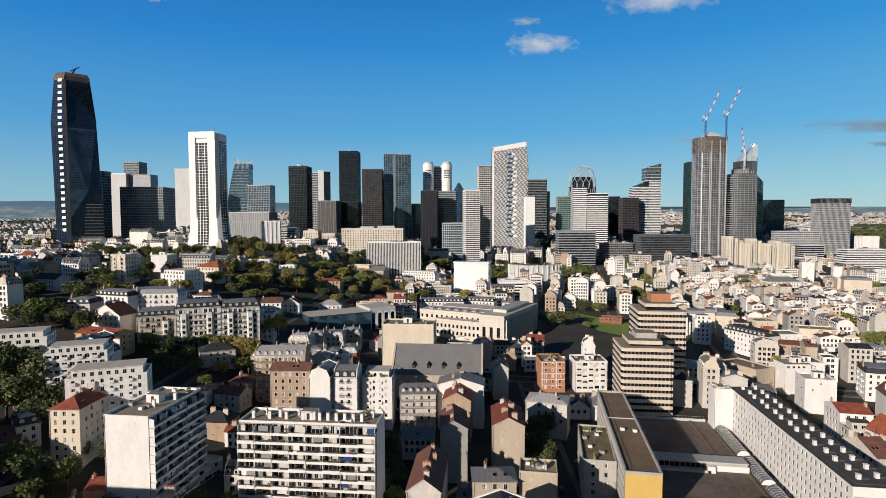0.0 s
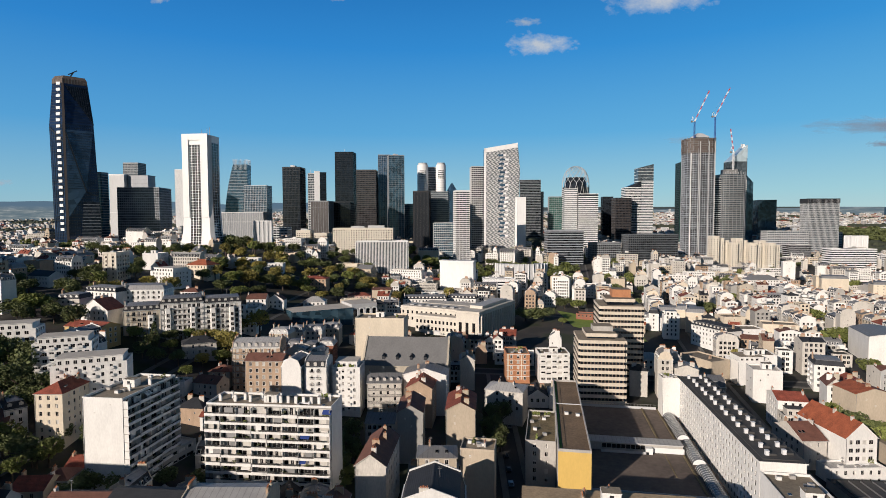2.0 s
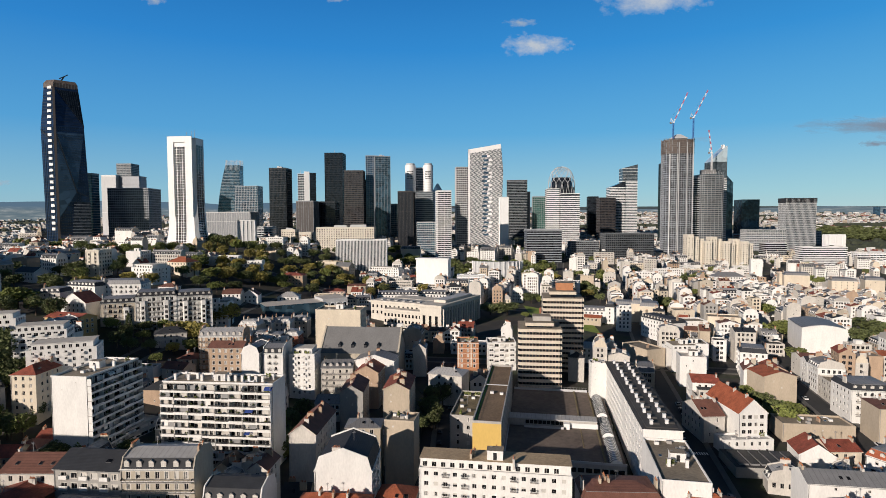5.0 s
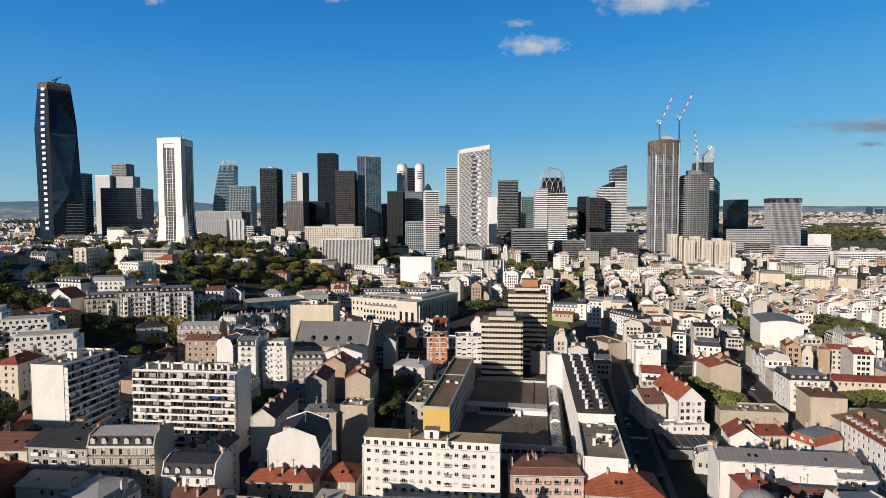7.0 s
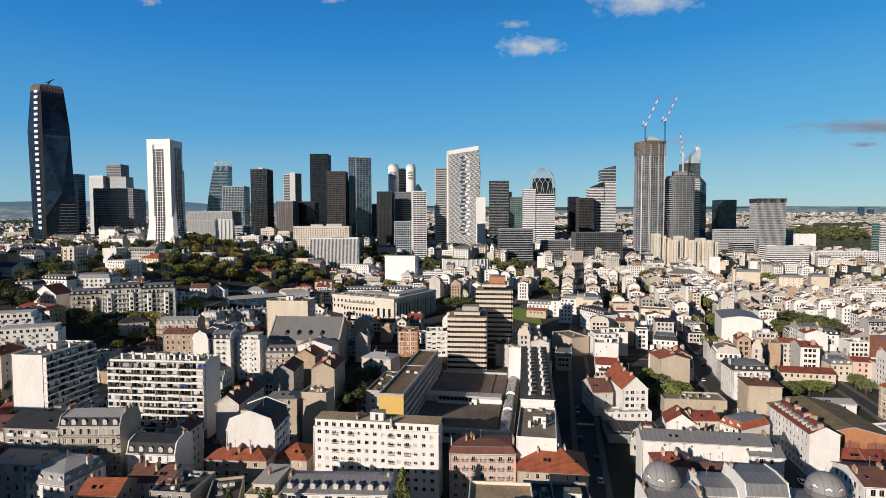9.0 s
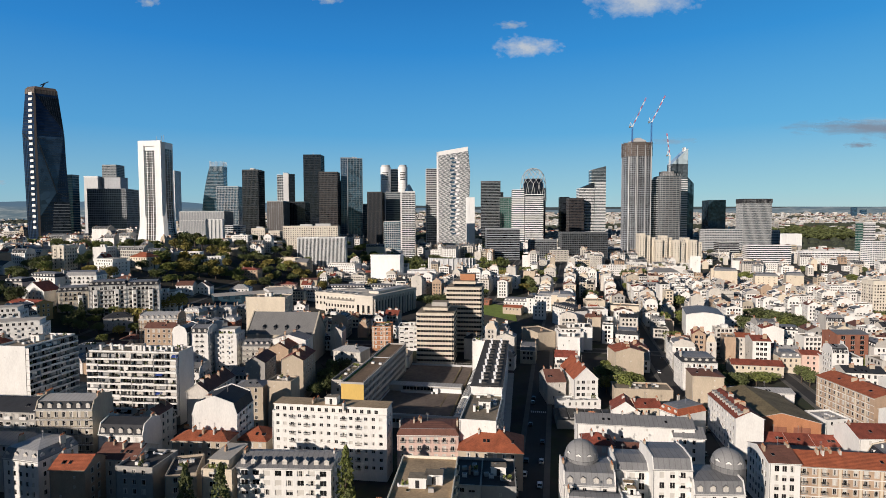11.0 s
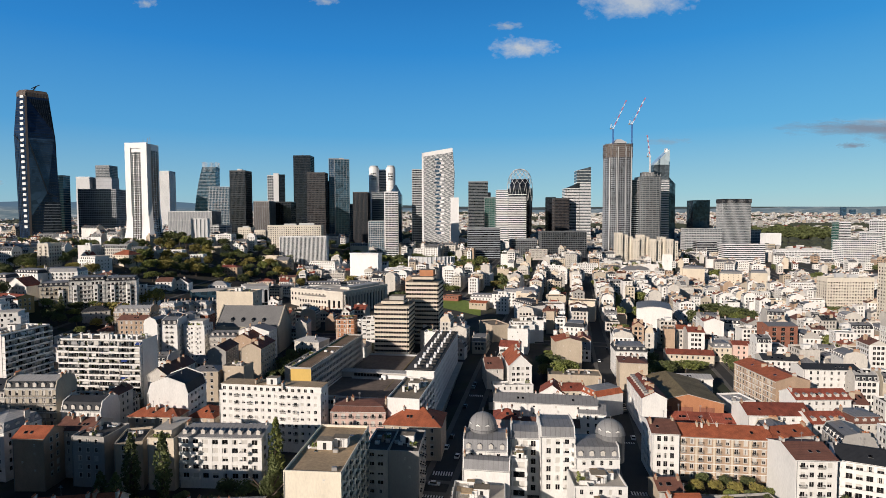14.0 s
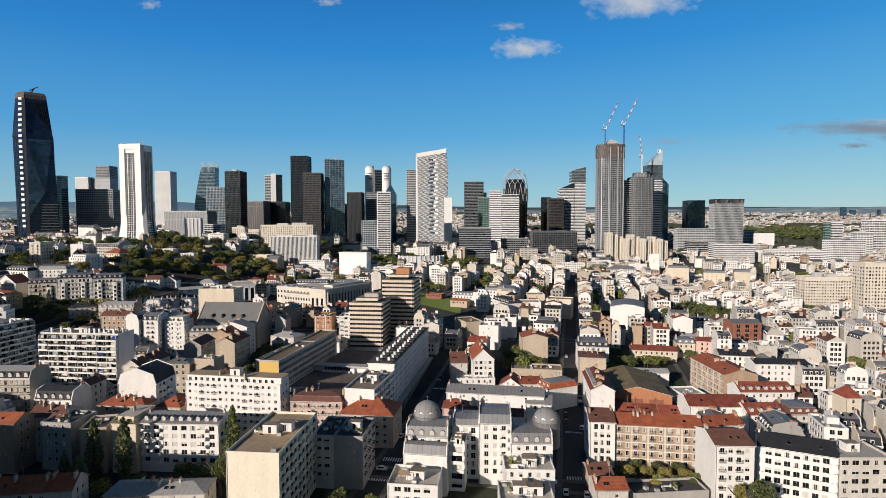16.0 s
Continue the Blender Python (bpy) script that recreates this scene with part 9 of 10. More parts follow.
tree(-175, 267, 8, 7.4, "green", 26)
tree(-167, 265, 9, 7.9, "gold", 26)
tree(-240, 391, 12, 11.5, "gold", 26)
tree(-253, 246, 11, 21.6, "green", 26)
tree(-257, 239, 10, 18.1, "dark", 26)
tree(-148, 150, 9, 9.8, "green")
tree(-150, 147, 8, 7.7, "dark")
tree(-127, 142, 6, 12.9, "dark")
tree(-129, 138, 6, 10.8, "dark")
tree(-51, 172, 11, 8.8, "dark")
tree(-51, 185, 11, 7.7, "dark", 26)
tree(-51, 166, 8, 7.8, "dark")
tree(0, 208, 13, 9.1, "dark", 26)
tree(3, 201, 9, 8.8, "dark", 26)
tree(7, 435, 11, 27.2, "dark", 26)
tree(21, 437, 11, 22.6, "dark", 26)
tree(36, 426, 6, 8, "green", 10)
tree(-233, 385, 12, 13.3, "gold", 26)
tree(-215, 379, 13, 15.7, "green", 26)
tree(-207, 390, 13, 16.0, "gold", 26)
tree(-198, 399, 12, 16.3, "dark", 26)
tree(-188, 409, 12, 13.8, "gold", 26)
tree(-210, 358, 10, 14.1, "dark", 26)
tree(-196, 358, 10, 14.0, "green", 26)
tree(-191, 374, 9, 12.8, "dark", 26)
tree(-233, 369, 11, 11.1, "dark", 26)
tree(-252, 387, 11, 11.7, "green", 26)
tree(-204, 490, 11, 16.3, "dark", 26)
tree(-194, 514, 10, 17.0, "dark", 26)
tree(-191, 562, 12, 16.0, "dark", 26)
tree(-326, 387, 10, 18.5, "dark", 26)
tree(-277, 310, 10, 15.1, "dark", 26)
tree(-270, 285, 10, 14.0, "dark", 26)
tree(-270, 344, 10, 12.3, "dark", 26)
tree(-251, 289, 9, 14.1, "dark", 26)
tree(-281, 259, 10, 13.0, "dark", 26)
tree(-127, 710, 14, 18.0, "green", 26)
tree(-129, 651, 12, 16.6, "green", 26)
tree(-51, 782, 11, 19.4, "dark", 26)
tree(31, 660, 12, 17.5, "green", 26)
tree(46, 619, 10, 16.4, "dark", 26)
tree(65, 629, 9, 15.3, "gold", 26)
tree(21, 931, 12, 18.9, "dark", 26)
tree(2, 950, 12, 19.4, "green", 26)
tree(123, 578, 9, 15.0, "dark", 26)
tree(241, 430, 9, 17.9, "dark", 26)
tree(224, 410, 8, 15.6, "green", 26)
tree(157, 257, 7, 14.9, "green", 26)
tree(-172, 272, 7, 12.8, "green", 26)
tree(-180, 258, 7, 10.5, "dark", 26)
tree(-157, 415, 8, 13.8, "gold", 26)
tree(-170, 419, 8, 14.0, "green", 26)
tree(-144, 478, 9, 13.6, "dark", 26)
tree(-241, 545, 14, 14.5, "dark", 26)
tree(-398, 461, 14, 12.1, "green", 26)
tree(-374, 450, 14, 11.7, "dark", 26)
tree(-360, 463, 14, 12.0, "green", 26)
tree(-348, 463, 13, 11.9, "dark", 26)
tree(-322, 452, 13, 11.6, "green", 26)
tree(-313, 544, 18, 18.5, "dark", 26)
tree(-297, 540, 17, 15.8, "dark", 26)
tree(-266, 507, 16, 14.9, "green", 26)
tree(-171, 770, 14, 18.0, "green", 26)
tree(148, 256, 9, 11.7, "green", 26)
tree(152, 236, 9, 12.1, "dark", 26)
tree(143, 244, 9, 11.3, "dark", 26)
tree(301, 438, 9, 24.0, "dark", 26)
tree(312, 436, 8, 19.0, "dark", 26)
tree(282, 420, 8, 18.6, "dark", 26)
tree(198, 239, 7, 14.9, "green", 26)
tree(207, 242, 8, 15.0, "dark", 26)
tree(228, 256, 6, 15.5, "green", 26)
tree(249, 253, 9, 9.1, "dark", 26)
tree(41, 676, 11, 16.8, "dark", 26)
tree(93, 524, 9, 14.4, "gold", 26)
tree(52, 94, 23, 7.2, "poplar")
tree(11, 76, 22, 7.1, "cypress")
tree(20, 79, 22, 6.8, "cypress")
tree(65, 80, 8, 6.9, "green")
tree(41, 82, 7, 7.2, "dark")
tree(48, 82, 7, 7.1, "dark")
tree(-131, 678, 13, 20.6, "green", 26)
tree(-222, 518, 12, 13.0, "dark", 26)
tree(422, 513, 9, 21.3, "dark", 26)
tree(40, 491, 10, 17.3, "dark", 26)
tree(52, 488, 9, 17.2, "green", 26)
tree(-163, 274, 9, 15.8, "gold", 26)
tree(-162, 302, 10, 16.9, "gold", 26)
tree(214, 161, 6, 5.6, "dark")
tree(-210, 819, 14, 20.8, "dark", 26)
tree(-181, 829, 14, 20.9, "green", 26)
tree(-140, 869, 13, 21.7, "dark", 26)
tree(-123, 912, 13, 22.7, "dark", 26)
tree(-94, 953, 13, 23.5, "green", 26)
tree(-59, 941, 13, 23.1, "dark", 26)
tree(-27, 964, 13, 23.5, "green", 26)
tree(-2, 965, 13, 23.4, "dark", 26)
tree(-438, 490, 14, 13.9, "dark", 26)
tree(-380, 467, 14, 13.0, "dark", 26)
tree(-328, 470, 14, 12.9, "dark", 26)
tree(-322, 483, 14, 13.2, "green", 26)
tree(-258, 514, 14, 13.7, "dark", 26)
tree(-244, 516, 14, 13.6, "green", 26)
tree(-205, 639, 12, 16.4, "dark", 26)
tree(-207, 568, 12, 14.8, "dark", 26)
tree(-55, 187, 12, 9.2, "dark", 26)
tree(-53, 180, 9, 9.9, "dark")
tree(-56, 200, 11, 8.8, "dark", 26)
tree(-46, 171, 7, 8.6, "green")
tree(-69, 261, 7, 8.0, "dark", 26)
tree(-1, 219, 14, 9.1, "dark", 26)
tree(2, 206, 11, 10.6, "dark", 26)
tree(-1, 197, 8, 9.3, "dark", 26)
tree(3, 226, 12, 9.3, "dark", 26)
tree(-60, 271, 9, 8.2, "dark", 26)
tree(-119, 146, 9, 8.1, "green")
tree(-105, 153, 7, 8.3, "dark")
tree(-95, 155, 7, 8.3, "dark")
tree(-60, 166, 4, 12.7, "green")
tree(-50, 167, 4, 12.6, "green")
tree(-179, 181, 14, 12.3, "dark", 26)
tree(-177, 169, 14, 14.1, "dark")
tree(-145, 166, 9, 9.0, "dark")
tree(299, 431, 12, 17.3, "dark", 26)
tree(308, 426, 11, 17.0, "green", 26)
tree(313, 418, 11, 16.7, "dark", 26)
tree(229, 425, 9, 17.5, "green", 26)
tree(275, 434, 8, 13.2, "dark", 26)
tree(295, 451, 12, 30.9, "dark", 26)
tree(305, 442, 12, 25.3, "dark", 26)
tree(321, 448, 10, 20.3, "dark", 26)
tree(210, 241, 9, 12.8, "dark", 26)
tree(222, 250, 8, 13.1, "green", 26)
tree(248, 260, 10, 8.7, "dark", 26)
tree(412, 387, 10, 21.5, "green", 26)
tree(391, 455, 9, 20.1, "dark", 26)
tree(203, 247, 8, 9.8, "dark", 26)
for k in range(250):
    # the wooded slope, the park under the towers and scattered gardens
    z = k % 5
    if z < 2:
        x, y = rnd.gauss(-180, 50), rnd.gauss(465, 45)
    elif z == 2:
        x, y = rnd.uniform(-400, 60), rnd.uniform(590, 740)
    elif z == 3:
        x, y = rnd.uniform(-320, -170), rnd.uniform(230, 460)
    else:
        x, y = rnd.uniform(100, 420), rnd.uniform(180, 560)
    if not is_free(x - 3, y - 3, x + 3, y + 3) or near_street(x, y, 1):
        continue
    tree(x, y, rnd.uniform(8, 14), rnd.uniform(9, 15), rnd.choice(("green", "dark", "gold", "gold" if z < 2 else "dark", "gold" if z < 2 else "green")))
house(67.4, 309.1, -1.8, 19.7, 15, 2.0, "white", "hip", "zinc_pale", win="f", bay=2.6, near=False, chim=1, rise=2.4, label="white house with a pale zinc hip roof below a lawn")
house(97.4, 318.4, -59.3, 22, 13, 4.0, "beige", "flat", "gravel", win="", near=False, chim=1, name="apartment_house", label="beige block with a plain sunlit wall")
# ---- lawns ----
def lawn(corners):
    b = Build()
    n = 8
    (ax, ay), (bx, by), (cx, cy), (dx, dy) = corners
    for i in range(n):
        for j in range(n):
            q = []
            for u, v in ((i, j), (i + 1, j), (i + 1, j + 1), (i, j + 1)):
                u, v = u / n, v / n
                px = (ax * (1 - u) + bx * u) * (1 - v) + (dx * (1 - u) + cx * u) * v
                py = (ay * (1 - u) + by * u) * (1 - v) + (dy * (1 - u) + cy * u) * v
                q.append((px, py, ground(px, py) + 0.25))
            b.face(q, "lawn")
    ob = new("lawn", b.mesh("lawn"))
    tagged(ob, "bright green sloping lawn", "lawn", kind="structure")
    FOOT.append((min(ax, dx) - 2, min(ay, by) - 14, max(bx, cx) + 2, max(cy, dy) + 1))


lawn(((44, 421), (92, 382), (86, 438), (33, 480)))
FOOT.append((4, 326, 104, 402))

# ---- unseen blocks added sunward, beyond the camera's sight, to shade the near houses ----
for x, y, a, w, d, h in ((-182, 50, 4, 52, 14, 37.5), (-134, 30, 6, 56, 14, 37), (-84, 8, 2, 62, 14, 37), (-16, 6, 6, 34, 14, 31), (-235, 92, 20, 44, 14, 30), (-385, 225, -45, 40, 14, 56), (-440, 290, -45, 60, 14, 54)):
    house(x, y, a, w, d, ground(x, y) + h, "offwhite", "flat", "gravel", win="fb", near=False, chim=0, hut=1, name="apartment_block", cat="apartment block", label="pale apartment block with a flat gravel roof")

# ---- the rest of the town, house by house along its streets ----
WALLS = ["white"] * 15 + ["offwhite"] * 5 + ["cream"] + ["beige"] + ["stone", "brick_tan", "grey"]
NAMES = {"white": "white", "offwhite": "pale", "cream": "cream", "beige": "beige", "stone": "stone", "brick_tan": "tan brick", "brick_orange": "orange brick", "grey": "grey", "pinkwall": "pink"}
ROOFN = {"tile_red": "red tiled", "tile_orange": "orange tiled", "tile_brown": "brown tiled", "zinc": "zinc", "zinc_pale": "pale zinc", "slate": "dark slate", "gravel": "flat gravel", "terrace_slab": "flat paved", "bitumen": "flat dark"}
FAR = Build()
made = 0


def row_house(x0, y0, a, wd, dd, fl, kind, wall, tile, win, axis, seed, sink):
    g = ground(x0 + wd / 2, y0 + dd / 2)
    house(x0, y0, a, wd, dd, g + rnd.uniform(0.6, 2.2) + fl * 2.95, wall, kind, tile, axis=axis, win=win, bay=rnd.choice((2.1, 2.4, 2.7)), win_w=rnd.choice((1.1, 1.3, 1.6)), win_h=1.75, near=False,
          chim=0 if kind == "flat" else 2, rise=None if kind in ("hip", "gambrel") else rnd.uniform(1.4, 2.8), crown=rnd.choice(("zinc", "zinc", "zinc_pale")), hut=1 if kind == "flat" and rnd.random() < 0.5 else 0, seed=seed,
          label=f"{NAMES[wall]} town house with a {ROOFN[tile]} roof", name="apartment_house" if fl > 3 else "house", cat="house", group="town houses",
          dorm="l" if kind == "gambrel" and not sink else "", attic=2.4 if kind == "flat" and rnd.random() < 0.4 and wd > 8 else 0, sink=sink)
    FOOT.pop()
    FOOT.append((x0, y0, x0 + wd, y0 + dd))


# rows along the streets that run away to the towers: facades to the street, blank fire walls between
for sx0, sy0, sx1, sy1, half in ((108, 190, 128, 520, 6.2), (176, 230, 196, 620, 6.7), (238, 130, 262, 640, 5), (314, 120, 330, 640, 6.2), (372, 180, 398, 760, 5), (436, 240, 462, 800, 5), (505, 320, 530, 860, 5), (575, 400, 600, 900, 5), (128, 520, 150, 860, 5), (196, 640, 215, 880, 5), (60, 420, 78, 820, 5), (0, 470, 20, 760, 5)):
    if sx0 in (238, 372, 436, 505, 575, 128, 196, 60, 0):
        street(sx0, sy0, sx1, sy1, 6)
    for side in (-1, 1):
        v = sy0
        while v < sy1:
            dd = rnd.uniform(7, 15)
            wd = rnd.uniform(9, 13)
            cx = sx0 + (sx1 - sx0) * (v + dd / 2 - sy0) / (sy1 - sy0)
            x0 = cx - half - wd if side < 0 else cx + half
            a = math.degrees(math.atan2(sy1 - sy0, sx1 - sx0)) - 90
            fl = rnd.choice((2, 3, 3, 4)) if v > 600 and cx > 200 else rnd.choice((2, 3, 4, 4, 5, 5, 5, 6)) if v > 300 else rnd.choice((2, 3, 3, 4, 4, 5))
            kind = rnd.choice(("gable", "gable", "gambrel", "gambrel", "gambrel", "flat"))
            red = rnd.random() < (0.65 if v < 360 else 0.28)
            tile = rnd.choice(("tile_red", "tile_brown", "tile_red") if red and kind == "gable" else ("zinc", "slate", "slate", "zinc")) if kind != "flat" else rnd.choice(("gravel", "zinc", "bitumen"))
            fl = 2 if sx0 == 108 and side < 0 and v < 300 else fl
            if is_free(x0 + 0.5, v + 0.3, x0 + wd - 0.5, v + dd - 0.3) and rnd.random() > 0.05 and not (v > 690 and cx > 230) and not (v > 600 and cx < 205):
                win = ("r" if side < 0 else "l") + rnd.choice(("", "f", "f", "fl", "fr"))
                row_house(x0, v, a, wd, dd, fl, kind, rnd.choice(WALLS), tile, win if v > 360 or made % 2 else win + "f", "y" if v > 360 or made % 2 else "x", made, FAR if made >= 16 else None)
                made += 1
            v += dd + 0.15
yy = 60
while yy < 1000:
    deep = rnd.uniform(8.5, 11.5)
    left = -250 - 0.8 * max(0, yy - 100) if yy > 95 else 0
    right = 300 + 0.5 * yy
    xx = left + rnd.uniform(0, 8)
    turn = rnd.uniform(-6, 10)
    while xx < right:
        long_row = rnd.random() < (0.42 if xx > 60 and yy > 330 else 0.3) and yy > 230
        wd = rnd.uniform(14, 28) if long_row else rnd.uniform(5.5, 12)
        dd = deep + rnd.uniform(-3, 4)
        x0, x1 = xx, xx + wd
        xx += wd + (0.3 if rnd.random() < 0.7 else rnd.uniform(2, 8))
        y0 = yy + rnd.uniform(-2.5, 2.5) + 12 * math.sin(xx / 75 + yy / 260)
        turn = math.degrees(math.atan(12 / 75 * math.cos(xx / 75 + yy / 260)))
        wooded = math.exp(-((x0 + 205) / 80) ** 2 - ((yy - 470) / 70) ** 2) + math.exp(-((x0 + 250) / 70) ** 2 - ((yy - 330) / 90) ** 2)
        park = -420 < x0 < 220 and yy > 600 and rnd.random() < (0.97 if x0 < 60 and yy < 780 else 0.6)
        park = park or (x0 < -270 and yy > 440 and rnd.random() < 0.8)
        if rnd.random() < wooded * 0.6 or park or rnd.random() < 0.07 or (x0 > 230 and yy > 690 and rnd.random() < 0.75):
            continue
        if not is_free(x0 + 0.5, y0 + 0.5, x1 - 0.5, y0 + dd - 0.5) or any(near_street(px, py) for px, py in ((x0, y0), (x1, y0), (x1, y0 + dd), (x0, y0 + dd), ((x0 + x1) / 2, y0 + dd / 2))):
            continue
        g = ground((x0 + x1) / 2, y0 + dd / 2)
        low = x0 < 20 and 300 < yy < 560
        fl = rnd.choice((2, 2, 3, 3, 4)) if low or (x0 > 200 and yy > 590) else rnd.choice((2, 3, 4, 4, 5, 5, 6, 6)) if yy > 240 else rnd.choice((2, 3, 3, 4, 4, 5))
        court = yy < 262 and -150 < x0 < 235
        if court:
            fl, low = rnd.choice((1, 2, 2)), True
        wall = rnd.choice(WALLS)
        kind = rnd.choice(("gable", "gable", "hip", "gambrel", "gambrel", "gambrel", "gambrel", "flat", "flat")) if not low else rnd.choice(("gable", "gable", "hip", "gambrel"))
        reds = 0.5 if low or (x0 > 120 and yy < 360) else 0.22
        red = rnd.random() < reds
        tile = {"gable": rnd.choice(("tile_red", "tile_red", "tile_brown") if red else ("zinc", "zinc", "slate", "slate")), "hip": rnd.choice(("tile_red", "tile_brown") if red else ("zinc", "slate")), "gambrel": rnd.choice(("zinc", "slate", "slate")), "flat": rnd.choice(("gravel", "zinc", "bitumen", "bitumen"))}[kind]
        if long_row:
            wall, kind = rnd.choice(("white", "white", "offwhite", "cream")), rnd.choice(("gambrel", "gambrel", "gable", "flat", "flat") if yy < 330 else ("gambrel", "gambrel", "flat", "flat", "flat"))
            tile = rnd.choice(("tile_red", "tile_brown") if red else ("slate", "slate", "zinc")) if kind != "flat" else rnd.choice(("gravel", "bitumen", "zinc"))
            tile = "slate" if kind == "gambrel" else tile
        sink = FAR if made >= 19 else None
        # some houses stand gable-end on, with blank fire walls
        axis = "x" if long_row or (x0 > 120 and yy < 360 and rnd.random() < 0.6) else rnd.choice(("x", "y", "y"))
        win = rnd.choice(("f", "fr", "frl", "l", "fl", "f")) if axis == "x" else rnd.choice(("rl", "fr", "fl", "frl", "f", "f", ""))
        house(x0, y0, turn + rnd.uniform(-3, 3), wd, dd, g + rnd.uniform(0.6, 2.2) + fl * 2.95, wall, kind, tile, axis=axis, win=win, bay=rnd.choice((2.1, 2.4, 2.7)), win_w=rnd.choice((1.1, 1.3, 1.6)), win_h=1.75, near=False,
              chim=0 if kind == "flat" else 2, rise=None if kind in ("hip", "gambrel") else rnd.uniform(1.8, 3.6), crown=rnd.choice(("zinc", "zinc", "zinc_pale")), hut=1 if kind == "flat" and rnd.random() < 0.6 else 0, seed=made,
              label=f"{NAMES[wall]} town house with a {ROOFN[tile]} roof", name="apartment_house" if fl > 3 else "house", cat="house", group="town houses",
              dorm=("f" if axis == "x" else "l") if kind == "gambrel" and not sink else "", attic=2.4 if kind == "flat" and rnd.random() < 0.4 else 0, sink=sink)
        FOOT.pop()
        FOOT.append((x0, y0, x1, y0 + dd))
        made += 1
    yy += deep + (1.0 if int(yy / 11) % 2 else rnd.uniform(3.5, 7))
# the dark belt of park trees at the foot of the towers
belt = Build()
for k in range(1120):
    x, y = rnd.uniform(-430, 230), rnd.uniform(600, 980)
    if k < 200:
        x, y = rnd.uniform(-150, 75), rnd.uniform(590, 770)
    if k >= 420:
        x, y = (rnd.gauss(-185, 60), rnd.gauss(465, 45)) if k < 590 else (rnd.uniform(230, 700), rnd.uniform(700, 980))
    if k >= 660:
        x, y = (rnd.uniform(60, 480), rnd.uniform(230, 700)) if k < 900 else (rnd.uniform(-720, -270), rnd.uniform(430, 820))
    if is_free(x - 3, y - 3, x + 3, y + 3) and not near_street(x, y, 2):
        wide, tall = rnd.uniform(4.5, 8), rnd.uniform(4, 6.5)
        crown_faces(belt, k, rnd.choice(("leaf_dark", "leaf_dark", "leaf_green") if not 420 <= k < 590 else ("leaf_dark", "leaf_green", "leaf_gold")), 110, 0.9, 0.2, (x, y, ground(x, y) + tall), wide, tall)
        belt.beam((x, y, ground(x, y) - 0.5), (x, y, ground(x, y) + tall), 0.3, "bark")
        FOOT.append((x - 4, y - 4, x + 4, y + 4))
for k in range(170):
    # the wood beyond the eastern suburbs
    y = rnd.uniform(1300, 1560)
    x = 157 + (y + 83) * rnd.uniform(0.335, 0.455)
    tall = rnd.uniform(5, 8)
    crown_faces(belt, 2000 + k, "leaf_dark", 60, 0.9, 0.26, (x, y, ground(x, y) + tall), rnd.uniform(10, 15), tall)
    belt.beam((x, y, ground(x, y) - 0.5), (x, y, ground(x, y) + tall), 0.4, "bark")
    FOOT.append((x - 9, y - 9, x + 9, y + 9))
ob = new("park_trees", belt.mesh("park_trees"))
tagged(ob, "dark belt of dense park trees below towers", "trees", kind="stuff")
ob = new("distant_houses", FAR.mesh("distant_houses"))
tagged(ob, "crowded pale town houses with zinc and tiled roofs", "far houses", kind="stuff")


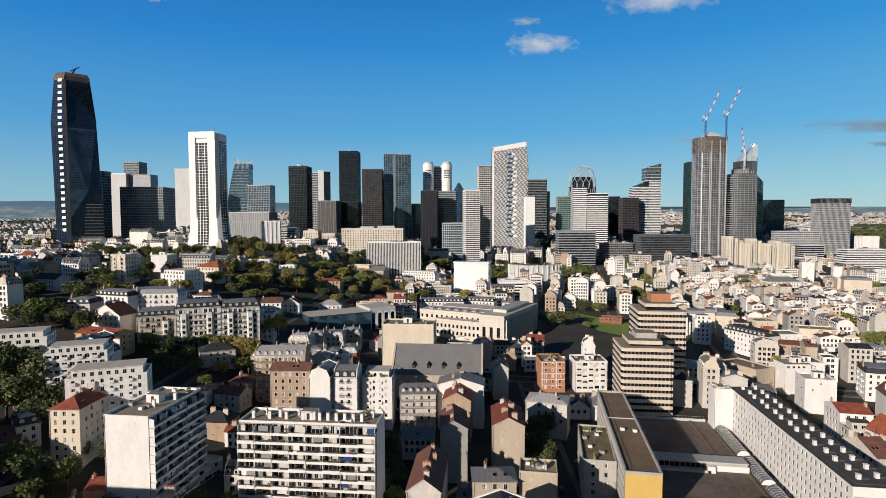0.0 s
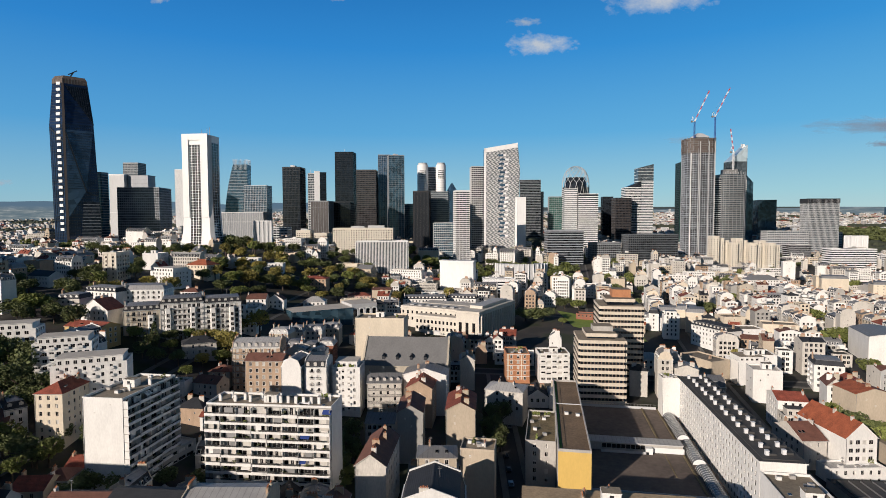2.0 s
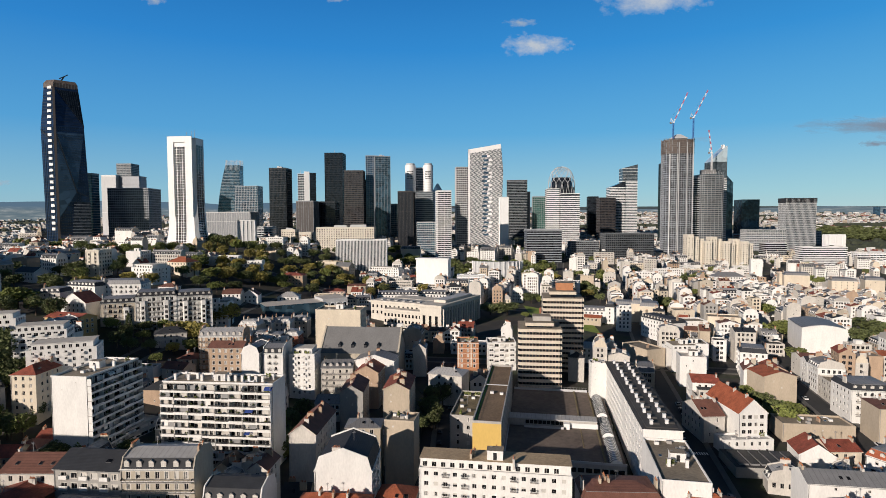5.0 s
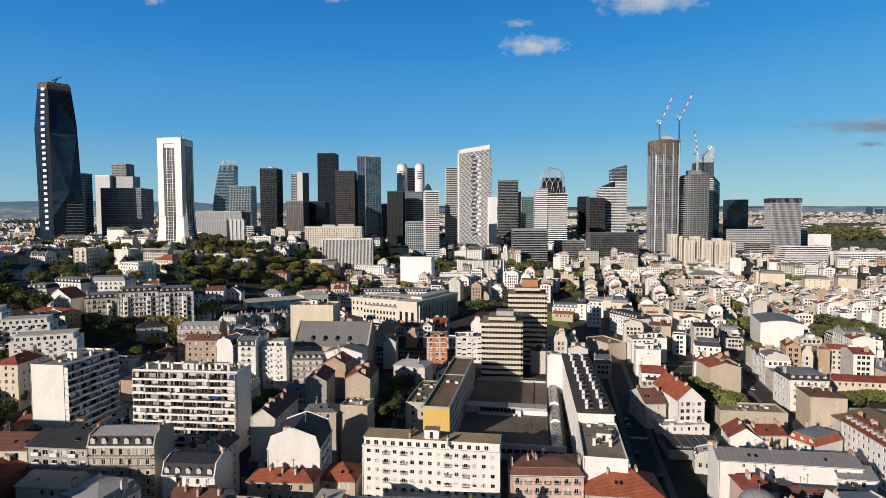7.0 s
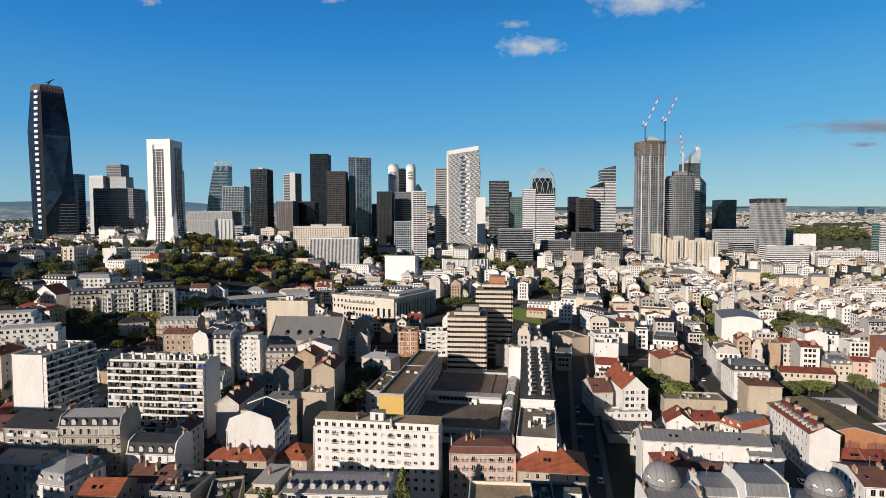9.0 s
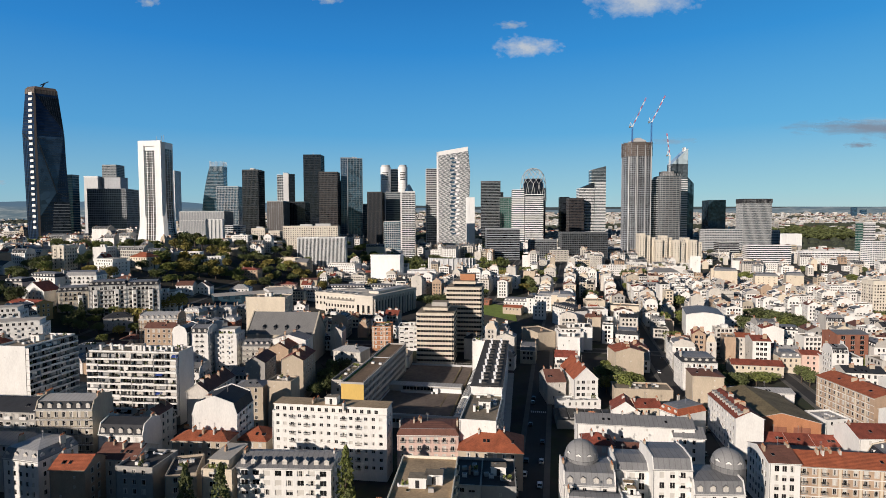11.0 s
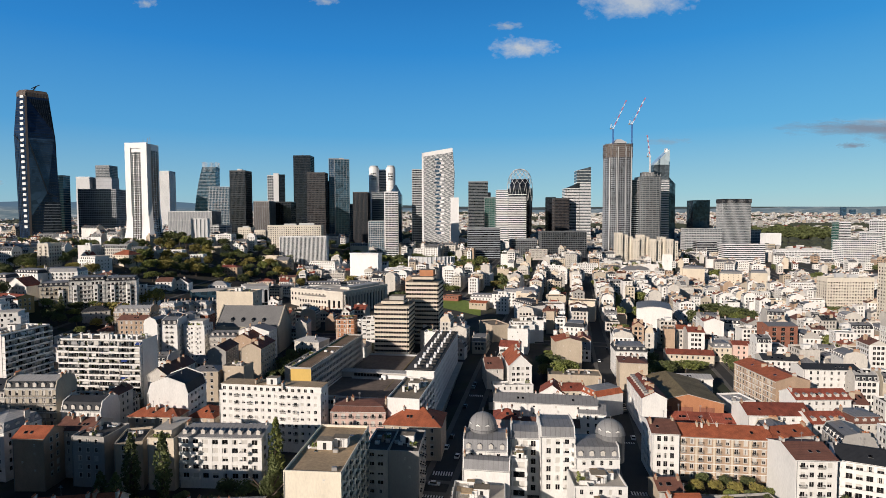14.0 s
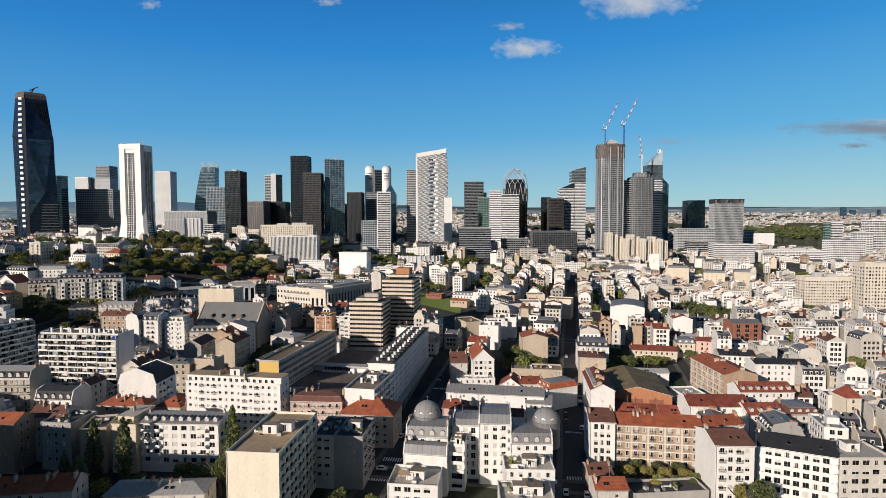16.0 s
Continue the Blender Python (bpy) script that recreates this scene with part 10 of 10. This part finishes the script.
# ---- distance: roofs and woods to the horizon ----
def far_town():
    r2 = random.Random(31)
    b, t = Build(), Build()
    k = 0
    while k < 15000:
        y = 1010 + 2040 * r2.random() ** 1.25
        x = r2.uniform(-300 - y * 1.05, 350 + y * 0.78)
        v = noise.noise(Vector((x / 260, y / 260, 0.3)))
        k += 1
        if abs(x) < 900 and y < 1450 and not is_free(x - 6, y - 6, x + 20, y + 14):
            continue
        g = ground(x, y)
        if v < -0.2:
            s = r2.uniform(7, 15)
            pts = [(x + s * math.cos(2 * math.pi * i / 7), y + s * math.sin(2 * math.pi * i / 7) * 0.8) for i in range(7)]
            h = r2.uniform(4, 9)
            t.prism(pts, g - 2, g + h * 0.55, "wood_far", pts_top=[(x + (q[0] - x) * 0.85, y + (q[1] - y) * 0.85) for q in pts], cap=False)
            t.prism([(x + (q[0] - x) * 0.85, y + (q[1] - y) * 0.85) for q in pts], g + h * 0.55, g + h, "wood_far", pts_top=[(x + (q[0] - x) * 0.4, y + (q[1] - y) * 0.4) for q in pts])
            continue
        w, d, h = r2.uniform(5, 12), r2.uniform(6, 11), r2.choice((4, 5, 6, 7, 8, 9, 12)) * (1 if r2.random() < 0.985 else 2.2)
        if r2.random() < 0.03:
            w, h = w * 2.4, h + 3
        m = r2.choice(("white", "offwhite", "offwhite", "tw_pale", "concrete", "beige"))
        roof = r2.choice(("zinc_pale", "tile_brown", "gravel", "zinc", "zinc", "tile_red"))
        if h < 8:
            b.prism([(x, y), (x + w, y), (x + w, y + d), (x, y + d)], g - 2, g + h, m, cap=False)
            b.prism([(x, y), (x + w, y), (x + w, y + d), (x, y + d)], g + h, g + h + 2.6, roof, pts_top=[(x + 0.5, y + d * 0.45), (x + w - 0.5, y + d * 0.45), (x + w - 0.5, y + d * 0.55), (x + 0.5, y + d * 0.55)])
        else:
            b.box(x, y, g - 2, x + w, y + d, g + h, m, top=roof)
            for z in range(2, int(h) - 2, 3):
                b.face([(x + 1, y - 0.1, g + z), (x + w - 1, y - 0.1, g + z), (x + w - 1, y - 0.1, g + z + 1.2), (x + 1, y - 0.1, g + z + 1.2)], "gl_grey")
    for x, y, w, h in ((1403, 2533, 18, 128), (1431, 2520, 20, 118), (1520, 2490, 7, 118)):
        b.box(x, y, 0, x + w, y + 16, h, "gl_blue", top="tw_grey")
    ob = new("far_town", b.mesh("far_town"))
    tagged(ob, "distant pale suburbs reaching the horizon", "far houses", kind="stuff")
    ob = new("far_woods", t.mesh("far_woods"))
    tagged(ob, "distant dark woods between the suburbs", "far woods", kind="stuff")


def far_ridge():
    """Hills and the last suburbs along the horizon, haze painted into glowing colour."""
    m = bpy.data.materials.new("haze_painted_hills")
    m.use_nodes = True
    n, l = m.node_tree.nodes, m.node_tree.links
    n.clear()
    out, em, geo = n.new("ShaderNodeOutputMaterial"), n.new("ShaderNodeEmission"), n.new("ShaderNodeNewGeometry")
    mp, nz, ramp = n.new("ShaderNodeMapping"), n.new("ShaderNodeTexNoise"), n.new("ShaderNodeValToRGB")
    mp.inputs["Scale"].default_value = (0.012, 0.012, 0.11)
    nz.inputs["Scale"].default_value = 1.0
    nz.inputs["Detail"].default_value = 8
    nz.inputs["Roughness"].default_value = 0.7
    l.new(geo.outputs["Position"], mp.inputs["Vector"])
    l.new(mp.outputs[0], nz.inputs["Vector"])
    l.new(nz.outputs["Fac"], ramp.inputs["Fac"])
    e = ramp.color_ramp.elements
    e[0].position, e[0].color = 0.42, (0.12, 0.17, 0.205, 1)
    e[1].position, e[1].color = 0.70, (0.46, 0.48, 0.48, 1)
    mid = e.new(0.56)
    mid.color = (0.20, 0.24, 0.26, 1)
    # higher slopes turn bluer, the haze being put into the colour
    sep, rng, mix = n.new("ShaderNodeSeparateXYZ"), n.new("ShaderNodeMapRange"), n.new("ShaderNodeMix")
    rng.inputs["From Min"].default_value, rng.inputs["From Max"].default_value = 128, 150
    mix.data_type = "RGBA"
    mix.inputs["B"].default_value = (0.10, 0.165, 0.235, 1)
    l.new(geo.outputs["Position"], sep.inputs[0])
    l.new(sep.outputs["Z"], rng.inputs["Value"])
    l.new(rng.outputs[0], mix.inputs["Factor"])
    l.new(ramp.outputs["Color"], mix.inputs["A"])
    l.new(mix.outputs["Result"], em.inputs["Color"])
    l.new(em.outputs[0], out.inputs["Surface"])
    MATS["haze_painted_hills"] = m
    b = Build()

    def crest(t):
        left = smooth(radians(92), radians(118), t)
        return 133 + 40 * left + (2 + 5 * left) * math.sin(t * 23) + (1.5 + 2 * left) * math.sin(t * 61 + 1)
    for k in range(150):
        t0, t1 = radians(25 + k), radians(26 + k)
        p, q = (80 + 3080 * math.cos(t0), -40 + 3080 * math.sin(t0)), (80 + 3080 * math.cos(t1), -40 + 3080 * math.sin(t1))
        b.face([(*q, 20), (*p, 20), (*p, crest(t0)), (*q, crest(t1))], "haze_painted_hills")
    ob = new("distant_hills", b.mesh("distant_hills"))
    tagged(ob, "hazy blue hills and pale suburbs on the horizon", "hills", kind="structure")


far_town()
far_ridge()


# ---- the clear evening sky far behind the towers ----
def sky_backdrop():
    m = bpy.data.materials.new("clear_sky")
    m.use_nodes = True
    n, l = m.node_tree.nodes, m.node_tree.links
    n.clear()
    out, em, geo = n.new("ShaderNodeOutputMaterial"), n.new("ShaderNodeEmission"), n.new("ShaderNodeNewGeometry")
    sep, rng, ramp = n.new("ShaderNodeSeparateXYZ"), n.new("ShaderNodeMapRange"), n.new("ShaderNodeValToRGB")
    rng.inputs["From Min"].default_value, rng.inputs["From Max"].default_value = 100, 2100
    l.new(geo.outputs["Position"], sep.inputs[0])
    l.new(sep.outputs["Z"], rng.inputs["Value"])
    l.new(rng.outputs[0], ramp.inputs["Fac"])
    e = ramp.color_ramp.elements
    e[0].position, e[0].color = 0.0, (0.42, 0.60, 0.62, 1)
    e[1].position, e[1].color = 1.0, (0.019, 0.18, 0.50, 1)
    for at, col in ((0.10, (0.315, 0.575, 0.67, 1)), (0.35, (0.112, 0.405, 0.705, 1)), (0.7, (0.035, 0.265, 0.64, 1))):
        k = e.new(at)
        k.color = col
    side, deep2 = n.new("ShaderNodeMapRange"), n.new("ShaderNodeVectorMath")
    side.inputs["From Min"].default_value, side.inputs["From Max"].default_value = -3600, 2600
    side.inputs["To Min"].default_value, side.inputs["To Max"].default_value = 0.88, 1.08
    deep2.operation = "SCALE"
    l.new(sep.outputs["X"], side.inputs["Value"])
    l.new(ramp.outputs["Color"], deep2.inputs[0])
    l.new(side.outputs[0], deep2.inputs["Scale"])
    across, hue, tint = n.new("ShaderNodeMapRange"), n.new("ShaderNodeMix"), n.new("ShaderNodeVectorMath")
    across.inputs["From Min"].default_value, across.inputs["From Max"].default_value = -3600, 2600
    hue.data_type = "RGBA"
    hue.inputs["A"].default_value, hue.inputs["B"].default_value = (0.92, 0.98, 1.06, 1), (1.06, 1.0, 0.96, 1)
    tint.operation = "MULTIPLY"
    l.new(sep.outputs["X"], across.inputs["Value"])
    l.new(across.outputs[0], hue.inputs["Factor"])
    l.new(deep2.outputs[0], tint.inputs[0])
    l.new(hue.outputs["Result"], tint.inputs[1])
    l.new(tint.outputs[0], em.inputs["Color"])
    l.new(em.outputs[0], out.inputs["Surface"])
    b = Build()
    MATS["clear_sky"] = m
    for k in range(60):
        t0, t1 = radians(20 + k * 2.6), radians(20 + (k + 1) * 2.6)
        q = [(80 + 4760 * math.cos(t), -40 + 4760 * math.sin(t)) for t in (t0, t1)]
        b.face([(*q[1], -60), (*q[0], -60), (*q[0], 2600), (*q[1], 2600)], "clear_sky")
    ob = new("backdrop", b.mesh("backdrop"))
    tagged(ob, "clear deep blue evening sky paling to the horizon", "sky", kind="structure")


sky_backdrop()


# ---- clouds far away ----
def cloud_material(name, color, strength, thin, soft):
    m = bpy.data.materials.new(name)
    m.use_nodes = True
    n, l = m.node_tree.nodes, m.node_tree.links
    n.clear()
    out = n.new("ShaderNodeOutputMaterial")
    mix = n.new("ShaderNodeMixShader")
    tr = n.new("ShaderNodeBsdfTransparent")
    em = n.new("ShaderNodeEmission")
    em.inputs["Color"].default_value = (*color, 1)
    em.inputs["Strength"].default_value = strength
    tc = n.new("ShaderNodeTexCoord")
    mp = n.new("ShaderNodeMapping")
    mp.inputs["Scale"].default_value = (6.0, 1, 2.6)
    nz = n.new("ShaderNodeTexNoise")
    nz.inputs["Scale"].default_value = 1.6
    nz.inputs["Detail"].default_value = 9
    nz.inputs["Roughness"].default_value = 0.62
    l.new(tc.outputs["Generated"], mp.inputs["Vector"])
    l.new(mp.outputs[0], nz.inputs["Vector"])
    grad = n.new("ShaderNodeTexGradient")
    grad.gradient_type = "SPHERICAL"
    m2 = n.new("ShaderNodeMapping")
    m2.inputs["Location"].default_value = (-1, 0, -1)
    m2.inputs["Scale"].default_value = (2, 0, 2)
    l.new(tc.outputs["Generated"], m2.inputs["Vector"])
    l.new(m2.outputs[0], grad.inputs["Vector"])
    add = n.new("ShaderNodeMath")
    add.operation = "MULTIPLY_ADD"
    l.new(grad.outputs["Fac"], add.inputs[0])
    add.inputs[1].default_value = 0.75
    l.new(nz.outputs["Fac"], add.inputs[2])
    r = n.new("ShaderNodeMapRange")
    r.inputs["From Min"].default_value, r.inputs["From Max"].default_value = thin, thin + soft
    r.inputs["To Max"].default_value = 0.9
    l.new(add.outputs[0], r.inputs["Value"])
    l.new(r.outputs[0], mix.inputs["Fac"])
    l.new(tr.outputs[0], mix.inputs[1])
    l.new(em.outputs[0], mix.inputs[2])
    l.new(mix.outputs[0], out.inputs["Surface"])
    return m


def cloud(x, y, z, wide, high, mat, a=9.8):
    me = bpy.data.meshes.new("cloud")
    me.from_pydata([(-wide / 2, 0, -high / 2), (wide / 2, 0, -high / 2), (wide / 2, 0.5, high / 2), (-wide / 2, 0.5, high / 2)], [], [(0, 1, 2, 3)])
    me.materials.append(mat)
    ob = new("cloud", me)
    ob.matrix_basis = pose(x, y, z, 0, 0, a)
    tagged(ob, "thin ragged cloud low in a clear sky", "cloud", kind="structure")


pale_cloud = cloud_material("pale_cloud", (0.80, 0.86, 0.93), 0.66, 0.74, 0.5)
thin_cloud = cloud_material("thin_cloud", (0.62, 0.74, 0.88), 0.6, 0.84, 0.5)
grey_cloud = cloud_material("grey_cloud", (0.30, 0.365, 0.47), 0.72, 0.74, 0.45)
faint_cloud = cloud_material("faint_cloud", (0.45, 0.58, 0.72), 0.6, 0.9, 0.6)
cloud(14, 4307, 1404, 839, 249, pale_cloud)
cloud(-102, 4253, 1558, 469, 119, thin_cloud)
cloud(824, 4161, 1644, 1300, 376, pale_cloud)
cloud(-2509, 3389, 1565, 305, 122, thin_cloud)
cloud(-1429, 3926, 1709, 416, 116, thin_cloud)
cloud(2250, 3983, 672, 1900, 150, grey_cloud)
cloud(2560, 4000, 640, 1500, 210, grey_cloud)
cloud(2420, 4060, 716, 1300, 110, thin_cloud)
cloud(2160, 3990, 560, 340, 60, grey_cloud)
cloud(-3336, 2951, 327, 359, 83, thin_cloud)
cloud(1084, 4353, 667, 840, 113, faint_cloud)
